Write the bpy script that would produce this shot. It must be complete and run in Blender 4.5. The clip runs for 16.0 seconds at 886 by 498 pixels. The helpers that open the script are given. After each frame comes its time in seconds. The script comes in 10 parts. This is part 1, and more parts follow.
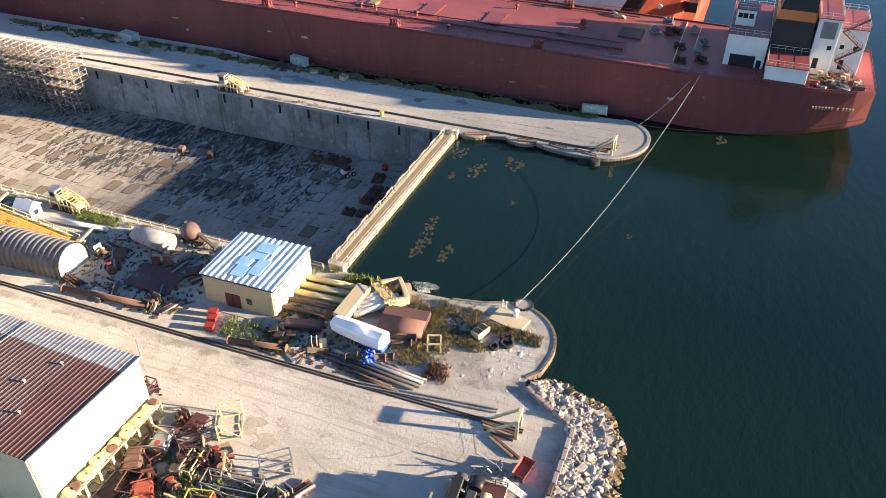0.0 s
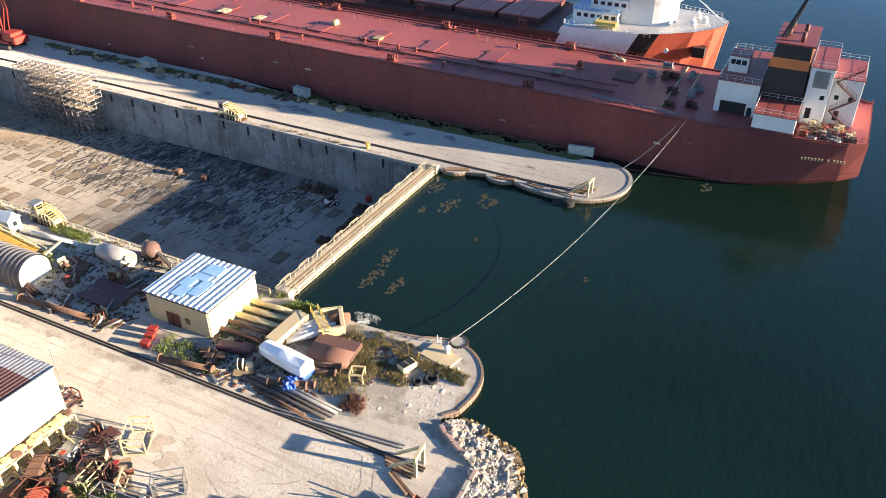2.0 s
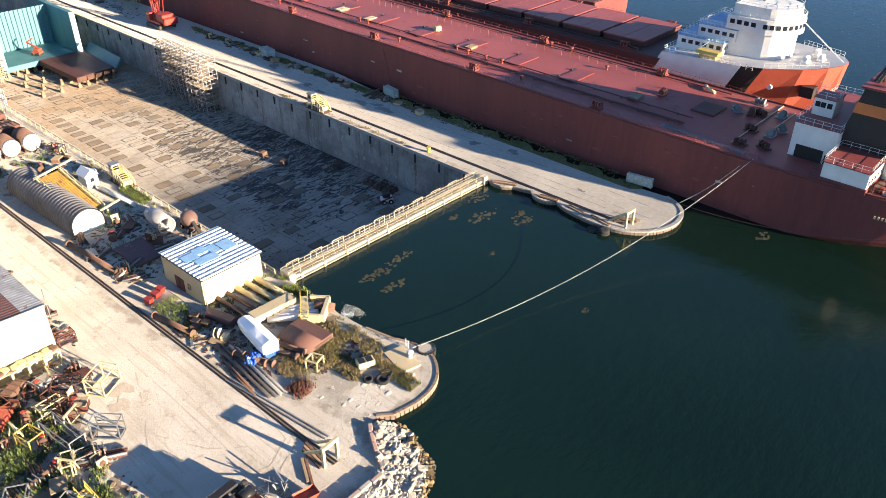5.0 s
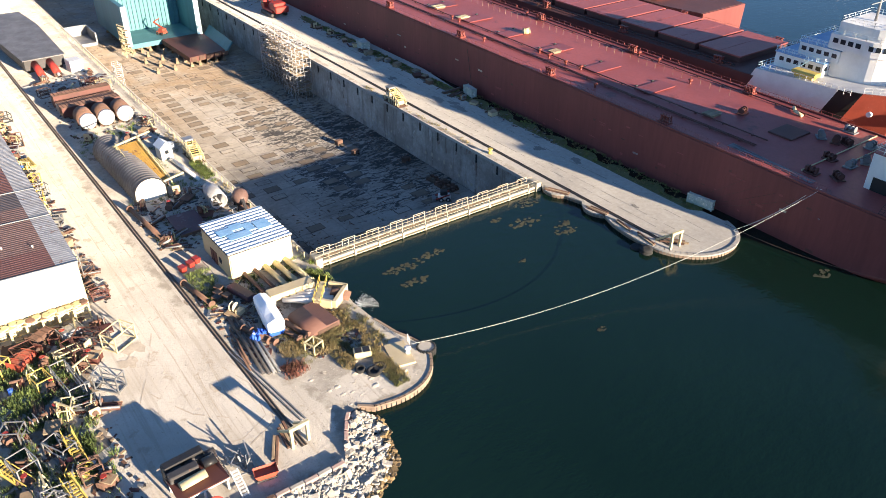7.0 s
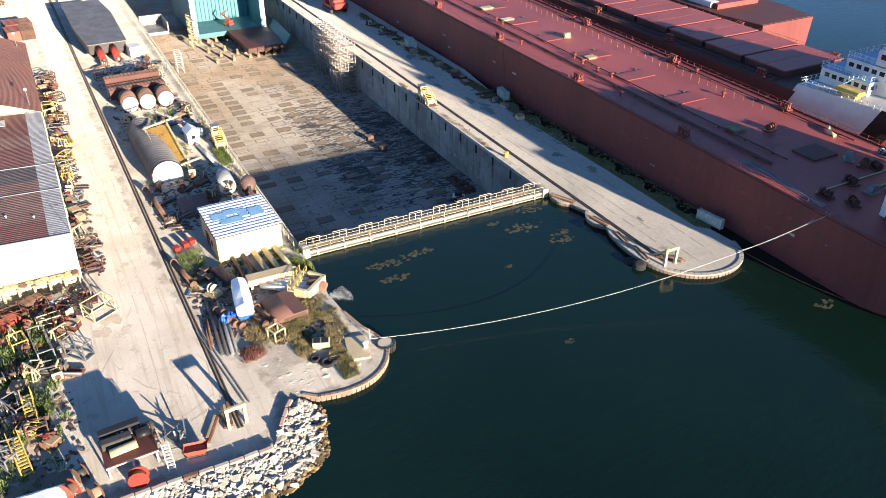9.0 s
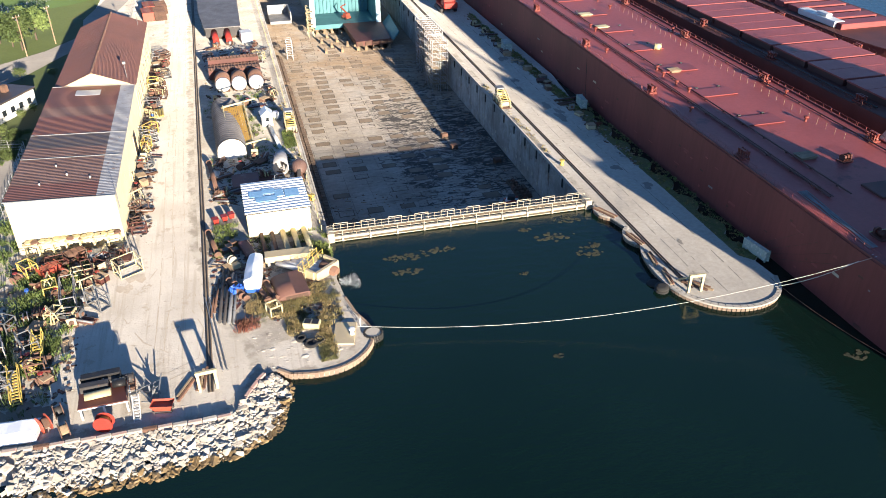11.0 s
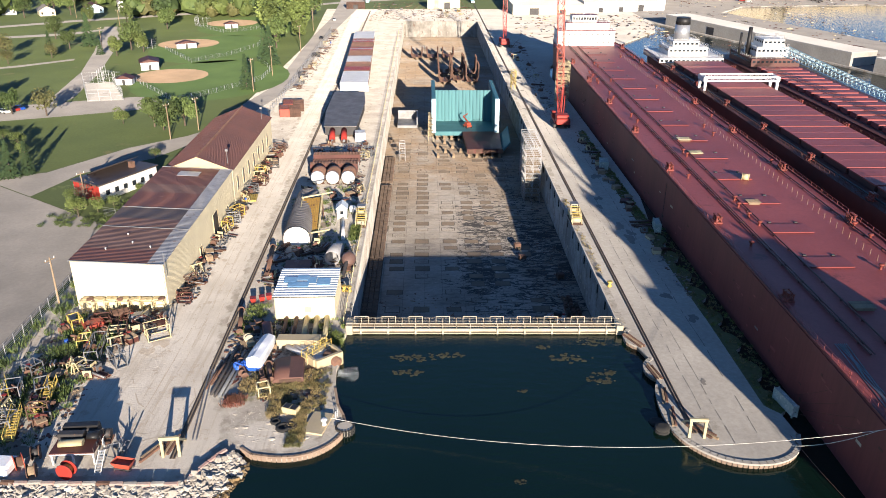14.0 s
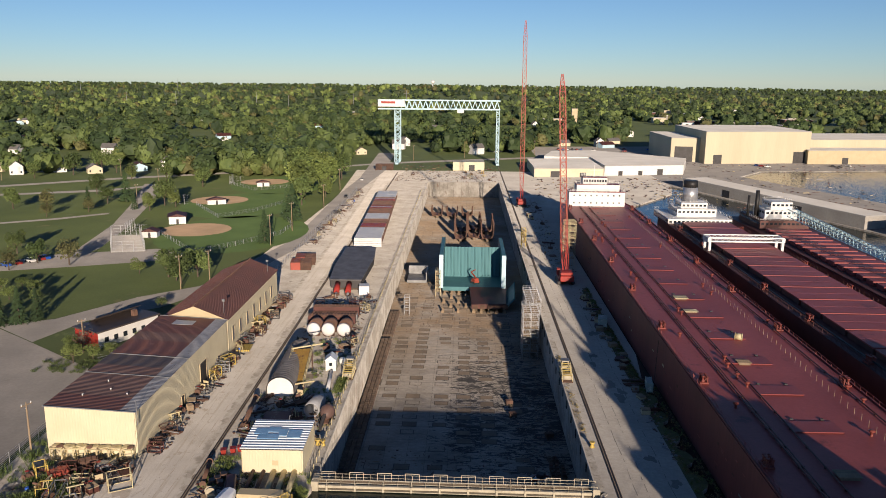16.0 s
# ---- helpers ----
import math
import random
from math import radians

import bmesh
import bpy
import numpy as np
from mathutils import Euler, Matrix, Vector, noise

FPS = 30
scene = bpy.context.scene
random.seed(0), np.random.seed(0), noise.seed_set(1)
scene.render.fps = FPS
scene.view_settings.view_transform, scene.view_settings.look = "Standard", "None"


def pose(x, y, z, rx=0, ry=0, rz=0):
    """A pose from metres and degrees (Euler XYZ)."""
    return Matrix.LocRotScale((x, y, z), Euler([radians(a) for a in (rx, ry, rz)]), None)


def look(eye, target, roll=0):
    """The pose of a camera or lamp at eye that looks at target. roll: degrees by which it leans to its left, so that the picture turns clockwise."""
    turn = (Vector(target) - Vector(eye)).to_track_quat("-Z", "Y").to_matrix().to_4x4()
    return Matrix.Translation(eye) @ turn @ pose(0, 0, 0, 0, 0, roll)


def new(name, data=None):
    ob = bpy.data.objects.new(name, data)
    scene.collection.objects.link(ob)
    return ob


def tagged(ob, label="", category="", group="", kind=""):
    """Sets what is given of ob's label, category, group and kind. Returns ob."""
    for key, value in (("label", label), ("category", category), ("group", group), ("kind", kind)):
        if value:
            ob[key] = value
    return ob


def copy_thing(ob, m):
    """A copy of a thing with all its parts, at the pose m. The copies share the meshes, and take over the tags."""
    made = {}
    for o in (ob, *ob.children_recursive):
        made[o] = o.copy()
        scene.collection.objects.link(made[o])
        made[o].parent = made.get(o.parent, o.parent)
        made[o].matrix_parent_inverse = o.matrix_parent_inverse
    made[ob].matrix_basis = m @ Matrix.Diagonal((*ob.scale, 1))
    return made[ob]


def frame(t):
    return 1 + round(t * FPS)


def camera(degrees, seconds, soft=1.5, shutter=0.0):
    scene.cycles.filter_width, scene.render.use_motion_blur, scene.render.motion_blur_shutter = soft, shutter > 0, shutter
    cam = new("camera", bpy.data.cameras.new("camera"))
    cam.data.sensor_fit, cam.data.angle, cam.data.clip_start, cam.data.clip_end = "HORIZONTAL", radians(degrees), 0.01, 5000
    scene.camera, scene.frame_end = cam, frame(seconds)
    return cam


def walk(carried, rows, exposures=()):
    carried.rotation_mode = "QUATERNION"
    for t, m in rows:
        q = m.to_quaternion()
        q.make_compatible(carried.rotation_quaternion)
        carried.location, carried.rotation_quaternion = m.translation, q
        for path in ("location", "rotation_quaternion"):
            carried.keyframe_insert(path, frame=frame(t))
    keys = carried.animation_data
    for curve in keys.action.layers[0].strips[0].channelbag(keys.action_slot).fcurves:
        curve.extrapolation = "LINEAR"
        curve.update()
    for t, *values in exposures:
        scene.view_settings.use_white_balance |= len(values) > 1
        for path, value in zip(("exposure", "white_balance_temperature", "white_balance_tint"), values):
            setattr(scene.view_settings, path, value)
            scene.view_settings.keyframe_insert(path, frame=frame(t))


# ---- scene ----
cam = camera(59.5, 16.0, soft=0.9)
PATH = [
    (0, (-97.015, -44.219, 65.39), (-95.503, -43.636, 64.22), 0.2),
    (0.5, (-95.618, -47.731, 65.148), (-94.117, -47.106, 63.984), 0.2),
    (1, (-93.937, -51.586, 64.964), (-92.441, -50.912, 63.82), 0.1),
    (1.5, (-92.156, -55.36, 64.951), (-90.663, -54.641, 63.832), 0.1),
    (2, (-90.281, -59.225, 64.9), (-88.788, -58.466, 63.807), 0.1),
    (2.5, (-88.392, -63.044, 64.619), (-86.903, -62.247, 63.547), 0.1),
    (3, (-86.416, -66.81, 64.716), (-84.956, -65.955, 63.65), 0.1),
    (3.5, (-84.106, -70.589, 64.829), (-82.693, -69.661, 63.76), 0.1),
    (4, (-81.666, -73.995, 64.643), (-80.301, -72.996, 63.575), 0.1),
    (4.5, (-79.26, -76.99, 64.564), (-77.948, -75.922, 63.496), 0.2),
    (7, (-64.816, -89.874, 63.85), (-63.812, -88.51, 62.786), 0.3),
    (7.5, (-61.842, -91.874, 63.66), (-60.889, -90.474, 62.597), 0.2),
    (8, (-58.594, -94.171, 63.7), (-57.687, -92.74, 62.638), 0.2),
    (10.5, (-37.428, -104.257, 62.355), (-36.871, -102.649, 61.305), -0.1),
    (11, (-32.977, -105.821, 62.214), (-32.524, -104.179, 61.167), -0.1),
    (11.5, (-28.755, -106.895, 62.152), (-28.389, -105.23, 61.106), -0.0),
    (12, (-24.576, -107.7, 61.917), (-24.289, -106.018, 60.873), 0.1),
    (12.5, (-20.469, -108.436, 62.023), (-20.257, -106.743, 60.979), 0.2),
    (13, (-16.492, -108.858, 62.156), (-16.341, -107.137, 61.148), 0.3),
    (13.5, (-12.989, -109.134, 62.235), (-12.891, -107.358, 61.321), 0.3),
    (14, (-9.729, -109.456, 62.156), (-9.685, -107.626, 61.35), 0.3),
    (14.5, (-6.684, -109.657, 62.062), (-6.692, -107.781, 61.369), 0.3),
    (15, (-4.014, -109.787, 62.008), (-4.054, -107.874, 61.427), 0.4),
    (15.5, (-1.649, -109.624, 61.821), (-1.7, -107.683, 61.341), 0.5),
    (16, (0.549, -109.838, 61.882), (0.495, -107.884, 61.456), 0.5),
]
walk(cam, [(t, look(eye, target, roll)) for t, eye, target, roll in PATH],
     exposures=[(0, 2.38, 7350, 14), (3, 2.37, 7350, 14), (4.5, 2.29, 7300, 14), (7.5, 2.1, 6850, 13), (11.5, 1.83, 6450, 12), (12.5, 1.79, 6400, 12), (13.5, 1.62, 6300, 13), (14.5, 1.12, 6350, 15), (15.3, 0.75, 6550, 16), (16, 0.42, 6650, 17)])

# ---- daylight: low sun from the lake side ----
SUN_AZ, SUN_EL = 11.5, 10.8      # degrees: from -y towards +x, and above the horizon
world = bpy.data.worlds.new("sky")
scene.world = world
world.use_nodes = True
_nt = world.node_tree
_sky = _nt.nodes.new("ShaderNodeTexSky")
_sky.sky_type = "NISHITA"
_sky.sun_disc = False
_sky.sun_elevation = radians(SUN_EL)
_sky.sun_rotation = radians(180 - SUN_AZ)
_sky.air_density, _sky.dust_density, _sky.ozone_density = 0.75, 0.0, 4.0
_nt.links.new(_sky.outputs[0], _nt.nodes["Background"].inputs[0])
_nt.nodes["Background"].inputs[1].default_value = 0.072
_sd = bpy.data.lights.new("sun", "SUN")
_sd.energy, _sd.angle, _sd.color = 4.3, radians(0.53), (1.0, 0.88, 0.7)
_s = new("sun", _sd)
_sv = Vector((math.sin(radians(SUN_AZ)) * math.cos(radians(SUN_EL)), -math.cos(radians(SUN_AZ)) * math.cos(radians(SUN_EL)), math.sin(radians(SUN_EL))))
_s.matrix_world = look(_sv * 400, (0, 0, 0))

# ---- materials ----
def mat(name, a, b=None, big=0.25, fine=3.0, rough=0.85, metal=0.0, bump=0.25, spread=0.12, fleck=None, fleck_at=0.62,
        island=0.0, streak=False, spec=0.4):
    """Two mixed tones at a large scale, a grain at a fine one, optional flecks or stains of a third tone, and relief."""
    m = bpy.data.materials.new(name)
    m.use_nodes = True
    nt = m.node_tree
    n, li = nt.nodes, nt.links
    p = n["Principled BSDF"]
    b = b or tuple(v * 0.75 for v in a)
    vec = n.new("ShaderNodeNewGeometry").outputs["Position"]
    if streak:
        mp = n.new("ShaderNodeMapping")
        mp.inputs["Scale"].default_value = (1, 1, 0.12)
        li.new(vec, mp.inputs[0])
        vec = mp.outputs[0]

    def noi(scale, detail=5.0, ro=0.6):
        t = n.new("ShaderNodeTexNoise")
        t.inputs["Scale"].default_value, t.inputs["Detail"].default_value, t.inputs["Roughness"].default_value = scale, detail, ro
        li.new(vec, t.inputs["Vector"])
        return t.outputs[0]

    def ramp(src, lo, hi):
        r = n.new("ShaderNodeMapRange")
        r.inputs[1].default_value, r.inputs[2].default_value = lo, hi
        li.new(src, r.inputs[0])
        return r.outputs[0]

    def mix(fac, ca, cb):
        x = n.new("ShaderNodeMix")
        x.data_type = "RGBA"
        for s, v in ((x.inputs[0], fac), (x.inputs[6], ca), (x.inputs[7], cb)):
            if isinstance(v, tuple):
                s.default_value = (*v, 1)
            elif isinstance(v, float):
                s.default_value = v
            else:
                li.new(v, s)
        return x.outputs[2]

    col = mix(ramp(noi(big), 0.35, 0.65), tuple(a), tuple(b))
    if fleck:
        col = mix(ramp(noi(big * 2.3, 8.0, 0.7), fleck_at, fleck_at + 0.06), col, tuple(fleck))
    hsv = n.new("ShaderNodeHueSaturation")
    li.new(col, hsv.inputs["Color"])
    val = n.new("ShaderNodeMath")
    val.operation = "MULTIPLY_ADD"
    li.new(noi(fine, 4.0, 0.7), val.inputs[0])
    val.inputs[1].default_value, val.inputs[2].default_value = 2 * spread, 1 - spread
    out = val.outputs[0]
    if island:
        for src in ("info", "geo"):
            if src == "info":
                r = n.new("ShaderNodeObjectInfo").outputs["Random"]
            else:
                r = n.new("ShaderNodeNewGeometry").outputs["Random Per Island"]
            ma = n.new("ShaderNodeMath")
            ma.operation = "MULTIPLY_ADD"
            li.new(r, ma.inputs[0])
            ma.inputs[1].default_value, ma.inputs[2].default_value = island, 1 - island / 2
            mu = n.new("ShaderNodeMath")
            mu.operation = "MULTIPLY"
            li.new(out, mu.inputs[0])
            li.new(ma.outputs[0], mu.inputs[1])
            out = mu.outputs[0]
    li.new(out, hsv.inputs["Value"])
    li.new(hsv.outputs[0], p.inputs["Base Color"])
    p.inputs["Roughness"].default_value, p.inputs["Metallic"].default_value = rough, metal
    p.inputs["Specular IOR Level"].default_value = spec
    if rough >= 0.8:
        p.inputs["Diffuse Roughness"].default_value = 1.0
    if bump:
        bu = n.new("ShaderNodeBump")
        bu.inputs["Strength"].default_value, bu.inputs["Distance"].default_value = bump, 0.08
        li.new(noi(fine * 1.7, 6.0, 0.65), bu.inputs["Height"])
        li.new(bu.outputs[0], p.inputs["Normal"])
    return m


M = dict(
    land=mat("meadow", (0.06, 0.075, 0.026), (0.04, 0.055, 0.018), 0.02, 1.2, spread=0.3, fleck=(0.11, 0.13, 0.05)),
    grass=mat("mown_grass", (0.066, 0.083, 0.025), (0.045, 0.06, 0.018), 0.03, 1.2, spread=0.3, fleck=(0.085, 0.082, 0.035), fleck_at=0.6),
    outfield=mat("outfield_grass", (0.062, 0.097, 0.027), (0.048, 0.078, 0.021), 0.08, 2.0, spread=0.15),
    clay=mat("infield_clay", (0.29, 0.2, 0.125), (0.22, 0.155, 0.095), 0.1, 2.0),
    yard=mat("yard_dirt", (0.45, 0.41, 0.35), (0.32, 0.285, 0.24), 0.16, 1.4, spread=0.42, fleck=(0.17, 0.145, 0.115), fleck_at=0.6, bump=0.5),
    sand=mat("pale_sand", (0.6, 0.535, 0.445), (0.46, 0.405, 0.33), 0.3, 2.0, spread=0.35, bump=0.8),
    asphalt=mat("old_asphalt", (0.225, 0.207, 0.187), (0.17, 0.157, 0.143), 0.08, 1.4, spread=0.25, fleck=(0.17, 0.155, 0.135), fleck_at=0.64),
    concrete=mat("pier_concrete", (0.41, 0.38, 0.335), (0.32, 0.295, 0.26), 0.06, 1.3, spread=0.32, fleck=(0.24, 0.215, 0.18), fleck_at=0.62),
    padwood=mat("dusty_timber_pad", (0.2, 0.155, 0.112), (0.15, 0.116, 0.085), 0.3, 3.0, spread=0.3, island=0.2),
    joint=mat("wet_joint_dirt", (0.13, 0.105, 0.08), (0.08, 0.068, 0.055), 0.2, 1.5, spread=0.3),
    rock=mat("limestone", (0.5, 0.455, 0.39), (0.34, 0.3, 0.25), 0.6, 3.0, spread=0.25, island=0.5, bump=0.7),
    wetrock=mat("algae_stained_limestone", (0.22, 0.145, 0.065), (0.12, 0.085, 0.045), 0.6, 3.0, spread=0.35, island=0.6, rough=0.6, bump=0.7),
    hull=mat("oxide_red_hull", (0.19, 0.052, 0.047), (0.145, 0.041, 0.038), 0.1, 1.3, spec=0.25, rough=0.55, spread=0.3, fleck=(0.24, 0.09, 0.075), fleck_at=0.665, streak=True, bump=0.1),
    deck=mat("red_deck_paint", (0.35, 0.086, 0.074), (0.27, 0.066, 0.058), 0.05, 1.4, spec=0.25, rough=0.48, spread=0.28, fleck=(0.17, 0.045, 0.04), fleck_at=0.6, bump=0.12),
    hatch=mat("red_hatch_paint", (0.27, 0.062, 0.056), (0.215, 0.05, 0.047), 0.12, 1.6, rough=0.5, spread=0.2, bump=0.1, island=0.2),
    brown=mat("dark_deck_brown", (0.12, 0.04, 0.03), (0.08, 0.03, 0.024), 0.2, 1.6, rough=0.6),
    redpaint=mat("bright_red_paint", (0.4, 0.04, 0.028), (0.3, 0.034, 0.024), 0.6, 3.0, rough=0.5),
    deckred=mat("deck_gear_red", (0.22, 0.045, 0.032), (0.15, 0.035, 0.026), 0.5, 3.0, rough=0.55),
    offwhite=mat("chalky_off_white", (0.49, 0.43, 0.32), (0.38, 0.33, 0.24), 0.5, 3.0, rough=0.65, fleck=(0.35, 0.27, 0.18), fleck_at=0.66),
    orange=mat("orange_red_paint", (0.4, 0.078, 0.046), (0.32, 0.062, 0.038), 0.3, 2.0, rough=0.5, fleck=(0.4, 0.2, 0.15)),
    white=mat("white_paint", (0.74, 0.72, 0.68), (0.66, 0.64, 0.6), 0.4, 2.0, rough=0.5, spread=0.06, bump=0.05, fleck=(0.5, 0.38, 0.28), fleck_at=0.72),
    cream=mat("cream_siding", (0.66, 0.58, 0.4), (0.6, 0.52, 0.35), 0.25, 2.0, rough=0.55, spread=0.06, bump=0.08),
    hallcream=mat("faded_yellow_cladding", (0.58, 0.5, 0.345), (0.51, 0.435, 0.295), 0.05, 1.0, rough=0.6, spread=0.1, streak=True),
    wornroof=mat("worn_grey_brown_sheet", (0.165, 0.1, 0.082), (0.125, 0.072, 0.058), 0.3, 2.0, rough=0.6, spread=0.25, fleck=(0.22, 0.185, 0.165), fleck_at=0.62, bump=0.06),
    pile=mat("weathered_sheet_pile", (0.3, 0.22, 0.16), (0.22, 0.155, 0.115), 0.5, 2.0, spread=0.25, island=0.2),
    foredeck=mat("grey_foredeck_paint", (0.5, 0.5, 0.5), (0.42, 0.42, 0.43), 0.3, 2.0, rough=0.5, fleck=(0.4, 0.25, 0.18), fleck_at=0.68),
    bluedeck=mat("blue_deck_paint", (0.2, 0.36, 0.56), (0.16, 0.3, 0.48), 0.4, 2.0, rough=0.5),
    maroon=mat("dull_maroon_plate", (0.1, 0.035, 0.04), (0.06, 0.028, 0.034), 0.4, 2.0, rough=0.55, fleck=(0.16, 0.11, 0.11), fleck_at=0.6),
    tan=mat("tan_siding", (0.55, 0.44, 0.27), (0.48, 0.385, 0.23), 0.2, 2.0, rough=0.6, spread=0.08),
    black=mat("black_paint", (0.015, 0.015, 0.016), (0.025, 0.022, 0.02), 0.3, 2.0, rough=0.5),
    rubber=mat("black_rubber", (0.02, 0.02, 0.02), (0.03, 0.028, 0.026), 1.0, 3.0),
    yellow=mat("yellow_paint", (0.58, 0.42, 0.1), (0.48, 0.34, 0.085), 0.8, 3.0, rough=0.5, fleck=(0.4, 0.2, 0.08), fleck_at=0.68),
    paleyellow=mat("weathered_pale_yellow", (0.56, 0.48, 0.28), (0.45, 0.37, 0.21), 0.5, 3.0, rough=0.6, fleck=(0.35, 0.25, 0.15), fleck_at=0.66),
    rust=mat("rusty_steel", (0.15, 0.08, 0.055), (0.085, 0.05, 0.036), 0.5, 3.0, rough=0.85, spread=0.35, fleck=(0.2, 0.1, 0.055), fleck_at=0.62, island=0.4),
    rustroof=mat("brown_roof_sheet", (0.15, 0.065, 0.05), (0.11, 0.052, 0.042), 0.15, 2.0, rough=0.55, spread=0.18, fleck=(0.24, 0.13, 0.09), fleck_at=0.63, streak=False, bump=0.06),
    darkroof=mat("dark_roof_sheet", (0.085, 0.065, 0.06), (0.06, 0.05, 0.047), 0.15, 2.0, rough=0.5, spread=0.2, bump=0.06),
    zinc=mat("galvanised_sheet", (0.5, 0.5, 0.5), (0.42, 0.42, 0.43), 0.3, 2.0, rough=0.4, metal=0.6, spread=0.12, bump=0.04),
    steel=mat("grey_steel", (0.3, 0.3, 0.3), (0.2, 0.2, 0.2), 0.4, 3.0, rough=0.55, metal=0.5, fleck=(0.25, 0.15, 0.1)),
    darksteel=mat("dark_steel", (0.06, 0.055, 0.055), (0.04, 0.036, 0.034), 0.4, 3.0, rough=0.6, fleck=(0.14, 0.07, 0.045)),
    roofwhite=mat("white_roof_sheet", (0.78, 0.8, 0.8), (0.68, 0.71, 0.72), 0.5, 2.0, rough=0.4, spread=0.06, bump=0.04),
    blue=mat("blue_sheet", (0.2, 0.4, 0.6), (0.3, 0.5, 0.68), 0.9, 2.0, rough=0.4),
    tarp=mat("blue_tarpaulin", (0.03, 0.12, 0.5), (0.02, 0.08, 0.36), 1.0, 3.0, rough=0.45),
    wrap=mat("white_shrink_wrap", (0.86, 0.87, 0.88), (0.78, 0.8, 0.82), 0.6, 2.0, rough=0.35, spread=0.05),
    teal=mat("teal_primer", (0.075, 0.22, 0.24), (0.055, 0.17, 0.19), 0.25, 2.0, rough=0.55, fleck=(0.3, 0.2, 0.14), fleck_at=0.68, streak=True),
    lightblue=mat("pale_blue_paint", (0.5, 0.68, 0.72), (0.42, 0.6, 0.65), 0.4, 2.0, rough=0.5),
    wood=mat("weathered_timber", (0.3, 0.22, 0.14), (0.22, 0.16, 0.105), 0.6, 4.0, spread=0.25, island=0.3),
    timber=mat("tarred_timber", (0.14, 0.098, 0.07), (0.09, 0.066, 0.05), 0.6, 4.0, spread=0.3, island=0.3),
    flat=mat("flat_roof_gravel", (0.44, 0.42, 0.39), (0.36, 0.345, 0.32), 0.05, 1.0),
    shingle=mat("grey_shingle", (0.13, 0.12, 0.115), (0.1, 0.095, 0.09), 0.4, 3.0),
    tankbrown=mat("brown_primed_tank", (0.15, 0.073, 0.055), (0.12, 0.06, 0.047), 0.3, 2.0, rough=0.6, spread=0.18, fleck=(0.11, 0.05, 0.04), fleck_at=0.64),
    verge=mat("weedy_verge", (0.13, 0.125, 0.055), (0.075, 0.085, 0.03), 0.35, 2.2, spread=0.5, fleck=(0.27, 0.24, 0.18), fleck_at=0.62, bump=0.6),
    wornyellow=mat("worn_yellow_deck", (0.48, 0.29, 0.06), (0.36, 0.2, 0.05), 0.5, 2.0, rough=0.6, spread=0.3, fleck=(0.2, 0.1, 0.045), fleck_at=0.56),
    oldtin=mat("old_corrugated_iron", (0.2, 0.185, 0.175), (0.13, 0.115, 0.105), 0.3, 2.0, rough=0.6, spread=0.3, fleck=(0.16, 0.09, 0.06), fleck_at=0.62),
    panelgreen=mat("faded_green_panel", (0.36, 0.42, 0.38), (0.27, 0.33, 0.3), 0.9, 3.0, rough=0.6, fleck=(0.55, 0.55, 0.5), fleck_at=0.55),
    funnelorange=mat("orange_funnel_band", (0.68, 0.19, 0.05), (0.58, 0.16, 0.045), 0.3, 2.0, rough=0.5, spread=0.1),
    edgetin=mat("weathered_galvanised_edge", (0.34, 0.34, 0.35), (0.24, 0.235, 0.235), 0.4, 2.0, rough=0.6, spread=0.25, fleck=(0.17, 0.1, 0.08), fleck_at=0.6),
    redcurb=mat("faded_red_concrete", (0.42, 0.26, 0.22), (0.36, 0.3, 0.26), 0.5, 2.0, spread=0.2, fleck=(0.4, 0.36, 0.3)),
    red_roof=mat("red_roof", (0.45, 0.05, 0.04), (0.38, 0.045, 0.04), 0.4, 2.0),
    weed=mat("floating_weed", (0.05, 0.047, 0.026), (0.025, 0.026, 0.015), 0.6, 3.0, spread=0.4, rough=0.9),
    leaf=mat("leaves", (0.13, 0.17, 0.048), (0.06, 0.092, 0.025), 0.07, 2.5, spread=0.45, island=0.6, rough=0.7, bump=0.6),
    leaf2=mat("yellow_green_leaves", (0.16, 0.195, 0.052), (0.085, 0.118, 0.03), 0.07, 2.5, spread=0.45, island=0.6, rough=0.7, bump=0.6),
    leaf3=mat("dark_green_leaves", (0.055, 0.085, 0.027), (0.032, 0.052, 0.017), 0.07, 2.5, spread=0.45, island=0.6, rough=0.7, bump=0.6),
    leaf4=mat("olive_leaves", (0.13, 0.125, 0.045), (0.075, 0.075, 0.026), 0.07, 2.5, spread=0.45, island=0.6, rough=0.7, bump=0.6),
    rut=mat("trodden_gravel", (0.46, 0.395, 0.32), (0.38, 0.325, 0.26), 0.4, 2.5, spread=0.3, bump=0.6),
    stain=mat("dark_dirt_patch", (0.24, 0.2, 0.155), (0.17, 0.14, 0.11), 0.4, 2.5, spread=0.35),
    conifer=mat("conifer_needles", (0.04, 0.065, 0.025), (0.028, 0.05, 0.02), 0.3, 3.0, spread=0.4, island=0.5, rough=0.8),
    dry=mat("dry_autumn_weeds", (0.36, 0.27, 0.13), (0.2, 0.17, 0.07), 0.35, 4.0, spread=0.5, island=0.6, rough=0.9),
    redleaf=mat("red_sumac", (0.2, 0.07, 0.05), (0.15, 0.075, 0.045), 0.5, 4.0, spread=0.4, island=0.5),
    bark=mat("bark", (0.12, 0.09, 0.065), (0.08, 0.06, 0.045), 1.0, 6.0, spread=0.3),
    rope=mat("pale_mooring_rope", (0.75, 0.72, 0.65), (0.65, 0.62, 0.55), 2.0, 8.0, rough=0.8),
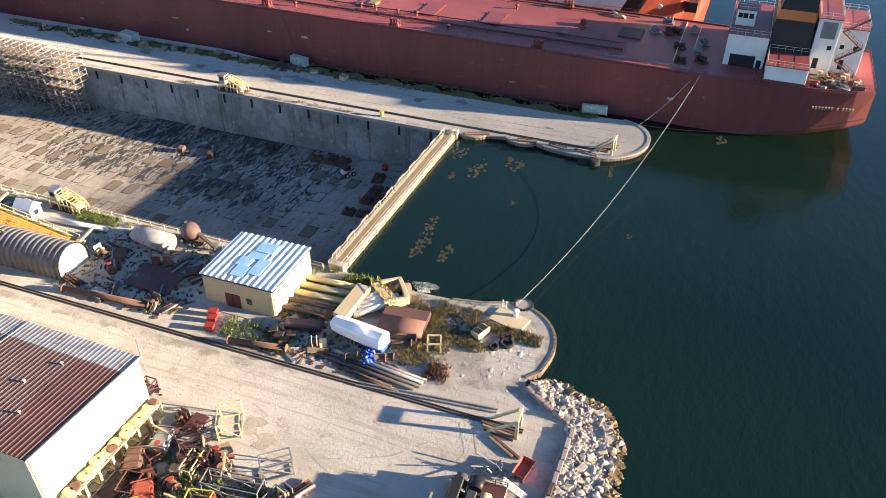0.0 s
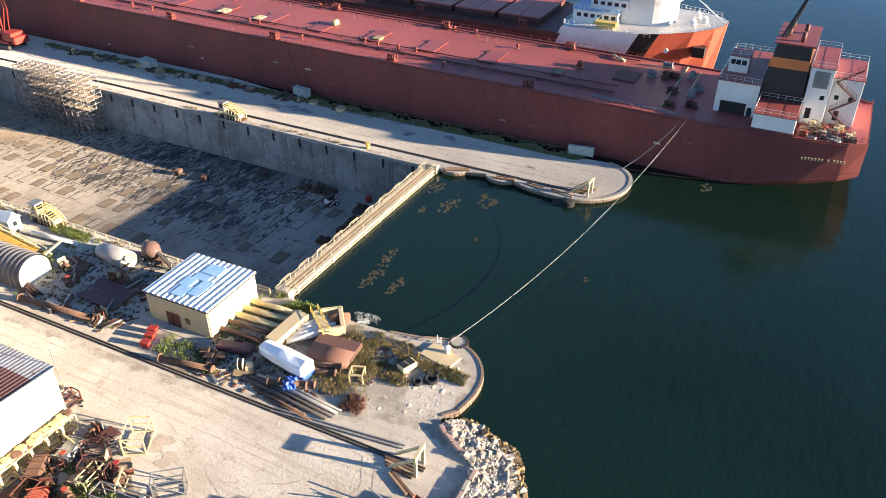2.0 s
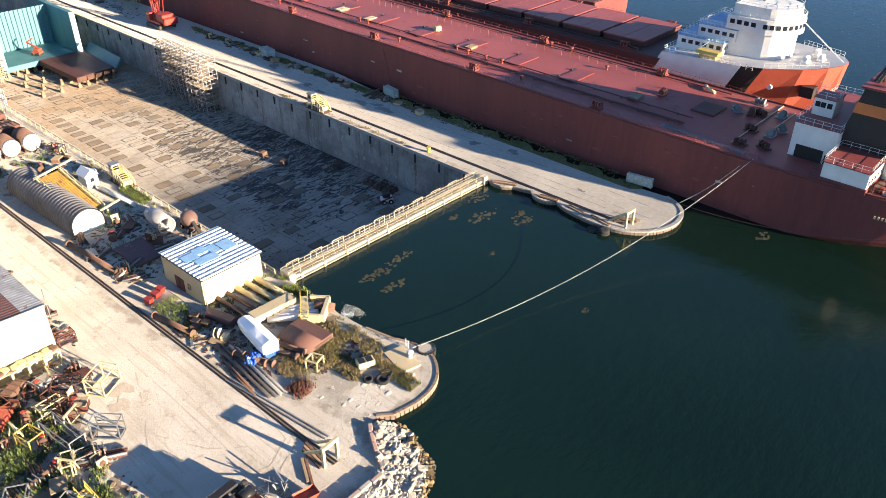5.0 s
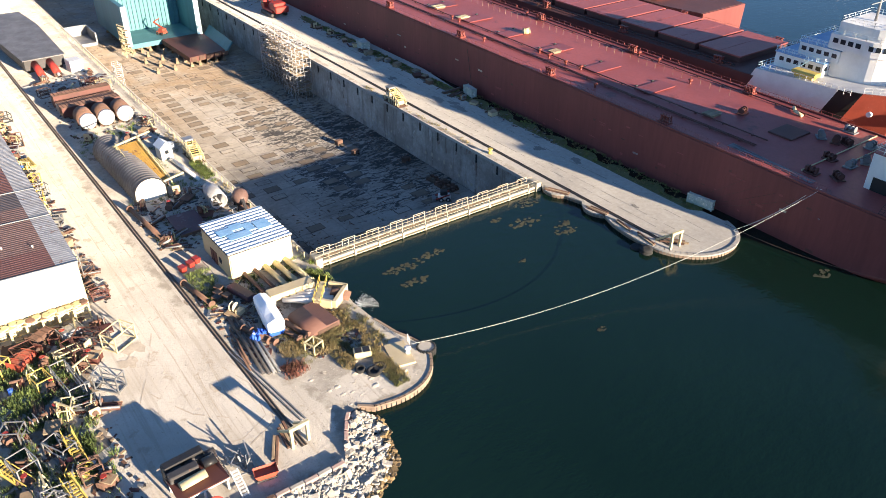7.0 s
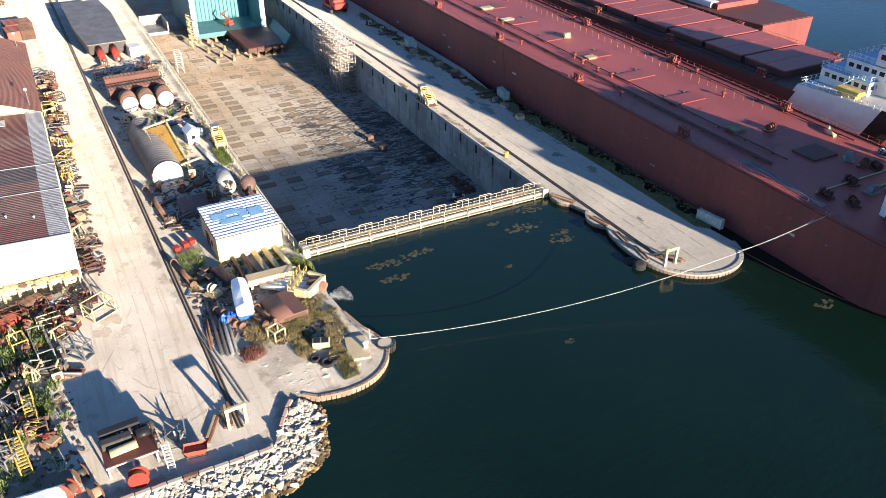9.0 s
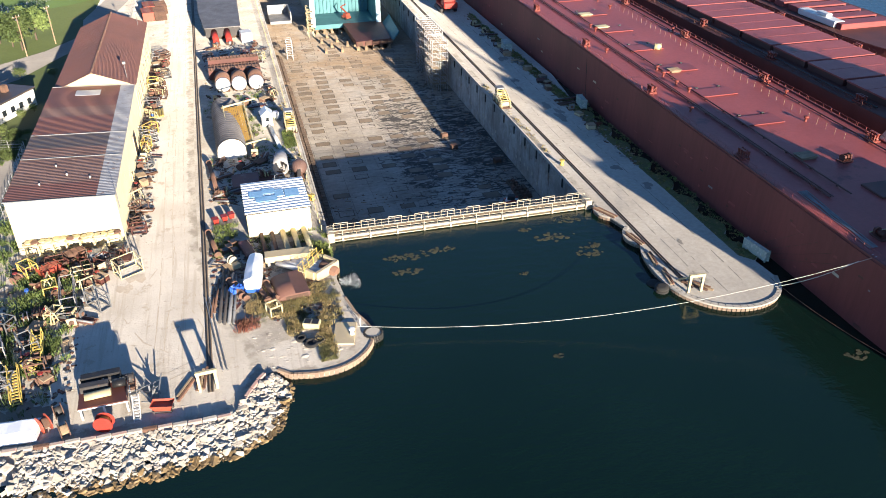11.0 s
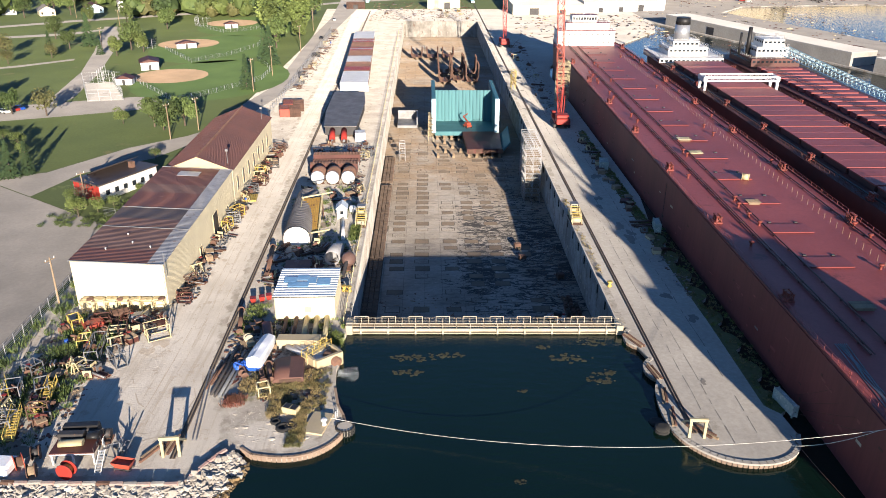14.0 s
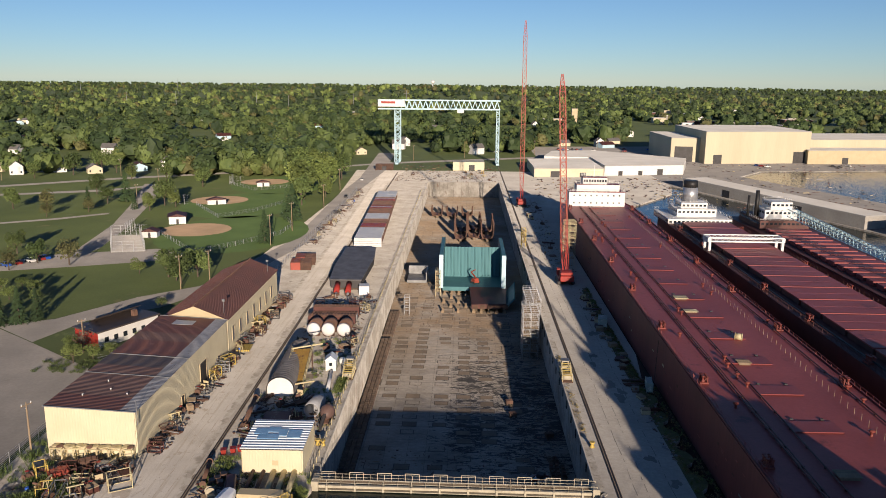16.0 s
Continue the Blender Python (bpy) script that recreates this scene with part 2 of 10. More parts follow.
    plume=mat("foam", (0.85, 0.88, 0.88), (0.75, 0.8, 0.8), 1.0, 4.0, rough=0.5),
)


def kit(name):
    """A new material with small helpers for noise, ranges, mixes and sums on world positions."""
    m = bpy.data.materials.new(name)
    m.use_nodes = True
    n, li = m.node_tree.nodes, m.node_tree.links
    pos = n.new("ShaderNodeNewGeometry").outputs["Position"]

    def put(sock, v):
        if isinstance(v, tuple):
            sock.default_value = (*v, 1)
        elif isinstance(v, (int, float)):
            sock.default_value = v
        else:
            li.new(v, sock)

    def noi(scale, detail=5.0, ro=0.6, stretch=(1, 1, 1), turn=0.0, warp=0.0):
        mp = n.new("ShaderNodeMapping")
        mp.inputs["Scale"].default_value, mp.inputs["Rotation"].default_value = stretch, (0, 0, turn)
        li.new(pos, mp.inputs[0])
        t = n.new("ShaderNodeTexNoise")
        t.inputs["Scale"].default_value, t.inputs["Detail"].default_value, t.inputs["Roughness"].default_value, t.inputs["Distortion"].default_value = scale, detail, ro, warp
        li.new(mp.outputs[0], t.inputs["Vector"])
        return t.outputs[0]

    def ramp(src, lo, hi, a=0.0, b=1.0):
        r = n.new("ShaderNodeMapRange")
        r.interpolation_type = "SMOOTHSTEP"
        for k, v in ((1, lo), (2, hi), (3, a), (4, b)):
            r.inputs[k].default_value = v
        li.new(src, r.inputs[0])
        return r.outputs[0]

    def mix(fac, ca, cb, how="MIX"):
        x = n.new("ShaderNodeMix")
        x.data_type, x.blend_type = "RGBA", how
        for sock, v in ((x.inputs[0], fac), (x.inputs[6], ca), (x.inputs[7], cb)):
            put(sock, v)
        return x.outputs[2]

    def calc(op, a, b):
        x = n.new("ShaderNodeMath")
        x.operation = op
        put(x.inputs[0], a)
        put(x.inputs[1], b)
        return x.outputs[0]

    def finish(col, rough, height, bump):
        p = n["Principled BSDF"]
        put(p.inputs["Base Color"], col)
        put(p.inputs["Roughness"], rough)
        p.inputs["Specular IOR Level"].default_value = 0.35
        p.inputs["Diffuse Roughness"].default_value = 1.0
        bu = n.new("ShaderNodeBump")
        bu.inputs["Strength"].default_value, bu.inputs["Distance"].default_value = bump, 0.08
        li.new(height, bu.inputs["Height"])
        li.new(bu.outputs[0], p.inputs["Normal"])
        return m

    sep = n.new("ShaderNodeSeparateXYZ")
    li.new(pos, sep.inputs[0])
    return n, noi, ramp, mix, calc, finish, sep.outputs


def gravel_mat():
    """Crushed stone with long tyre streaks, dissolving into yard dirt along the road's edge."""
    n, noi, ramp, mix, calc, finish, xyz = kit("crushed_stone")
    col = mix(ramp(noi(0.11), 0.35, 0.65), (0.55, 0.505, 0.44), (0.46, 0.415, 0.355))
    col = mix(calc("MULTIPLY", ramp(noi(1.0, 4, 0.6, (1.3, 0.05, 1), -0.03, 0.3), 0.5, 0.68), 0.55), col, (0.37, 0.315, 0.25))
    col = mix(calc("MULTIPLY", ramp(noi(0.35, 8, 0.72), 0.56, 0.64), 0.7), col, (0.36, 0.3, 0.235))
    col = mix(calc("MULTIPLY", ramp(noi(5.0, 6, 0.75), 0.54, 0.66), 0.5), col, (0.33, 0.28, 0.22))
    at = n.new("ShaderNodeAttribute")
    at.attribute_name = "worn"
    edge = calc("ADD", at.outputs["Fac"], calc("MULTIPLY", calc("SUBTRACT", noi(0.4, 8, 0.7), 0.5), 1.9))
    dirt = mix(ramp(noi(0.3, 7, 0.7), 0.4, 0.62), (0.44, 0.4, 0.34), (0.28, 0.245, 0.2))
    col = mix(ramp(edge, 0.35, 0.6), dirt, col)
    return finish(col, 0.95, noi(2.6, 8, 0.7), 0.8)


def floor_mat():
    """Dock-floor concrete: pale worn slabs, rusty silt further in, and a black coating peeling off in strips."""
    n, noi, ramp, mix, calc, finish, xyz = kit("dock_floor_slab")
    rnd = n.new("ShaderNodeObjectInfo").outputs["Random"]
    isl = n.new("ShaderNodeNewGeometry").outputs["Random Per Island"]
    col = mix(ramp(noi(0.07, 6, 0.65), 0.36, 0.64), (0.34, 0.305, 0.26), (0.23, 0.203, 0.17))
    silt = calc("MULTIPLY", ramp(xyz[1], 55, 115), ramp(noi(0.06, 6, 0.7), 0.32, 0.6))
    col = mix(calc("MULTIPLY", silt, 0.75), col, (0.26, 0.175, 0.1))
    col = mix(calc("MULTIPLY", ramp(noi(0.5, 6, 0.7, (0.25, 1.6, 1)), 0.54, 0.64), 0.55), col, (0.15, 0.125, 0.1))
    col = mix(calc("MULTIPLY", ramp(noi(0.9, 7, 0.75, (0.35, 1.2, 1), 0.0, 0.8), 0.58, 0.63), 0.5), col, (0.42, 0.38, 0.32))
    zone = calc("MULTIPLY", calc("MULTIPLY", ramp(xyz[0], -13, 4), ramp(xyz[1], 11, 24)), ramp(xyz[1], 150, 60))
    thr = calc("ADD", noi(0.62, 9, 0.74, (0.5, 1.25, 1), 0.12, 1.4), calc("MULTIPLY", calc("SUBTRACT", zone, 1.0), 0.2))
    thr = calc("ADD", thr, calc("MULTIPLY", calc("SUBTRACT", noi(0.05, 3), 0.5), 0.35))
    col = mix(ramp(thr, 0.475, 0.505), col, (0.05, 0.047, 0.045))
    val = calc("ADD", calc("MULTIPLY", noi(1.1, 7, 0.75), 0.7), calc("ADD", calc("MULTIPLY", rnd, 0.1), calc("MULTIPLY", isl, 0.14)))
    col = mix(1.0, col, calc("ADD", val, 0.52), "MULTIPLY")
    return finish(col, ramp(noi(0.1, 4), 0.4, 0.6, 0.7, 0.95), noi(1.6, 8, 0.7), 0.4)


def wall_mat():
    """Old poured concrete: vertical runs, lime bloom, rust bleeding and patched areas."""
    n, noi, ramp, mix, calc, finish, xyz = kit("stained_wall_concrete")
    col = mix(ramp(noi(0.16, 6, 0.7), 0.36, 0.62), (0.43, 0.4, 0.355), (0.27, 0.245, 0.21))
    col = mix(calc("MULTIPLY", ramp(noi(0.9, 6, 0.7, (1, 1, 0.07)), 0.52, 0.66), 0.75), col, (0.16, 0.13, 0.105))
    col = mix(calc("MULTIPLY", ramp(noi(0.33, 8, 0.75, (1, 1, 0.6)), 0.58, 0.66), 0.8), col, (0.19, 0.12, 0.09))
    col = mix(calc("MULTIPLY", ramp(noi(0.6, 8, 0.75, (1, 1, 0.45), 0, 0.6), 0.6, 0.66), 0.8), col, (0.56, 0.53, 0.48))
    col = mix(1.0, col, calc("ADD", calc("MULTIPLY", noi(2.2, 7, 0.75), 0.8), 0.6), "MULTIPLY")
    return finish(col, 0.9, noi(2.0, 8, 0.7), 0.5)


M["wallconc"] = wall_mat()
M["gravel"] = gravel_mat()
M["slab"] = floor_mat()


def glass_mat():
    m = bpy.data.materials.new("window_glass")
    m.use_nodes = True
    p = m.node_tree.nodes["Principled BSDF"]
    p.inputs["Base Color"].default_value = (0.02, 0.025, 0.03, 1)
    p.inputs["Roughness"].default_value = 0.08
    p.inputs["Specular IOR Level"].default_value = 0.6
    return m


M["glass"] = glass_mat()


def water_mat():
    m = bpy.data.materials.new("harbour_water")
    m.use_nodes = True
    nt = m.node_tree
    n, li = nt.nodes, nt.links
    p = n["Principled BSDF"]
    tc = n.new("ShaderNodeTexCoord")
    t = n.new("ShaderNodeTexNoise")
    t.inputs["Scale"].default_value, t.inputs["Detail"].default_value = 0.02, 4
    li.new(tc.outputs["Object"], t.inputs["Vector"])
    r = n.new("ShaderNodeValToRGB")
    r.color_ramp.elements[0].color, r.color_ramp.elements[1].color = (0.0028, 0.0125, 0.0085, 1), (0.0045, 0.017, 0.012, 1)
    r.color_ramp.elements[0].position, r.color_ramp.elements[1].position = 0.35, 0.65
    li.new(t.outputs[0], r.inputs[0])
    li.new(r.outputs[0], p.inputs["Base Color"])
    p.inputs["Roughness"].default_value, p.inputs["IOR"].default_value = 0.12, 1.33
    h = None
    for scale, amp in ((0.55, 1.0), (2.4, 0.35)):
        w = n.new("ShaderNodeTexNoise")
        w.inputs["Scale"].default_value, w.inputs["Detail"].default_value = scale, 3
        mp = n.new("ShaderNodeMapping")
        mp.inputs["Scale"].default_value = (0.7, 1.4, 1)
        mp.inputs["Rotation"].default_value = (0, 0, 0.35)
        li.new(tc.outputs["Object"], mp.inputs[0])
        li.new(mp.outputs[0], w.inputs["Vector"])
        mu = n.new("ShaderNodeMath")
        mu.operation = "MULTIPLY_ADD"
        li.new(w.outputs[0], mu.inputs[0])
        mu.inputs[1].default_value = amp
        mu.inputs[2].default_value = 0.0
        if h is not None:
            li.new(h, mu.inputs[2])
        h = mu.outputs[0]
    bu = n.new("ShaderNodeBump")
    bu.inputs["Strength"].default_value, bu.inputs["Distance"].default_value = 0.5, 0.12
    li.new(h, bu.inputs["Height"])
    li.new(bu.outputs[0], p.inputs["Normal"])
    return m


M["water"] = water_mat()


# ---- mesh helpers ----
from mathutils import geometry


def box(bm, x0, y0, z0, x1, y1, z1, m=None, bevel=0.0):
    vs = [Vector((x, y, z)) for z in (z0, z1) for x, y in ((x0, y0), (x1, y0), (x1, y1), (x0, y1))]
    if m is not None:
        vs = [m @ v for v in vs]
    v = [bm.verts.new(c) for c in vs]
    fs = [bm.faces.new([v[i] for i in q]) for q in ((3, 2, 1, 0), (4, 5, 6, 7), (0, 1, 5, 4), (1, 2, 6, 5), (2, 3, 7, 6), (3, 0, 4, 7))]
    if bevel:
        bmesh.ops.bevel(bm, geom=list({e for f in fs for e in f.edges}), offset=bevel, segments=1, affect="EDGES")
    return bm


def cyl(bm, p, q, r, r2=None, n=8, caps=True):
    """A tapered round bar from p to q."""
    p, q = Vector(p), Vector(q)
    r2 = r if r2 is None else r2
    d = (q - p).normalized()
    u = d.orthogonal().normalized()
    w = d.cross(u)
    rings = []
    for c, rad in ((p, r), (q, r2)):
        rings.append([bm.verts.new(c + rad * (math.cos(a) * u + math.sin(a) * w)) for a in (2 * math.pi * i / n for i in range(n))])
    for i in range(n):
        j = (i + 1) % n
        bm.faces.new((rings[0][i], rings[0][j], rings[1][j], rings[1][i])).smooth = n > 6
    if caps:
        bm.faces.new(rings[0][::-1])
        bm.faces.new(rings[1])
    return bm


def bar(bm, p, q, w, h=None):
    """A square bar from p to q."""
    return cyl(bm, p, q, w * 0.7071, n=4)


def lathe(bm, prof, n=16, m=None):
    """Turn a profile of (radius, z) round the z axis."""
    rings = []
    for r, z in prof:
        ring = [Vector((r * math.cos(2 * math.pi * i / n), r * math.sin(2 * math.pi * i / n), z)) for i in range(n)]
        rings.append([bm.verts.new(m @ v if m is not None else v) for v in ring])
    for a, b in zip(rings, rings[1:]):
        for i in range(n):
            j = (i + 1) % n
            bm.faces.new((a[i], a[j], b[j], b[i])).smooth = True
    bm.faces.new(rings[0][::-1])
    bm.faces.new(rings[-1])
    return bm


def poly(bm, pts, z0, z1, top=True, bottom=False, sides=True):
    """A prism over an outline given counter-clockwise."""
    lo = [bm.verts.new((x, y, z0)) for x, y in pts]
    hi = [bm.verts.new((x, y, z1)) for x, y in pts]
    n = len(pts)
    if sides:
        for i in range(n):
            j = (i + 1) % n
            bm.faces.new((lo[i], lo[j], hi[j], hi[i]))
    tris = geometry.tessellate_polygon([[Vector((x, y, 0)) for x, y in pts]]) if n > 4 else [tuple(range(n))]
    for t in tris:
        if top:
            bm.faces.new([hi[i] for i in t])
        if bottom:
            bm.faces.new([lo[i] for i in t][::-1])
    return bm


def ribbed(bm, a, b, c, d, pitch=0.6, deep=0.05, thick=0.06):
    """A ribbed sheet between the corners a, b (low edge) and d, c (high edge); the ribs run from a-b to d-c."""
    a, b, c, d = (Vector(v) for v in (a, b, c, d))
    nrm = (b - a).cross(d - a).normalized()
    n = max(2, int((b - a).length / pitch))
    prof = []
    for i in range(n):
        for f, h in ((0.0, 0), (0.62, 0), (0.7, 1), (0.92, 1)):
            prof.append(((i + f) / n, h))
    prof.append((1.0, 0))
    low = [bm.verts.new(a.lerp(b, f) + nrm * (thick + deep * h)) for f, h in prof]
    top = [bm.verts.new(d.lerp(c, f) + nrm * (thick + deep * h)) for f, h in prof]
    for i in range(len(prof) - 1):
        bm.faces.new((low[i], low[i + 1], top[i + 1], top[i]))
    q = [bm.verts.new(v) for v in (a, b, c, d)]
    bm.faces.new(q[::-1])
    bm.faces.new((q[0], q[1], low[-1], low[0]))
    bm.faces.new((q[2], q[3], top[0], top[-1]))
    bm.faces.new((q[3], q[0], low[0], top[0]))
    bm.faces.new((q[1], q[2], top[-1], low[-1]))
    return bm


def B():
    return bmesh.new()


def mesh(name, bm, material):
    me = bpy.data.meshes.new(name)
    bmesh.ops.recalc_face_normals(bm, faces=bm.faces[:])
    bm.to_mesh(me)
    bm.free()
    me.materials.append(material if not isinstance(material, str) else M[material])
    return me


def part(name, bm, material, parent, label=""):
    ob = new(name, bm if isinstance(bm, bpy.types.Mesh) else mesh(name, bm, material))
    ob.parent = parent
    if label:
        ob["label"] = label
    return ob


def thing(name, label, category, at=(0, 0, 0), rz=0.0, group=""):
    ob = new(name)
    ob.matrix_basis = pose(at[0], at[1], at[2], 0, 0, rz)
    return tagged(ob, label, category, group)


def solid(name, bm, material, label, category, at=(0, 0, 0), rz=0.0, group="", kind=""):
    ob = new(name, bm if isinstance(bm, bpy.types.Mesh) else mesh(name, bm, material))
    ob.matrix_basis = pose(at[0], at[1], at[2], 0, 0, rz)
    return tagged(ob, label, category, group, kind)


def structure(name, bm, material, label, category):
    return tagged(new(name, mesh(name, bm, material)), label, category, kind="structure")


def arc(cx, cy, r, a0, a1, n):
    return [(cx + r * math.cos(radians(a0 + (a1 - a0) * i / n)), cy + r * math.sin(radians(a0 + (a1 - a0) * i / n))) for i in range(n + 1)]


R = random.Random(7)

# ---- the large structure ----
WATER, FLOOR = -0.7, -9.2
DW, DE, DEND = -22.5, 21.8, 370.0     # dry dock: west and east faces, far end

WEST_SHORE = [(-4500, -300), (-300, -46), (-120, -39.4), (-61, -36.2), (-48, -36.5), (-41, -36.8), (-38, -35.6), (-36, -32.7), (-34.2, -30.4), (-33, -30)]
WEST_TIP = [(-31.5, -31.3), (-28, -32), (-25, -31.6), (-22.6, -30.2), (-20.9, -28), (-20.3, -25.6), (-20.8, -23.5)]
INLET = [(-21.8, -21), (-22.6, -17), (-23, -12), (-22.6, -9), (-23.2, -4), (DW, -1.5)]
CELLS = arc(24.9, -3.4, 3.2, 130, 238, 8) + arc(25.9, -12.6, 3.3, 122, 232, 8)
EAST_TIP = [(22.9, -17.6), (22.3, -21), (22.2, -24.5), (22.5, -27.2), (23.8, -30.2), (26.6, -33), (30.5, -34.2), (34.4, -33.6), (37, -31.6), (38.3, -28.4)]
SHIP_EDGE = []
for k in range(8):
    SHIP_EDGE += arc(36.4, -21 + 8.2 * k, 3.3, -62, 62, 5)
SHIP_EDGE += [(38.6, 45), (40.8, 62)]
BOW_EDGE = [(40.9, 205), (44.2, 226), (52, 241), (62, 246)]
BASIN = [(118, 330), (126, 362), (177, 215), (232, 60), (292, 60), (215, 330), (185, 415), (212, 450), (307, 465), (430, 440), (4500, 250), (4500, 5000), (-4500, 5000)]


def soften(pts, n=2):
    """Round the corners of an open line by cutting them, keeping its ends."""
    for _ in range(n):
        out = [pts[0]]
        for (xa, ya), (xb, yb) in zip(pts, pts[1:]):
            out += [(xa * 0.75 + xb * 0.25, ya * 0.75 + yb * 0.25), (xa * 0.25 + xb * 0.75, ya * 0.25 + yb * 0.75)]
        pts = out + [pts[-1]]
    return pts


WEST_TIP, EAST_TIP = soften(WEST_TIP), soften(EAST_TIP)
OUTLINE = WEST_SHORE + WEST_TIP + INLET + [(DW, 0), (DW, DEND), (DE, DEND), (DE, 0)] + CELLS + EAST_TIP + SHIP_EDGE + BOW_EDGE + BASIN

structure("ground", poly(B(), OUTLINE, -14, 0, sides=False), "land", "flat shore land with meadow grass", "ground")
structure("quay_wall", poly(B(), OUTLINE, -14, -0.006, top=False), "wallconc", "stained concrete quay walls along the water", "quay wall")

bm = B()
for x0, y0, x1, y1 in ((-5000, -5000, 5000, -0.2), (-5000, -0.2, DW - 0.5, 6000), (DE + 0.5, -0.2, 5000, 6000)):
    bm.faces.new([bm.verts.new((x, y, WATER)) for x, y in ((x0, y0), (x1, y0), (x1, y1), (x0, y1))])
water = structure("water", bm, "water", "dark green calm harbour water", "water")


def sheet(name, pts, material, label, category, z=0.012):
    return structure(name, poly(B(), pts, z - 0.01, z), material, label, category)


yard = WEST_SHORE[3:] + WEST_TIP + INLET + [(DW, 0), (DW, 430), (-75, 430), (-68, 300), (-72, 150), (-74, 60), (-73, -10), (-73, -36)]
sheet("yard_ground", [(x, y) for x, y in yard], "yard", "dusty brown dirt of the shipyard", "ground")
sheet("head_ground", [(DW, DEND + 0.1), (DE, DEND + 0.1), (DE, 430), (DW, 430)], "concrete", "pale concrete apron at the dock's head", "ground")
pier = [(DE, 430), (DE, 0)] + CELLS + EAST_TIP + SHIP_EDGE + BOW_EDGE + [(118, 330), (126, 362), (126, 430)]
sheet("pier_ground", pier, "concrete", "grey concrete pier deck between dock and ship", "pavement")
sheet("quay_ground", [(126, 362), (177, 215), (232, 60), (292, 60), (215, 330), (185, 415), (212, 450), (307, 465), (430, 440), (430, 700), (60, 640), (60, 431), (126, 431)], "asphalt", "grey concrete of the far quay", "pavement", 0.008)

def worn_sheet(name, pts, material, label, category, z, inset=2.4):
    """A ground sheet whose rim carries a fading weight, so that its edge breaks up into the ground beside it."""
    ring = []
    for (xa, ya), (xb, yb) in zip(pts, pts[1:] + pts[:1]):
        n = max(1, int(math.hypot(xb - xa, yb - ya) / 3))
        ring += [(xa + (xb - xa) * i / n, ya + (yb - ya) * i / n) for i in range(n)]
    m = len(ring)
    bm = B()
    lay = bm.verts.layers.float.new("worn")
    rows = []
    for d, w in ((0.0, 0.0), (inset * 0.5, 0.5), (inset, 1.0)):
        row = []
        for i in range(m):
            (xa, ya), (xb, yb) = ring[i - 2], ring[(i + 2) % m]
            t = Vector((xb - xa, yb - ya)).normalized()
            v = bm.verts.new((ring[i][0] - t.y * d, ring[i][1] + t.x * d, z))
            v[lay] = w
            row.append(v)
        rows.append(row)
    for a, b in zip(rows, rows[1:]):
        for i in range(m):
            bm.faces.new((a[i], a[(i + 1) % m], b[(i + 1) % m], b[i]))
    for t in geometry.tessellate_polygon([[Vector((v.co.x, v.co.y, 0)) for v in rows[-1]]]):
        bm.faces.new([rows[-1][i] for i in t])
    return structure(name, bm, material, label, category)


gr = [(-60.5, -35.6), (-48, -36.1), (-41, -36.4), (-38.2, -35.2), (-36.4, -32.4), (-34.6, -30), (-35.6, -24), (-38.5, -18), (-40.2, -8), (-42.2, 2), (-42.6, 24), (-43.0, 105), (-43.6, 210), (-45.5, 360), (-40, 425), (-58, 428),
      (-54, 300), (-51.5, 200), (-50.5, 120), (-51.6, 60), (-51.4, 15), (-53.5, 4), (-58.6, -8), (-61.5, -20)]
worn_sheet("gravel_road", gr, "gravel", "pale crushed-stone road with wheel marks", "road", 0.024)
worn_sheet("sandy_tip", [(-33.6, -30.2), (-31.4, -30.9), (-28, -31.5), (-25.2, -31), (-23.4, -29.4), (-22.8, -26.5), (-25.5, -24.8), (-28.8, -23.6), (-32.5, -24), (-36.2, -26)], "gravel", "churned pale sand on the tip", "ground", 0.02, 1.8)
sheet("lot", [(-74.5, -10), (-74.5, 45), (-78, 45), (-101, 62), (-119, 75), (-160, 62), (-230, 40), (-230, -36), (-74.5, -36)], "asphalt", "worn asphalt parking lot", "pavement", 0.016)
sheet("street", [(-69, 131), (-59, 186), (-59.5, 331), (-55, 425), (-60, 560), (-74, 560), (-67, 384), (-68.7, 308), (-67, 186), (-74, 145), (-72.5, 128), (-80, 115.5), (-93, 103), (-106, 81), (-119, 75.5), (-102, 63), (-97, 80), (-83, 93), (-76, 108), (-71, 118)], "asphalt", "faded asphalt street beside the park", "road", 0.03)
sheet("park_lot", [(-156, 128), (-129, 138), (-103, 149), (-97, 160), (-100, 164), (-113, 167), (-145, 155), (-160, 140)], "asphalt", "asphalt strip of park parking", "pavement", 0.034)
sheet("drive", [(-142, 141), (-136, 142), (-134, 166), (-142, 210), (-155, 262), (-178, 344), (-190, 344), (-164, 262), (-150, 212), (-142, 167)], "asphalt", "curving grey park drive", "road", 0.038)
sheet("path", [(-260, 180), (-199, 211), (-180, 223), (-164, 239), (-165, 243), (-182, 227), (-200, 215), (-260, 184)], "asphalt", "narrow grey path through the park", "path", 0.03)
sheet("cross_street", [(-420, 285), (-247, 290), (-196, 312), (-184, 330), (-186, 336), (-200, 320), (-247, 297), (-420, 292)], "asphalt", "grey street crossing the park", "road", 0.032)
sheet("town_street", [(-600, 330), (-266, 322), (-217, 361), (-120, 420), (-60, 470), (-60, 480), (-122, 430), (-219, 370), (-268, 330), (-600, 338)], "asphalt", "grey town street", "road", 0.026)
sheet("town_street", [(-60, 470), (420, 700), (420, 712), (-60, 482)], "asphalt", "grey town street", "road", 0.022)
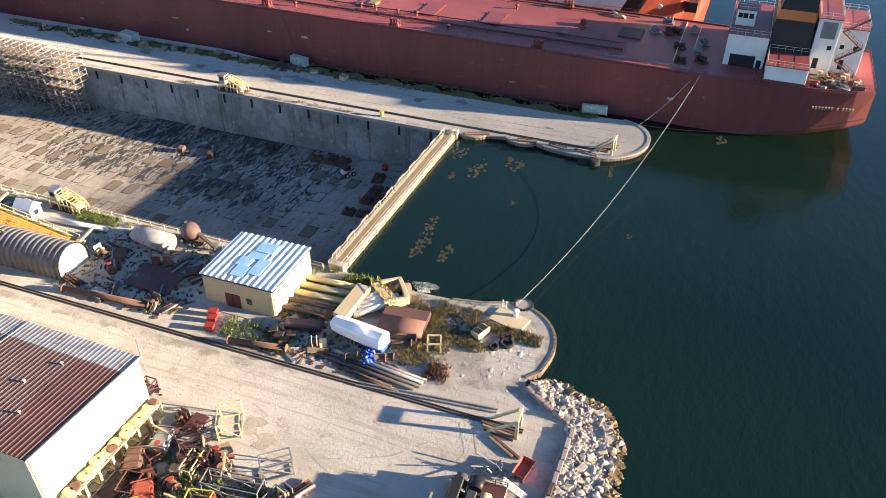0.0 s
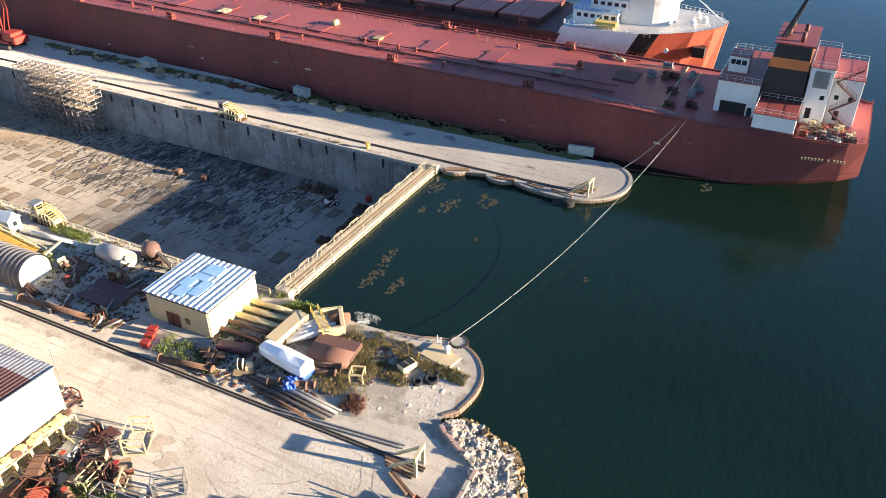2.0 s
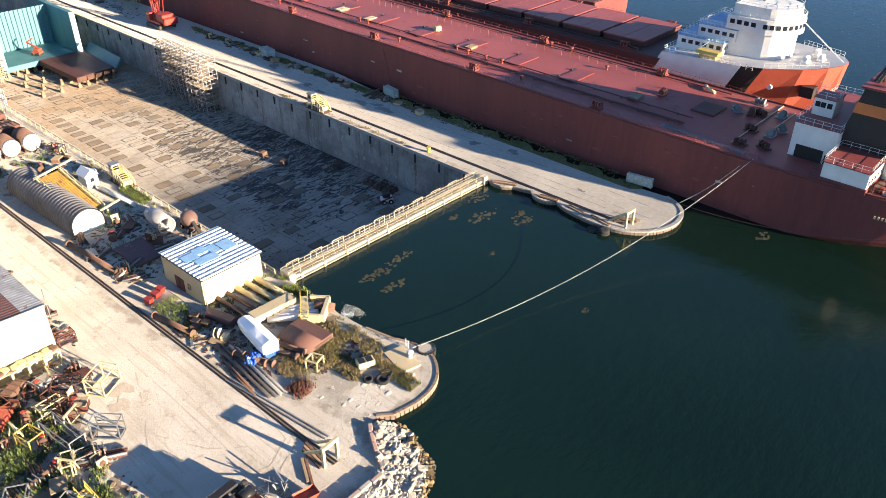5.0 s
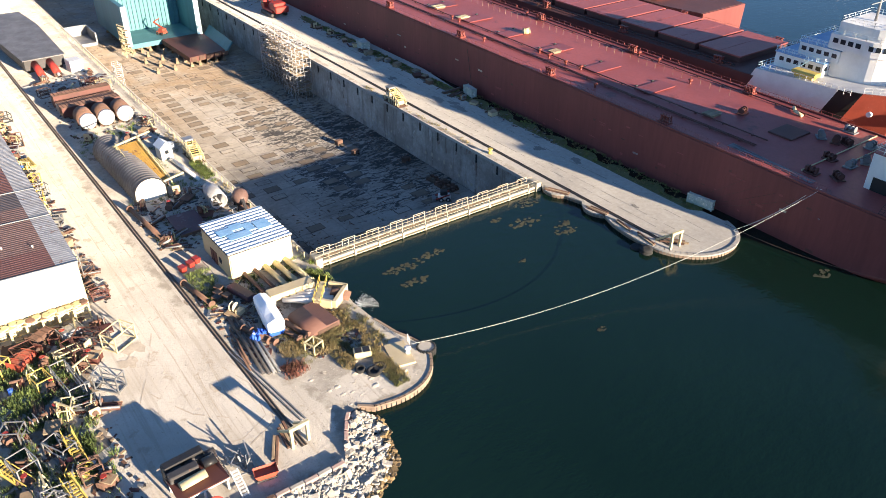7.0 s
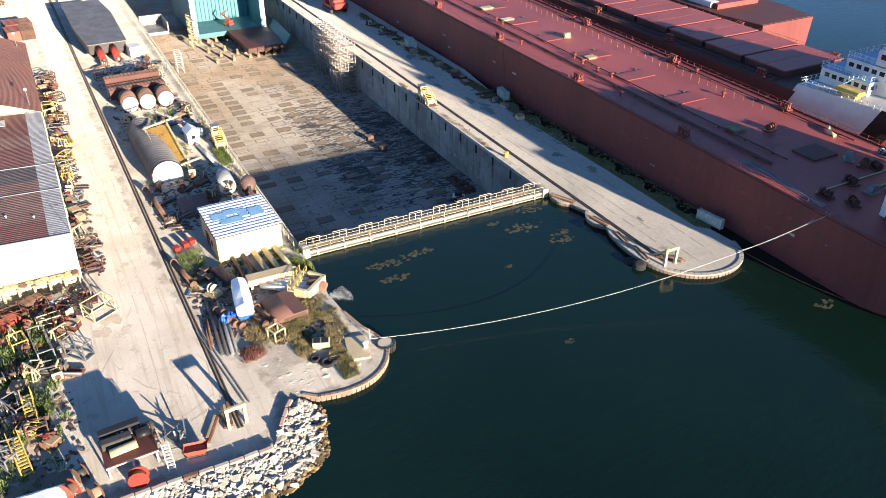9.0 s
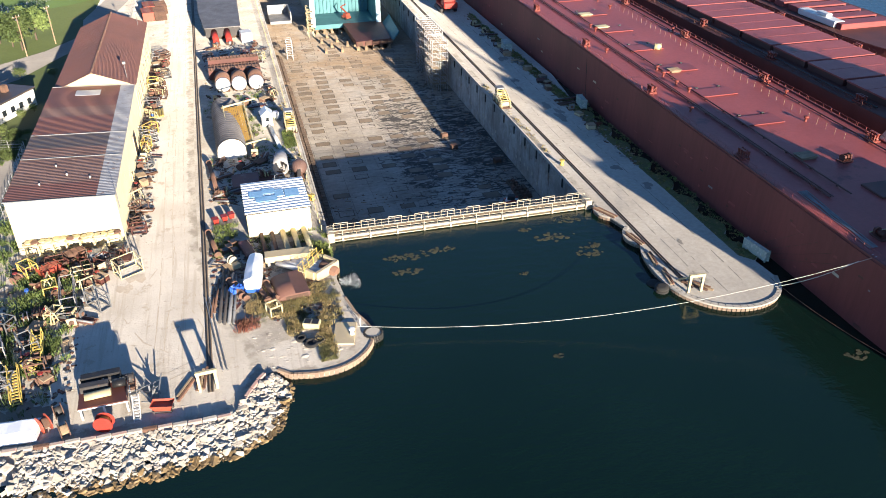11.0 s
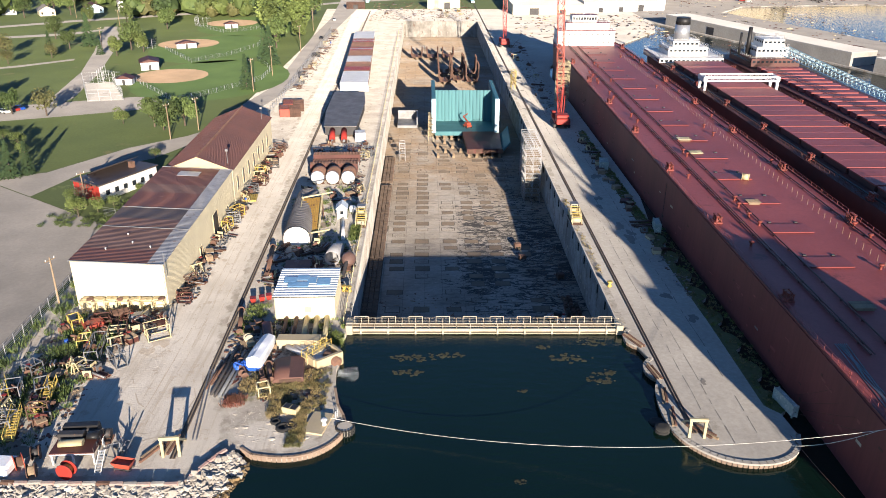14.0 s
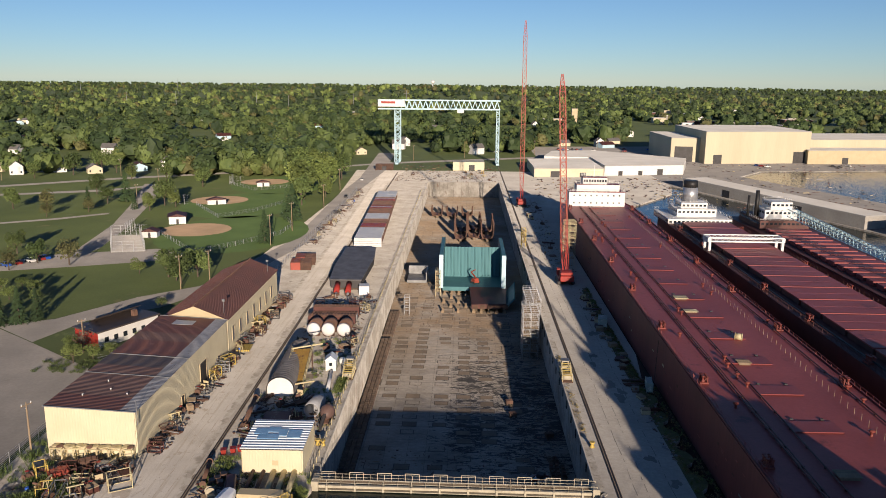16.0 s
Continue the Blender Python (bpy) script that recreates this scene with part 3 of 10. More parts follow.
sheet("park_lawn", [(-72.5, 148), (-68, 190), (-70, 310), (-68, 384), (-120, 420), (-217, 360), (-266, 321), (-420, 284), (-420, 60), (-230, 42), (-160, 64), (-119, 76.5), (-106, 82), (-93, 104), (-80, 116.5), (-73.5, 128), (-74.5, 146.5)], "grass", "mown park grass", "grass", 0.006)


def ellipse(cx, cy, rx, ry, rot=0, n=28):
    c, s = math.cos(radians(rot)), math.sin(radians(rot))
    return [(cx + rx * math.cos(a) * c - ry * math.sin(a) * s, cy + rx * math.cos(a) * s + ry * math.sin(a) * c) for a in (2 * math.pi * i / n for i in range(n))]


for cx, cy, ox, oy in ((-111.5, 205, -94, 200), (-126.5, 285, -110, 272), (-122, 360, -108, 350)):
    sheet("outfield", ellipse(ox, oy, 30, 40, 0), "outfield", "bright mown outfield grass", "grass", 0.042)
    sheet("infield", ellipse(cx, cy, 14.5, 14.5), "clay", "brown clay ball-field infield", "infield", 0.048)
    sheet("infield_grass", ellipse(cx + 1, cy - 1, 5, 5), "clay", "trodden clay round the pitcher's plate", "infield", 0.053)
sheet("cage_slab", [(-126.7, 159.6), (-115.4, 162.3), (-130.1, 192.9), (-140.2, 189.8)], "concrete", "concrete slab of the batting cage", "pavement", 0.046)

# dry dock: floor bed, slabs, walls
bm = B()
box(bm, DW - 1, -0.6, FLOOR - 1.0, DE + 1, DEND + 1, FLOOR - 0.06)
dock_floor = structure("dock_floor", bm, "joint", "dark damp bed of the dry dock", "floor")

def dock_wall(name, x0, x1, face, label):
    bm = B()
    box(bm, x0, 0.8, FLOOR - 0.5, x1, DEND, 0.03)
    w = structure(name, bm, "wallconc", label, "dock wall")
    y = 2.0
    while y < 200:
        b2 = B()
        ln = 7.3
        lo, hi = FLOOR + 0.1, -1.1
        box(b2, min(face, face + (0.07 if face < 0 else -0.07)), y + 0.06, lo, max(face, face + (0.07 if face < 0 else -0.07)), y + ln, hi)
        part("panel", b2, "wallconc", w)
        y += ln + 0.1
    b2 = B()
    box(b2, min(face, face + (0.25 if face < 0 else -0.25)), 0.9, -0.5, max(face, face + (0.25 if face < 0 else -0.25)), DEND - 1, 0.12)
    part("coping", b2, "concrete", w)
    return w


wall_west = dock_wall("wall_west", DW - 1.2, DW + 0.02, DW + 0.02, "stained concrete side wall of the dry dock")
wall_east = dock_wall("wall_east", DE - 0.02, DE + 1.2, DE - 0.02, "pale stained concrete side wall of the dry dock")
bm = B()
box(bm, DW, DEND - 0.02, FLOOR - 0.5, DE, DEND + 1.2, 0.05)
structure("wall_head", bm, "wallconc", "tan concrete head wall of the dry dock", "dock wall")
fm = B()
box(fm, -0.18, -0.22, -0.9, 0.0, 0.22, 0.9, bevel=0.05)
fm = mesh("fender", fm, "rubber")
for i in range(30):
    f = part("fender", fm, None, wall_east)
    f.location = (DE - 0.1, 4 + 6.4 * i, -1.5)

mk = B()
box(mk, -0.05, -0.28, -0.3, 0.0, 0.28, 0.3)
mk = mesh("wall_plate", mk, "offwhite")
for i in range(44):
    if R.random() < 0.75:
        p = part("wall_plate", mk, None, wall_east)
        p.matrix_basis = pose(DE - 0.09, 4 + 2.3 * i + R.uniform(-0.5, 0.5), FLOOR + R.uniform(1.0, 3.4)) @ Matrix.Diagonal((1, R.uniform(0.6, 1.6), R.uniform(0.6, 1.4), 1))

# sheet piling round the two rounded tips
def piling(name, pts, z0, z1, step, label, w=0.5, mt="pile"):
    bm = B()
    box(bm, -0.16, -w / 2, z0, 0.16, w / 2, z1)
    pm = mesh("pile", bm, mt)
    o = structure(name, poly(B(), [(pts[0][0], pts[0][1]), (pts[0][0] + 0.1, pts[0][1]), (pts[0][0] + 0.1, pts[0][1] + 0.1)], z0, z0 + 0.2), mt, label, "bulkhead")
    out = 0.0
    for (xa, ya), (xb, yb) in zip(pts, pts[1:]):
        ln = math.hypot(xb - xa, yb - ya)
        while out < ln:
            p = part("pile", pm, None, o)
            p.matrix_basis = pose(xa + (xb - xa) * out / ln, ya + (yb - ya) * out / ln, 0, 0, 0, math.degrees(math.atan2(yb - ya, xb - xa)) - 90)
            out += step
        out -= ln
    # capping beam
    b2 = B()
    for (xa, ya), (xb, yb) in zip(pts, pts[1:]):
        d = Vector((xb - xa, yb - ya, 0)).normalized()
        nn = Vector((d.y, -d.x, 0)) * (0.16 if name.endswith("west") else 0.3)
        a, b = Vector((xa, ya, 0)) - d * 0.05, Vector((xb, yb, 0)) + d * 0.05
        vs = [a + nn, b + nn, b - nn * 1.2, a - nn * 1.2]
        poly(b2, [(v.x, v.y) for v in vs], z1 - 0.05, z1 + 0.22)
    part("capping", b2, mt if name.endswith("west") else "concrete", o)
    return o


piling("bulkhead_west", [(-33, -30)] + WEST_TIP + INLET[:2], -4, -0.1, 0.62, "rusty sheet-pile bulkhead of the sandy tip")
piling("bulkhead_east", CELLS + EAST_TIP, -4, -0.1, 0.62, "weathered sheet-pile cells of the pier")

# crane rails: two steel lines on a timber bed
def rail(name, x, y0, y1, label, x2=None):
    bm = B()
    x2 = x if x2 is None else x2
    for dx in (-0.2, 0.2):
        bar(bm, (x + dx, y0, 0.1), (x2 + dx, y1, 0.1), 0.12)
    o = structure(name, bm, "darksteel", label, "rail track")
    b2 = B()
    poly(b2, [(x - 0.38, y0), (x + 0.38, y0), (x2 + 0.38, y1), (x2 - 0.38, y1)], 0.0, 0.055)
    part("bed", b2, "padwood", o)
    return o


VERGE = SHIP_EDGE[:-2] + [(38.4, 44), (38.4, 122), (36.4, 118), (36.0, 60), (36.3, 30), (36.6, 0), (36.4, -22)]
sheet("pier_verge", VERGE, "verge", "weedy green verge along the ship side of the pier", "verge", 0.022)
rail("crane_rail_west", -41.0, -32, 420, "rusty crane rail sunk in a dark timber bed", -45.5)
rail("crane_rail_east", 24.9, -28, 470, "dark crane rail along the pier's edge")

# ---- the red bulk carrier beside the pier ----
def zd(y):
    return 9.8 + 0.0095 * y


def loft(bm, secs):
    """Join sections, each a list of points in the same number, into a closed hull."""
    rings = [[bm.verts.new(p) for p in s] for s in secs]
    n = len(rings[0])
    for a, b in zip(rings, rings[1:]):
        for i in range(n):
            j = (i + 1) % n
            bm.faces.new((a[i], a[j], b[j], b[i]))
    bm.faces.new(rings[0])
    bm.faces.new(rings[-1][::-1])
    return bm


def hull_secs(cx, rows):
    out = []
    for y, hw, bot, top, flare in rows:
        mid = bot + 0.16 * (top - bot)
        out.append([(cx - hw, y, top), (cx - hw * flare, y, mid), (cx - hw * flare * 0.86, y, bot), (cx + hw * flare * 0.86, y, bot), (cx + hw * flare, y, mid), (cx + hw, y, top)])
    return out


def railing(bm, a, b, h=1.05, step=2.4, r=0.03):
    a, b = Vector(a), Vector(b)
    n = max(1, round((b - a).length / step))
    up = Vector((0, 0, h))
    for i in range(n + 1):
        p = a.lerp(b, i / n)
        cyl(bm, p, p + up, r * 1.3, n=4)
    for f in (0.5, 1.0):
        cyl(bm, a + up * f, b + up * f, r, n=4)
    return bm


def ladder(bm, a, b, w=0.6, step=0.35, r=0.035, side=(0, 1, 0)):
    a, b, s = Vector(a), Vector(b), Vector(side) * w / 2
    for k in (-1, 1):
        cyl(bm, a + k * s, b + k * s, r, n=4)
    n = int((b - a).length / step)
    for i in range(1, n):
        p = a.lerp(b, i / n)
        cyl(bm, p - s, p + s, r * 0.8, n=4)
    return bm


ship = thing("cargo_ship", "long oxide-red bulk carrier moored along the concrete pier", "ship")
CX = 55.5
rows = [(-69.0, 10.2, 2.6, zd(-69), 0.93), (-66, 11.4, 1.6, zd(-66), 0.95), (-60, 12.7, 0.2, zd(-60), 0.97), (-52, 13.7, -1.7, zd(-52), 0.99), (-40, 14, -5, zd(-40), 1.0),
        (60, 14, -6, zd(60), 1.0), (205, 13.8, -6, zd(205), 1.0), (222, 11.6, -6, zd(222), 0.9), (232, 7.4, -6, zd(232) + 0.4, 0.75), (238, 2.0, -6, zd(238) + 0.6, 0.5)]
part("hull", loft(B(), hull_secs(CX, rows)), "hull", ship, "scuffed dark oxide-red steel hull")
bm = B()
pts = [(CX - hw + 0.25, y, t) for y, hw, _, t, _ in rows]
qts = [(CX + hw - 0.25, y, t) for y, hw, _, t, _ in rows]
lo = [(bm.verts.new((x, y, z + 0.06)), bm.verts.new((u, w, z + 0.06))) for (x, y, z), (u, w, _) in zip(pts, qts)]
for (a, b), (c, d) in zip(lo, lo[1:]):
    bm.faces.new((a, b, d, c))
part("deck", bm, "deck", ship, "red painted steel weather deck with darker stains")
for sgn, nm in ((-1, "west"), (1, "east")):
    bm = B()
    for (x, y, z), (u, w, v) in zip(pts, pts[1:]):
        xa, xb = (x, u) if sgn < 0 else (2 * CX - x, 2 * CX - u)
        d = Vector((xb - xa, w - y, 0)).normalized()
        nn = Vector((d.y, -d.x, 0)) * 0.12
        for q in (0,):
            vs = [(xa - nn.x, y - nn.y), (xa + nn.x, y + nn.y), (xb + nn.x, w + nn.y), (xb - nn.x, w - nn.y)]
            lo4 = [bm.verts.new((px, py, z + 0.02)) for px, py in vs[:2]] + [bm.verts.new((px, py, v + 0.02)) for px, py in vs[2:]]
            hi4 = [bm.verts.new((px, py, z + 0.36)) for px, py in vs[:2]] + [bm.verts.new((px, py, v + 0.36)) for px, py in vs[2:]]
            bm.faces.new(hi4)
            for i in range(4):
                bm.faces.new((lo4[i], lo4[(i + 1) % 4], hi4[(i + 1) % 4], hi4[i]))
    part("gunwale", bm, "hull", ship)
for sgn in (-1, 1):
    for k in range(18):
        y0 = -30 + 13 * k
        bm = railing(B(), (CX + sgn * 13.6, y0, zd(y0)), (CX + sgn * 13.6, y0 + 12.6, zd(y0 + 12.6)), 1.1, 2.1)
        part("railing", bm, "hatch", ship)
# hatches in pairs of low coamings with dark lids
hm = B()
box(hm, -3.7, -1.9, 0, 3.7, 1.9, 0.14, bevel=0.05)
hm = mesh("hatch_coaming", hm, "hatch")
lm = B()
box(lm, -3.8, -2.0, 0, 3.8, 2.0, 0.07, bevel=0.03)
lm = mesh("hatch_lid", lm, "hatch")
cm = B()
box(cm, -0.3, -0.2, 0, 0.3, 0.2, 0.3, bevel=0.05)
cm = mesh("cleat", cm, "darksteel")
for k in range(15):
    y = 3.0 + 14.2 * k
    h = part("hatch", hm, None, ship)
    h.location = (55.0, y, zd(y) + 0.04)
    l = part("lid", lm, None, h)
    l.location = (0, 0, 0.14)
    for dx in (-2.4, 2.4):
        c = part("cleat", cm, None, h)
        c.location = (dx, 2.7, 0)
# pipe runs and stanchion row
for x, r in ((47.4, 0.14), (47.9, 0.09), (51.0, 0.12), (66.9, 0.12)):
    bm = cyl(B(), (x, -25, zd(-25) + 0.35), (x, 205, zd(205) + 0.35), r, n=6)
    for k in range(38):
        yy = -22 + 6 * k
        box(bm, x - 0.2, yy - 0.08, zd(yy), x + 0.2, yy + 0.08, zd(yy) + 0.4)
    part("pipe_run", bm, "brown", ship)
pm = cyl(B(), (0, 0, 0), (0, 0, 1.15), 0.03, n=5)
cyl(pm, (0, 0, 1.1), (0, 0, 1.2), 0.05, n=5)
pm = mesh("stanchion", pm, "wood")
for k in range(92):
    y = -8 + 2.3 * k
    s = part("stanchion", pm, None, ship)
    s.location = (63.6, y, zd(y))
# roller fairleads along the edges
def fairlead_mesh():
    bm = B()
    box(bm, -0.8, -1.1, 0, 0.8, 1.1, 0.35, bevel=0.06)
    for dy in (-0.7, 0, 0.7):
        lathe(bm, ((0.3, 0.35), (0.34, 0.5), (0.2, 0.65), (0.2, 1.2), (0.34, 1.35), (0.3, 1.5)), 8, Matrix.Translation((0.2, dy, 0)))
    for dy in (-0.9, -0.3, 0.3, 0.9):
        cyl(bm, (-0.55, dy, 0.3), (-0.55, dy, 1.3), 0.13, 0.1, n=6)
        cyl(bm, (-0.55, dy, 1.2), (-0.55, dy, 1.4), 0.2, n=6)
    bar(bm, (-0.6, -0.8, 1.2), (0.2, -0.8, 0.35), 0.12)
    bar(bm, (-0.6, 0.8, 1.2), (0.2, 0.8, 0.35), 0.12)
    return mesh("fairlead", bm, "deckred")


fl = fairlead_mesh()
for k in range(8):
    y = -9.5 + 30 * k
    for sgn in (-1, 1):
        f = part("fairlead", fl, None, ship)
        f.matrix_basis = pose(CX + sgn * 12.4, y, zd(y) + 0.05, 0, 0, 0 if sgn > 0 else 180)
# deck clutter: mushroom vents, winches, lamps
vm = lathe(B(), ((0.3, 0), (0.22, 0.1), (0.22, 0.7), (0.5, 0.75), (0.45, 0.95), (0.1, 1.05)), 10)
vm = mesh("vent", vm, "deckred")
for k in range(34):
    y = -12 + R.random() * 205
    v = part("vent", vm, None, ship)
    v.location = (R.choice((45.5, 50.3, 62.2, 67.0)) + R.uniform(-0.4, 0.4), y, zd(y) + 0.04)
bm = cyl(B(), (0, -0.8, 0.9), (0, 0.8, 0.9), 0.85, n=14)
cyl(bm, (0, -0.9, 0.9), (0, -0.8, 0.9), 1.0, n=14)
cyl(bm, (0, 0.8, 0.9), (0, 0.9, 0.9), 1.0, n=14)
s = part("spool", bm, "paleyellow", ship, "cream hose reel on deck")
s.matrix_basis = pose(57.2, 43.6, zd(43), 0, 0, 65) @ Matrix.Scale(0.8, 4)
def winch_mesh():
    bm = B()
    box(bm, -1.5, -1.1, 0, 1.5, 1.1, 0.3, bevel=0.05)
    cyl(bm, (-0.9, 0, 0.95), (0.9, 0, 0.95), 0.5, n=12)
    for dx in (-1.0, -0.1, 0.9):
        cyl(bm, (dx - 0.06, 0, 0.95), (dx + 0.06, 0, 0.95), 0.8, n=12)
    box(bm, 1.0, -0.5, 0.3, 1.6, 0.5, 1.5, bevel=0.08)
    return mesh("winch", bm, "brown")


wm = winch_mesh()
gm = wm.copy()
gm.materials[0] = M["steel"]
for i, (x, y, a) in enumerate(((60.4, -31.8, 20), (63.2, -36.4, 0), (53.4, -34.9, 80), (60.2, -29.2, 40), (46.5, -36, 90), (66.5, -31, 90), (58.1, -14.9, 10), (53.6, -38.3, 0), (48.0, -39.5, 60), (57.0, -39.0, 30), (61.2, -33.4, 70))):
    w = part("winch", gm if i % 2 else wm, None, ship)
    w.matrix_basis = pose(x, y, zd(y) + 0.06, 0, 0, a) @ Matrix.Scale(0.72, 4)
for y, x0, x1 in ((-34.6, 46.0, 68.5), (-37.6, 53.5, 66.5)):
    bm = cyl(B(), (x0, y, zd(y) + 0.2), (x1, y, zd(y) + 0.2), 0.11, n=6)
    part("pipe_run", bm, "paleyellow", ship, "pale pipe laid across the deck")
bm = cyl(B(), (66.1, -20.4, zd(-20) + 0.5), (67.6, -19.2, zd(-20) + 0.5), 0.3, n=10)
cyl(bm, (66.1, -20.4, zd(-20) + 0.5), (65.6, -22.2, zd(-20) + 0.3), 0.3, n=10)
part("bent_pipe", bm, "tan", ship, "pale bent ventilation pipe")
# scuffs, patches and rubbing marks on the pier side
for k in range(120):
    y, z = R.uniform(-62, 180), R.uniform(-0.6, 7.2)
    bm = B()
    l_, h_ = R.uniform(0.15, 0.9), R.uniform(0.05, 0.22)
    if y < -42:
        continue
    box(bm, CX - 14.025, y - l_, z - h_, CX - 13.9, y + l_, z + h_)
    part("scuff", bm, R.choice(("rust", "hatch", "hatch", "offwhite", "steel") if k % 4 == 0 else ("hatch", "brown")), ship)
bm = B()
box(bm, 54.6, -27.2, zd(-27), 60.2, -22.6, zd(-25) + 0.35, bevel=0.08)
part("hatch", bm, "brown", ship, "dark brown raised stores hatch")
for x, y, w_, l_ in ((53, -12, 3.2, 2.2), (53.5, 30, 2.6, 1.8), (52.6, 62, 3, 2), (53.2, 73, 3.2, 2.4)):
    stack = part("timber_stack", box(B(), x - w_ * 0.4, y - l_ / 2, zd(y) + 0.04, x + w_ * 0.4, y + l_ / 2, zd(y) + 0.4), "wood", ship, "pale planks laid on deck")
    for k in range(7):
        part("plank", box(B(), x - w_ / 2, y - l_ / 2 + k * l_ / 7, zd(y) + 0.4, x + w_ / 2, y - l_ / 2 + (k + 0.8) * l_ / 7, zd(y) + 0.53), "paleyellow" if y > 60 else "wood", stack)
bm = railing(B(), (42.1, -27, zd(-27)), (42.1, -41, zd(-41)), 1.1, 1.6)
part("railing", bm, "hatch", ship)
for k in range(7):
    bm = B()
    pa, pb = Vector((44.2 + 0.25 * k, -22, zd(-22) + 0.12)), Vector((43.2 + 0.2 * k, -38, zd(-38) + 0.12))
    mid = pa.lerp(pb, 0.5) + Vector((0.8 * math.sin(k), 0, 0))
    cyl(bm, pa, mid, 0.07, n=5)
    cyl(bm, mid, pb, 0.07, n=5)
    part("mooring_line", bm, "steel", ship, "grey mooring line laid out on deck")

# after accommodation
def house(name, x0, y0, z0, x1, y1, z1, mt, roof=None, rim=0.5, label="", wins=()):
    bm = B()
    box(bm, x0, y0, z0, x1, y1, z1, bevel=0.04)
    h = part(name, bm, mt, ship, label)
    if roof:
        bm = B()
        box(bm, x0 - 0.15, y0 - 0.15, z1, x1 + 0.15, y1 + 0.15, z1 + 0.12)
        part("roof", bm, roof, h)
        bm = B()
        for a, b in (((x0, y0), (x1, y0)), ((x1, y0), (x1, y1)), ((x1, y1), (x0, y1)), ((x0, y1), (x0, y0))):
            railing(bm, (*a, z1 + 0.1), (*b, z1 + 0.1), 1.0, 1.5)
        part("railing", bm, mt, h)
    for (yc, zc, w, hh) in wins:
        bm = B()
        box(bm, x0 - 0.03, yc - w / 2, zc - hh / 2, x0 + 0.05, yc + w / 2, zc + hh / 2)
        wdw = part("window", bm, "glass", h)
        bm = B()
        for (ya, za, yb, zb) in ((yc - w / 2 - 0.08, zc - hh / 2 - 0.08, yc - w / 2, zc + hh / 2 + 0.08), (yc + w / 2, zc - hh / 2 - 0.08, yc + w / 2 + 0.08, zc + hh / 2 + 0.08),
                                 (yc - w / 2, zc - hh / 2 - 0.08, yc + w / 2, zc - hh / 2), (yc - w / 2, zc + hh / 2, yc + w / 2, zc + hh / 2 + 0.08)):
            box(bm, x0 - 0.07, ya, za, x0 + 0.02, yb, zb)
        part("frame", bm, mt, wdw)
    return h


D = zd(-50)
front = house("deckhouse", 48.7, -50.2, D, 67.5, -43.2, 15.2, "white", "hatch", label="white deckhouse with a wide dark opening", wins=((-49.3, 10.2, 0.8, 1.6),))
bm = B()
box(bm, 48.62, -48.6, D + 0.1, 48.9, -44.2, 11.6)
part("opening", bm, "black", front, "dark open doorway")
bm = ladder(B(), (48.4, -49.6, 11.2), (48.4, -49.6, 15.6))
part("ladder", bm, "white", front)
house("winch_cabin", 53.5, -47.2, 15.3, 57.5, -43.8, 18.2, "white", "hatch", label="small white cabin with dark windows", wins=((-46.4, 17.2, 0.8, 0.9), (-45.4, 17.2, 0.8, 0.9), (-44.5, 17.2, 0.8, 0.9)))
house("engine_casing", 50.5, -57.5, D, 66, -50.2, 14.0, "black", label="black painted engine casing")
bm = B()
lo4 = [bm.verts.new(p) for p in ((50.4, -57.2, 14), (64, -57.2, 14), (64, -49.8, 14), (50.4, -49.8, 14))]
m1 = [bm.verts.new(p) for p in ((50.9, -57.0, 18.2), (63.5, -57.0, 18.2), (63.5, -50.6, 18.2), (50.9, -50.6, 18.2))]
m2 = [bm.verts.new(p) for p in ((51.1, -56.9, 20.0), (63.3, -56.9, 20.0), (63.3, -50.9, 20.0), (51.1, -50.9, 20.0))]
m3 = [bm.verts.new(p) for p in ((51.3, -56.8, 22.2), (63, -56.8, 22.2), (63, -51.2, 22.2), (51.3, -51.2, 22.2))]
for a, b in ((lo4, m1), (m1, m2), (m2, m3)):
    for i in range(4):
        bm.faces.new((a[i], a[(i + 1) % 4], b[(i + 1) % 4], b[i]))
bm.faces.new(m3)
funnel = part("funnel", bm, "black", ship, "black funnel casing with an orange band")
bm = B()
a4 = [bm.verts.new(p) for p in ((50.8, -57.05, 18.2), (63.6, -57.05, 18.2), (63.6, -50.5, 18.2), (50.8, -50.5, 18.2))]
b4 = [bm.verts.new(p) for p in ((51.0, -56.95, 19.9), (63.4, -56.95, 19.9), (63.4, -50.8, 19.9), (51.0, -50.8, 19.9))]
for i in range(4):
    bm.faces.new((a4[i], a4[(i + 1) % 4], b4[(i + 1) % 4], b4[i]))
part("band", bm, "funnelorange", funnel, "orange band")
bm = B()
box(bm, 50.9, -57.3, 22.2, 63.4, -50.7, 22.5)
part("funnel_top", bm, "hatch", funnel)
for x, y in ((53, -55), (55.5, -52.5), (58, -55), (60.5, -52.6)):
    bm = cyl(B(), (x, y, 22.4), (x, y, 24.2), 0.42, 0.38, n=10)
    part("exhaust_pipe", bm, "brown", funnel)
bm = B()
for dx, dy in ((-0.3, -0.3), (0.3, -0.3), (0, 0.35)):
    cyl(bm, (54.5 + dx, -51.8 + dy, 22.3), (57.0 + dx * 0.3, -54.6 + dy * 0.3, 30.6), 0.24, 0.16, n=6)
for k in range(10):
    f = k / 10
    bar(bm, (54.2 + 2.5 * f, -52.1 - 2.8 * f, 22.6 + 8.2 * f), (54.8 + 2.4 * f, -52.1 - 2.8 * f, 23.0 + 8.2 * f), 0.1)
box(bm, 56.4, -55.2, 30.4, 57.6, -54.0, 30.9)
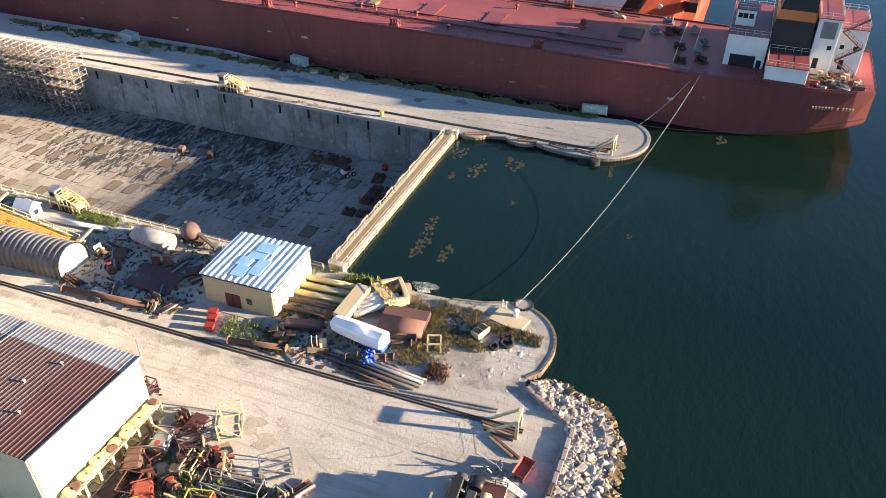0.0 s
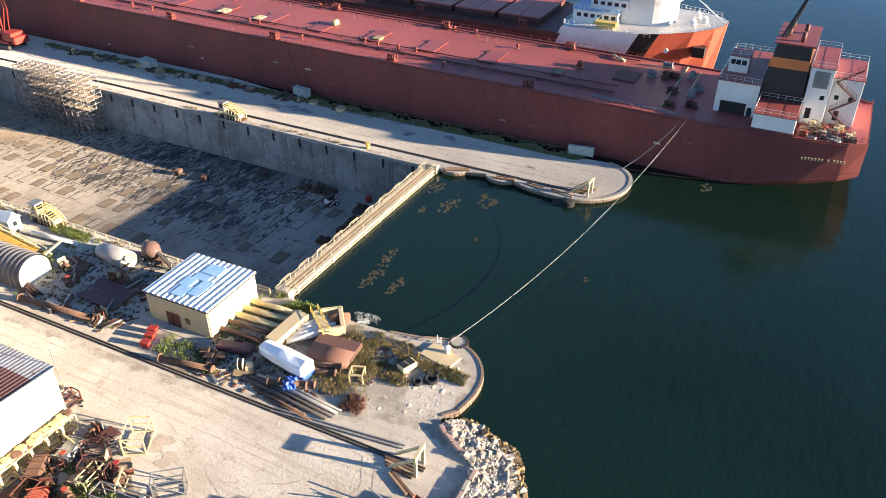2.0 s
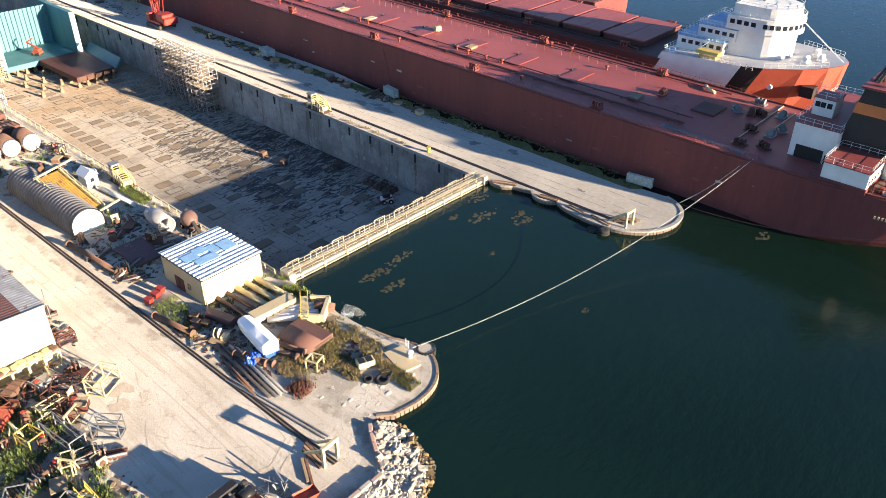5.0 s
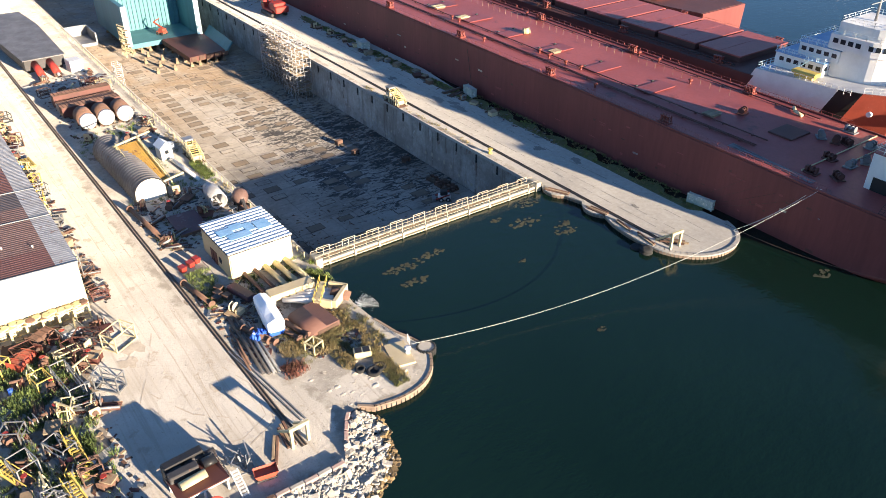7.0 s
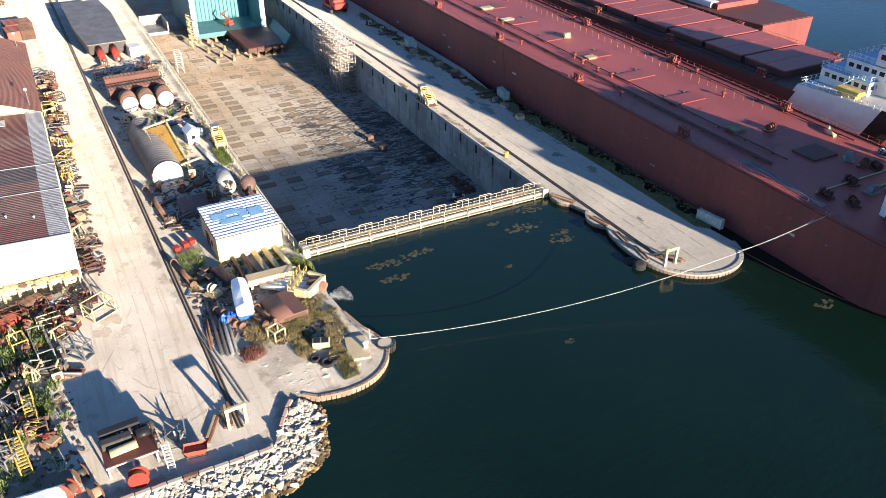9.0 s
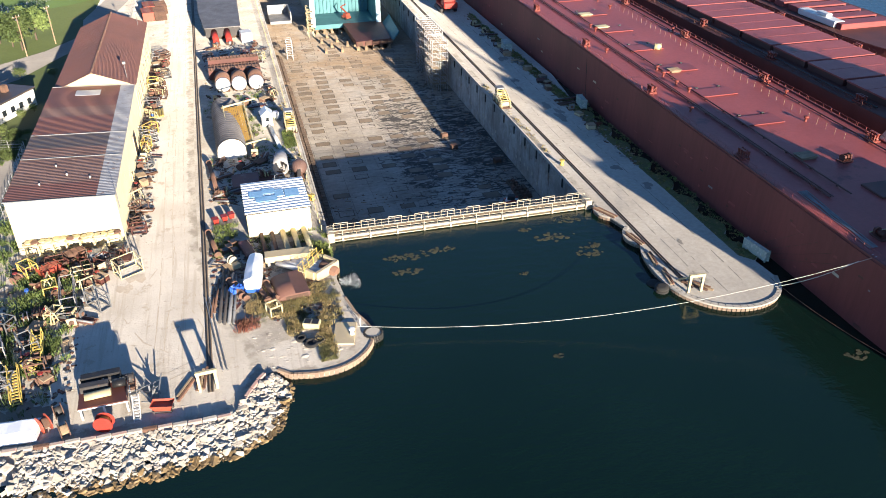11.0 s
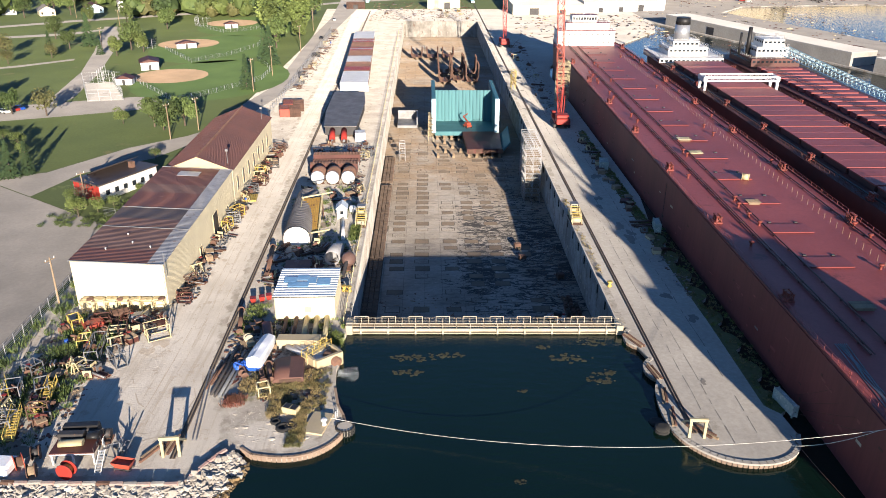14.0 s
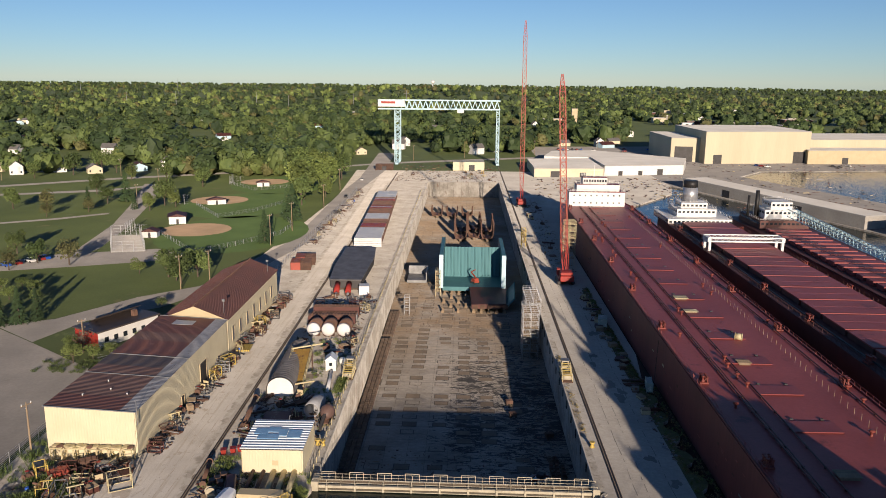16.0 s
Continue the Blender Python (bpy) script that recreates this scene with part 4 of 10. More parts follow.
part("mast", bm, "black", ship, "black raked lattice mast")
side = house("side_house", 42.6, -57.4, D, 50.2, -50.6, 12.6, "white", "hatch", label="low white side house with a red roof")
bm = B()
poly(bm, [(42.35, -57.5), (50.3, -57.5), (50.3, -50.5), (42.2, -50.5)], D - 0.3, 10.1)
part("bulwark", bm, "hull", side, "red plated lower half of the side house")
for k in range(5):
    bm = B()
    box(bm, 42.9 + 1.5 * k, -57.46, 10.6, 43.5 + 1.5 * k, -57.38, 11.4)
    part("window", bm, "glass", side)
tower = house("tower", 50.0, -61.2, D, 62, -57.5, 19.4, "white", "hatch", label="tall white accommodation tower", wins=((-58.6, 11.4, 0.9, 1.9), (-60.2, 14.4, 0.7, 0.8)))
bm = B()
box(bm, 49.9, -60.6, 16.0, 50.1, -58.2, 18.9)
for k in range(8):
    box(bm, 49.82, -60.6, 16.1 + k * 0.36, 49.95, -58.2, 16.2 + k * 0.36)
part("louvre", bm, "steel", tower, "grey ventilation louvre")
house("tower", 52.0, -66.0, D, 63, -61.3, 17.5, "white", "hatch", label="white aft accommodation block", wins=((-63.0, 11.0, 0.8, 1.8), (-64.6, 14.2, 0.7, 0.8), (-62.4, 14.2, 0.7, 0.8)))
bm = B()
for k in range(4):
    z0, z1 = D + 2.6 * k, D + 2.6 * (k + 1)
    ya, yb = (-61.8, -65.4) if k % 2 else (-65.4, -61.8)
    bar(bm, (51.4, ya, z0), (51.4, yb, z1), 0.12)
    bar(bm, (50.9, ya, z0), (50.9, yb, z1), 0.12)
    for i in range(9):
        f = i / 9
        box(bm, 50.9, ya + (yb - ya) * f - 0.12, z0 + 2.6 * f, 51.4, ya + (yb - ya) * f + 0.12, z0 + 2.6 * f + 0.04)
    railing(bm, (50.85, ya, z0), (50.85, yb, z1), 1.0, 1.0)
part("stairway", bm, "brown", ship, "rusty outside stairs")
# clutter on the poop
for i in range(44):
    x, y = R.uniform(44.2, 50.5), R.uniform(-67.2, -58.5)
    bm = B()
    if i % 3 == 0:
        cyl(bm, (x, y, D), (x, y, D + R.uniform(0.5, 1.2)), R.uniform(0.15, 0.4), n=8)
        cyl(bm, (x, y, D + 0.9), (x, y, D + 1.1), 0.5, n=8)
        part("bollard", bm, R.choice(("rust", "tan", "deckred")), ship)
    elif i % 3 == 1:
        box(bm, x - 0.5, y - 0.4, D, x + 0.6, y + 0.5, D + R.uniform(0.3, 1.0), bevel=0.06)
        part("locker", bm, R.choice(("tan", "rust", "paleyellow", "steel")), ship)
    else:
        for k in range(4):
            lathe(bm, ((0.55, 0.1 * k), (0.62, 0.1 * k + 0.05), (0.55, 0.1 * k + 0.1)), 12, Matrix.Translation((x, y, D)))
        part("rope_coil", bm, "steel", ship)
for ya, yb in ((-50.8, -58), (-58, -63), (-63, -68.8)):
    part("railing", railing(B(), (43.0 + (-50.8 - ya) * 0.14, ya, D), (43.0 + (-50.8 - yb) * 0.14, yb, D), 1.1, 1.0), "deckred", ship)
part("railing", railing(B(), (45.8, -68.8, D), (65.2, -68.8, D), 1.1, 1.2), "deckred", ship)
part("ladder", ladder(B(), (42.2, -49.2, D), (43.4, -49.9, 12.6)), "black", ship)
# name on the quarter: plain bars
bm = B()
yy = -59.6
for k, wd in enumerate((0.26,) * 7 + (0,) + (0.26, 0) + (0.26,) * 4):
    if wd:
        hwf = 12.75 - (-yy - 59.6) * 0.2
        box(bm, CX - hwf - 0.13, yy - wd, 5.95, CX - hwf + 0.2, yy, 6.35)
    yy -= 0.52 if wd else 0.4
part("name_bars", bm, "tan", ship, "row of pale lettering bars on the hull")
# draught marks and tug scuffs
bm = B()
for k in range(12):
    box(bm, 41.5, -36.2, -0.6 + 0.6 * k, 41.7, -35.9, -0.55 + 0.6 * k)
part("draught_marks", bm, "hatch", ship)
# forward pilothouse far away
fwd = house("pilothouse", 43.2, 206, zd(206), 66.0, 216, 17.6, "white", "hatch", label="white forward accommodation block",
            wins=tuple((208 + 2 * k, 14.5, 0.6, 0.6) for k in range(4)))
house("pilothouse", 46.5, 208, 17.7, 64, 215, 20.4, "white", "hatch", label="white bridge deck")
house("pilothouse", 49, 209, 20.5, 59, 214.5, 23.2, "white", "hatch", label="white wheelhouse")
bm = B()
for k in range(9):
    box(bm, 49.3 + 1.08 * k, 208.95, 21.4, 50.1 + 1.08 * k, 209.05, 22.5)
for k in range(9):
    for z in (13, 16):
        box(bm, 45 + 2.3 * k, 205.95, z, 45.6 + 2.3 * k, 206.05, z + 0.6)
part("window_row", bm, "glass", fwd)
for xa, xb, ya, z in ((46.5, 64, 208, 20.45), (43.5, 65.8, 206, 17.75), (49, 59, 209, 23.25)):
    part("railing", railing(B(), (xa, ya + 0.1, z), (xb, ya + 0.1, z), 1.1, 1.5), "white", fwd)
bm = cyl(B(), (54, 212, 23), (54, 212, 29), 0.2, 0.1, n=6)
bar(bm, (51.5, 212, 26), (56.5, 212, 26), 0.12)
part("mast", bm, "white", ship)


# ---- the second and third ships, abreast ----
ship2 = thing("cargo_ship", "red bulk carrier with a white and orange bow, moored abreast", "ship")
C2 = 89.5
rows2 = [(-38, 1.6, -4, 13.4, 0.5), (-36.2, 4.6, -4.5, 13.2, 0.6), (-32.5, 8.0, -5, 12.8, 0.72), (-25.7, 10.9, -6, 12.2, 0.84), (-21.5, 11.8, -6, 12.0, 0.9), (-4, 12.4, -6, 11.4, 0.98), (-3.9, 12.4, -6, 9.8, 0.98), (10, 12.4, -6, 9.6, 1.0), (170, 12.4, -6, 9.6, 1.0), (196, 12.2, -6, 9.6, 1.0), (210, 9, 0, 9.8, 0.9)]


def raked(rows, k):
    """Hull sections leaning forward as they rise."""
    return [[(x, y + kk * (r[3] - z), z) for x, y, z in sec_] for r, kk, sec_ in zip(rows, k, hull_secs(C2, rows))]


part("hull", loft(B(), raked(rows2[6:], (0.5, 0, 0, 0, 0))), "brown", ship2, "brown-red steel hull")
part("bow", loft(B(), raked(rows2[:4], (0.12, 0.16, 0.3, 0.5))), "orange", ship2, "faded orange-red bow")
part("bow_band", loft(B(), raked(rows2[3:5], (0.5, 0.5))), "black", ship2, "black slanting band behind the bow")
part("bow_side", loft(B(), raked(rows2[4:6], (0.5, 0.5))), "white", ship2, "white forecastle side")
for nm_, rr, mt in (("foredeck", rows2[:6], "foredeck"), ("deck", rows2[6:], "brown")):
    bm = B()
    pv = [(bm.verts.new((C2 - hw + 0.2, y, t + 0.05)), bm.verts.new((C2 + hw - 0.2, y, t + 0.05))) for y, hw, _, t, _ in rr]
    for (a, b), (c, d) in zip(pv, pv[1:]):
        bm.faces.new((a, b, d, c))
    part(nm_, bm, mt, ship2, "pale grey raised foredeck" if mt == "foredeck" else "dark red-brown deck")
bm = cyl(B(), (C2 - 9.75, -27.5, 8.6), (C2 - 10.3, -27.5, 8.6), 0.5, n=16)
part("roundel", bm, "white", ship2, "round white mark on the bow")
bm = B()
box(bm, C2 - 7.3, -35.2, 7.2, C2 - 5.0, -32.6, 9.4)
part("anchor_pocket", bm, "black", ship2, "dark anchor pocket in the bow")
hm2 = B()
box(hm2, -8.6, -5.3, 0, 8.6, 5.3, 1.3, bevel=0.1)
hm2 = mesh("coaming", hm2, "brown")
lm2 = B()
for k in range(2):
    v = [(-8.7, -5.4 + 5.45 * k), (8.7, -5.4 + 5.45 * k), (8.7, -0.1 + 5.45 * k), (-8.7, -0.1 + 5.45 * k)]
    poly(lm2, v, 0, 0.3)
lm2 = mesh("hatch_cover", lm2, "deck")
for k in range(15):
    h = part("hatch", hm2, None, ship2)
    h.location = (C2 + 0.5, 8 + 11.6 * k, 9.6)
    c = part("hatch_cover", lm2, None, h)
    c.location = (0, 0, 1.3)
for sgn in (-1, 1):
    for k in range(9):
        part("railing", railing(B(), (C2 + sgn * 12.1, 2 + 20 * k, 9.6), (C2 + sgn * 12.1, 21.5 + 20 * k, 9.6), 1.1, 2.2), "brown", ship2)
    bm = cyl(B(), (C2 + sgn * 10.6, 2, 10.1), (C2 + sgn * 10.6, 178, 10.1), 0.2, n=6)
    part("pipe_run", bm, "black", ship2)
    for k in range(7):
        f = part("fairlead", fl, None, ship2)
        f.matrix_basis = pose(C2 + sgn * 11, 6 + 27 * k, 9.65, 0, 0, 0 if sgn > 0 else 180)


def block(owner, name, x0, y0, z0, x1, y1, z1, mt, label="", win_face=None):
    bm = B()
    box(bm, x0, y0, z0, x1, y1, z1, bevel=0.06)
    o = part(name, bm, mt, owner, label)
    bm = B()
    for a, b in (((x0, y0), (x1, y0)), ((x1, y0), (x1, y1)), ((x1, y1), (x0, y1)), ((x0, y1), (x0, y0))):
        railing(bm, (*a, z1), (*b, z1), 1.0, 1.8)
    part("railing", bm, "white", o)
    n = int((y1 - y0) / 1.6)
    for k in range(n):
        bm = B()
        box(bm, x0 - 0.03, y0 + 0.5 + 1.6 * k, z1 - 1.5, x0 + 0.04, y0 + 1.5 + 1.6 * k, z1 - 0.7)
        part("window", bm, "glass", o)
    n = int((x1 - x0) / 1.6)
    for k in range(n):
        bm = B()
        box(bm, x0 + 0.5 + 1.6 * k, y0 - 0.03, z1 - 1.5, x0 + 1.5 + 1.6 * k, y0 + 0.04, z1 - 0.7)
        part("window", bm, "glass", o)
    return o


def rounded(cx, y_back, y_front, r, n=14):
    """An outline with a half-round front, counter-clockwise."""
    return [(cx + r, y_back), (cx - r, y_back)] + [(cx - r * math.cos(math.pi * i / n), y_front + r - r * math.sin(math.pi * i / n)) for i in range(n + 1)]


block(ship2, "forecastle_house", 81.6, -15.5, 11.4, 97.4, -5.0, 14.4, "white", "white forward house with a blue deck")
bm = B()
box(bm, 81.4, -15.7, 14.4, 97.6, -4.8, 14.5)
box(bm, 78.2, -15.0, 11.44, 81.5, -4.4, 11.52)
part("blue_deck", bm, "bluedeck", ship2, "blue painted house deck")
block(ship2, "forecastle_house", 83.5, -17.0, 14.5, 95.5, -8.5, 17.0, "white", "white upper house")
bm = B()
box(bm, 83.3, -17.2, 17.0, 95.7, -8.3, 17.1)
part("blue_deck", bm, "bluedeck", ship2, "blue painted house deck")
tw = part("bridge_tower", poly(B(), rounded(C2, -14.0, -27.0, 5.6), 11.6, 17.4), "white", ship2, "rounded white bridge tower")
part("wheelhouse", poly(B(), rounded(C2, -14.6, -28.0, 6.6), 17.4, 20.2, bottom=True), "white", ship2, "white wheelhouse with a rounded front")
part("wheelhouse_top", poly(B(), rounded(C2, -15.2, -27.0, 5.4), 20.2, 22.4), "white", ship2)
for i in range(1, 16):
    a = math.pi * i / 16
    bm = B()
    box(bm, -0.05, -0.42, 18.6, 0.06, 0.42, 19.5, Matrix.Translation((C2 - 6.6 * math.cos(a), -21.4 - 6.6 * math.sin(a), 0)) @ Matrix.Rotation(math.pi - (math.pi - a) + math.pi, 4, "Z"))
    part("window", bm, "glass", tw)
for k in range(4):
    bm = B()
    box(bm, C2 - 6.66, -20.8 + 1.5 * k, 18.6, C2 - 6.55, -19.8 + 1.5 * k, 19.5)
    part("window", bm, "glass", tw)
for rr, z, yb, yf in ((6.5, 20.2, -14.8, -27.9), (5.3, 22.4, -15.4, -26.9), (5.5, 17.42, -14.0, -27.0)):
    o = rounded(C2, yb, yf, rr, 8)
    bm = B()
    for a, b in zip(o, o[1:] + o[:1]):
        railing(bm, (*a, z), (*b, z), 1.0, 2.0, 0.035)
    part("railing", bm, "white", tw)
bm = B()
box(bm, 77.9, -16.4, 12.4, 80.2, -11.0, 13.2, bevel=0.3)
box(bm, 78.2, -15.6, 11.5, 79.9, -11.8, 12.4)
part("lifeboat", bm, "yellow", ship2, "yellow covered lifeboat")
bm = cyl(B(), (89.5, -19, 22), (89.5, -19, 30), 0.3, 0.15, n=8)
bar(bm, (86, -19, 26), (93, -19, 26), 0.15)
part("mast", bm, "steel", ship2)
bm = B()
for k in range(10):
    box(bm, 80.6, -9.6 - 0.32 * k, 11.6 + 0.29 * k, 81.5, -9.4 - 0.32 * k, 11.66 + 0.29 * k)
railing(bm, (80.6, -9.5, 11.6), (80.6, -12.6, 14.4), 1.0, 1.0)
part("stairway", bm, "lightblue", ship2)
for xa, ya, yb, z in ((81.6, -15.5, -5.0, 14.5), (83.5, -17.0, -8.5, 17.1), (C2 - 12.0, -24, -4.2, 11.6)):
    part("railing", railing(B(), (xa, ya, z), (xa, yb, z), 1.1, 1.3, 0.04), "lightblue" if z > 12 else "white", ship2)
part("railing", railing(B(), (C2 - 12.0, -4.2, 11.5), (C2 + 12.0, -4.2, 11.5), 1.1, 1.4, 0.04), "lightblue", ship2)
for x, y in ((C2 - 3, -31), (C2 + 3, -31), (C2, -33)):
    bm = cyl(B(), (x - 0.9, y, 13.6), (x + 0.9, y, 13.6), 0.55, n=10)
    box(bm, x - 1.2, y - 0.7, 12.9, x + 1.2, y + 0.7, 13.2)
    part("windlass", bm, "white", ship2)
for sgn in (-1, 1):
    part("railing", railing(B(), (C2 + sgn * 4.4, -36.0, 13.2), (C2 + sgn * 10.7, -25.7, 12.2), 1.1, 1.4), "white", ship2)
bm = cyl(B(), (C2, -37.4, 13.4), (C2, -27.0, 20.4), 0.12, n=5)
part("stay", bm, "white", ship2)
block(ship2, "after_house", 77.5, 181, 9.0, 101.5, 204, 11.4, "white", "long white after deckhouse")
block(ship2, "after_house", 82, 186, 11.4, 97, 199, 14.4, "white", "white after accommodation")
block(ship2, "after_house", 84, 188, 14.4, 94, 197, 16.6, "white", "white upper deckhouse")
bm = lathe(B(), ((3.0, 0), (2.7, 5.4)), 18, Matrix.Translation((88.5, 193, 16.6)))
f2 = part("funnel", bm, "zinc", ship2, "silver funnel with a black top")
bm = lathe(B(), ((2.72, 5.4), (2.6, 8.0), (2.2, 8.0)), 18, Matrix.Translation((88.5, 193, 16.6)))
part("funnel_top", bm, "black", f2)
# hatch crane
hc = B()
for x in (78.2, 101):
    for y in (132.5, 137.5):
        box(hc, x - 0.4, y - 0.4, 9.7, x + 0.4, y + 0.4, 12.6)
for y in (132.5, 137.5):
    box(hc, 77.8, y - 0.35, 12.6, 101.4, y + 0.35, 13.0)
    box(hc, 77.8, y - 0.2, 13.9, 101.4, y + 0.2, 14.2)
    for k in range(12):
        bar(hc, (78.4 + 1.9 * k, y, 12.9), (79.35 + 1.9 * k, y, 14.0), 0.16)
        bar(hc, (79.35 + 1.9 * k, y, 14.0), (80.3 + 1.9 * k, y, 12.9), 0.16)
for x in (78.0, 101.2):
    box(hc, x - 0.5, 132.2, 12.6, x + 0.5, 137.8, 14.0)
part("hatch_crane", hc, "white", ship2, "white travelling hatch crane")

ship3 = thing("cargo_ship", "red self-unloading ship with a pale lattice boom, moored outermost", "ship")
C3 = 119.0
rows3 = [(34, 9.0, -5, 8.6, 0.9), (46, 11.5, -6, 8.4, 1.0), (150, 11.5, -6, 8.4, 1.0), (205, 11.0, -6, 8.4, 1.0)]
part("hull", loft(B(), hull_secs(C3, rows3)), "hull", ship3)
bm = B()
poly(bm, [(C3 - 9, 34.5), (C3 + 9, 34.5), (C3 + 11.3, 46), (C3 + 11.3, 205), (C3 - 11.3, 205), (C3 - 11.3, 46)], 8.5, 8.68)
part("deck", bm, "brown", ship3)
hm3 = B()
box(hm3, -7.5, -1.9, 0, 7.5, 1.9, 1.4, bevel=0.1)
hm3 = mesh("hatch", hm3, "hatch")
for k in range(22):
    h = part("hatch", hm3, None, ship3)
    h.location = (C3 - 1, 52 + 5.6 * k, 8.65)
bm = B()
pA, pB = Vector((119.5, 172, 14.5)), Vector((121, 72, 12.2))
for dx in (-1.6, 1.6):
    for dz in (0, 2.6):
        cyl(bm, pA + Vector((dx, 0, dz)), pB + Vector((dx * 0.6, 0, dz * 0.5)), 0.14, n=5)
for k in range(40):
    f0, f1 = k / 40, (k + 1) / 40
    for dx in (-1.6, 1.6):
        s0, s1 = 1 - 0.4 * f0, 1 - 0.4 * f1
        bar(bm, pA.lerp(pB, f0) + Vector((dx * s0, 0, 0)), pA.lerp(pB, f1) + Vector((dx * s1, 0, 2.6 * (1 - 0.5 * f1))), 0.12)
        bar(bm, pA.lerp(pB, f1) + Vector((dx * s1, 0, 0)), pA.lerp(pB, f1) + Vector((dx * s1, 0, 2.6 * (1 - 0.5 * f1))), 0.12)
    bar(bm, pA.lerp(pB, f0) + Vector((-1.6 * (1 - 0.4 * f0), 0, 2.6 * (1 - 0.5 * f0))), pA.lerp(pB, f1) + Vector((1.6 * (1 - 0.4 * f1), 0, 2.6 * (1 - 0.5 * f1))), 0.1)
part("boom", bm, "lightblue", ship3, "pale lattice unloading boom")
block(ship3, "after_house", 110, 176, 8.6, 128, 198, 12.0, "brown", "dark red after house")
block(ship3, "after_house", 113, 180, 12.0, 125, 192, 15.4, "white", "white upper house")
block(ship3, "after_house", 115, 180, 15.4, 123, 189, 18.4, "white", "white upper house")
bm = cyl(B(), (112, 186, 12), (112, 186, 22), 0.9, 0.7, n=10)
cyl(bm, (108.8, 186, 12), (108.8, 186, 20), 0.5, 0.45, n=10)
part("funnel", bm, "black", ship3)
bm = B()
box(bm, 110, 52, 8.7, 113, 66, 10.2, bevel=0.2)
box(bm, 110.6, 56, 10.2, 112.4, 60, 11.0, bevel=0.2)
part("lifeboat", bm, "white", ship3, "white boat on deck")

# ---- dock gate ----
gate = thing("dock_gate", "cream-painted caisson gate with a railed walkway closing the dry dock", "dock gate", (-0.35, 0.3, 0), -0.8)
GX0, GX1 = -22.1, 22.1
bm = B()
box(bm, GX0, -0.55, FLOOR - 0.3, GX1, 0.75, -0.15)
part("body", bm, "timber", gate, "dark wet timber face")
bm = B()
box(bm, GX0, -0.75, -0.15, GX1, 1.1, 0.02)
part("walkway", bm, "wood", gate)
for nm, y0, z0, y1, z1 in (("beam", -1.0, -0.32, -0.55, 0.12), ("beam", -1.1, -0.95, -0.55, -0.6), ("beam", 0.8, -0.5, 1.25, 0.05)):
    bm = B()
    box(bm, GX0, y0, z0, GX1, y1, z1, bevel=0.03)
    part(nm, bm, "offwhite", gate)
pm_ = B()
box(pm_, -0.16, -1.2, -2.0, 0.16, -0.5, 0.2, bevel=0.03)
pm_ = mesh("post", pm_, "offwhite")
fr_ = B()
for x in (-1.1, 1.1):
    box(fr_, x - 0.04, -0.04, 0, x + 0.04, 0.04, 1.4)
box(fr_, -1.14, -0.04, 1.34, 1.14, 0.04, 1.42)
fr_ = mesh("hoop", fr_, "offwhite")
for k in range(10):
    p = part("post", pm_, None, gate)
    p.location = (GX0 + 2.2 + 4.4 * k, 0, 0)
    h = part("hoop", fr_, None, gate)
    h.location = (GX0 + 2.2 + 4.4 * k, 0.95, 0.02)
    for y in (-0.85, 0.95):
        part("railing", railing(B(), (GX0 + 4.4 * k, y, 0.0), (GX0 + 4.4 * (k + 1), y, 0.0), 1.1, 2.2, 0.04), "offwhite", gate)
for sx in (GX0 - 0.2, GX1 - 0.9):
    bm = B()
    box(bm, sx, -1.4, -2.2, sx + 1.1, 0.9, 0.9, bevel=0.05)
    part("pier", bm, "offwhite", gate)
bm = B()
box(bm, GX0, 2.6, FLOOR - 0.02, GX1, 3.4, FLOOR + 0.7, bevel=0.05)
solid("sill_beam", bm, "rust", "rusty steel sill beam across the dock floor", "beam", (0, 0.8, 0))

# ---- things on the dock floor ----
bm = B()
box(bm, -0.42, -0.5, 0, 0.42, 0.5, 0.75, bevel=0.05)
km = mesh("block", bm, "timber")
for y0, y1 in ((4.5, 96), (98.5, 122)):
    row = thing("keel_block_row", "long triple row of dark keel blocks stacked along the dock wall", "keel blocks", (0, 0, FLOOR), group="keel block rows")
    for j in range(3):
        n = int((y1 - y0) / 1.15)
        for k in range(n):
            b = part("block", km, None, row)
            b.matrix_basis = pose(-21.6 + 0.98 * j, y0 + 0.6 + 1.15 * k, 0, 0, 0, R.uniform(-5, 5))
    bm = B()
    for j in range(4):
        box(bm, -22.15 + 0.98 * j, y0, 0.3, -22.05 + 0.98 * j, y1, 0.42)
    part("rail", bm, "rust", row)


def block_stack(x, y, n, m, rz=0):
    t = thing("block_stack", "stack of rusty-brown dock blocks on the dock floor", "blocks", (x, y, FLOOR), rz, group="block stacks")
    for i in range(n):
        for j in range(m):
            bm = B()
            box(bm, -0.35, -1.1, 0, 0.35, 1.1, 0.55, bevel=0.04)
            for k in range(2):
                box(bm, -0.3, -0.9 + k * 1.1, 0.56, 0.3, -0.2 + k * 1.1, 0.9, bevel=0.03)
            p = part("block", bm, "rust" if (i + j) % 3 else "timber", t)
            p.location = (i * 1.05, j * 2.6, 0)


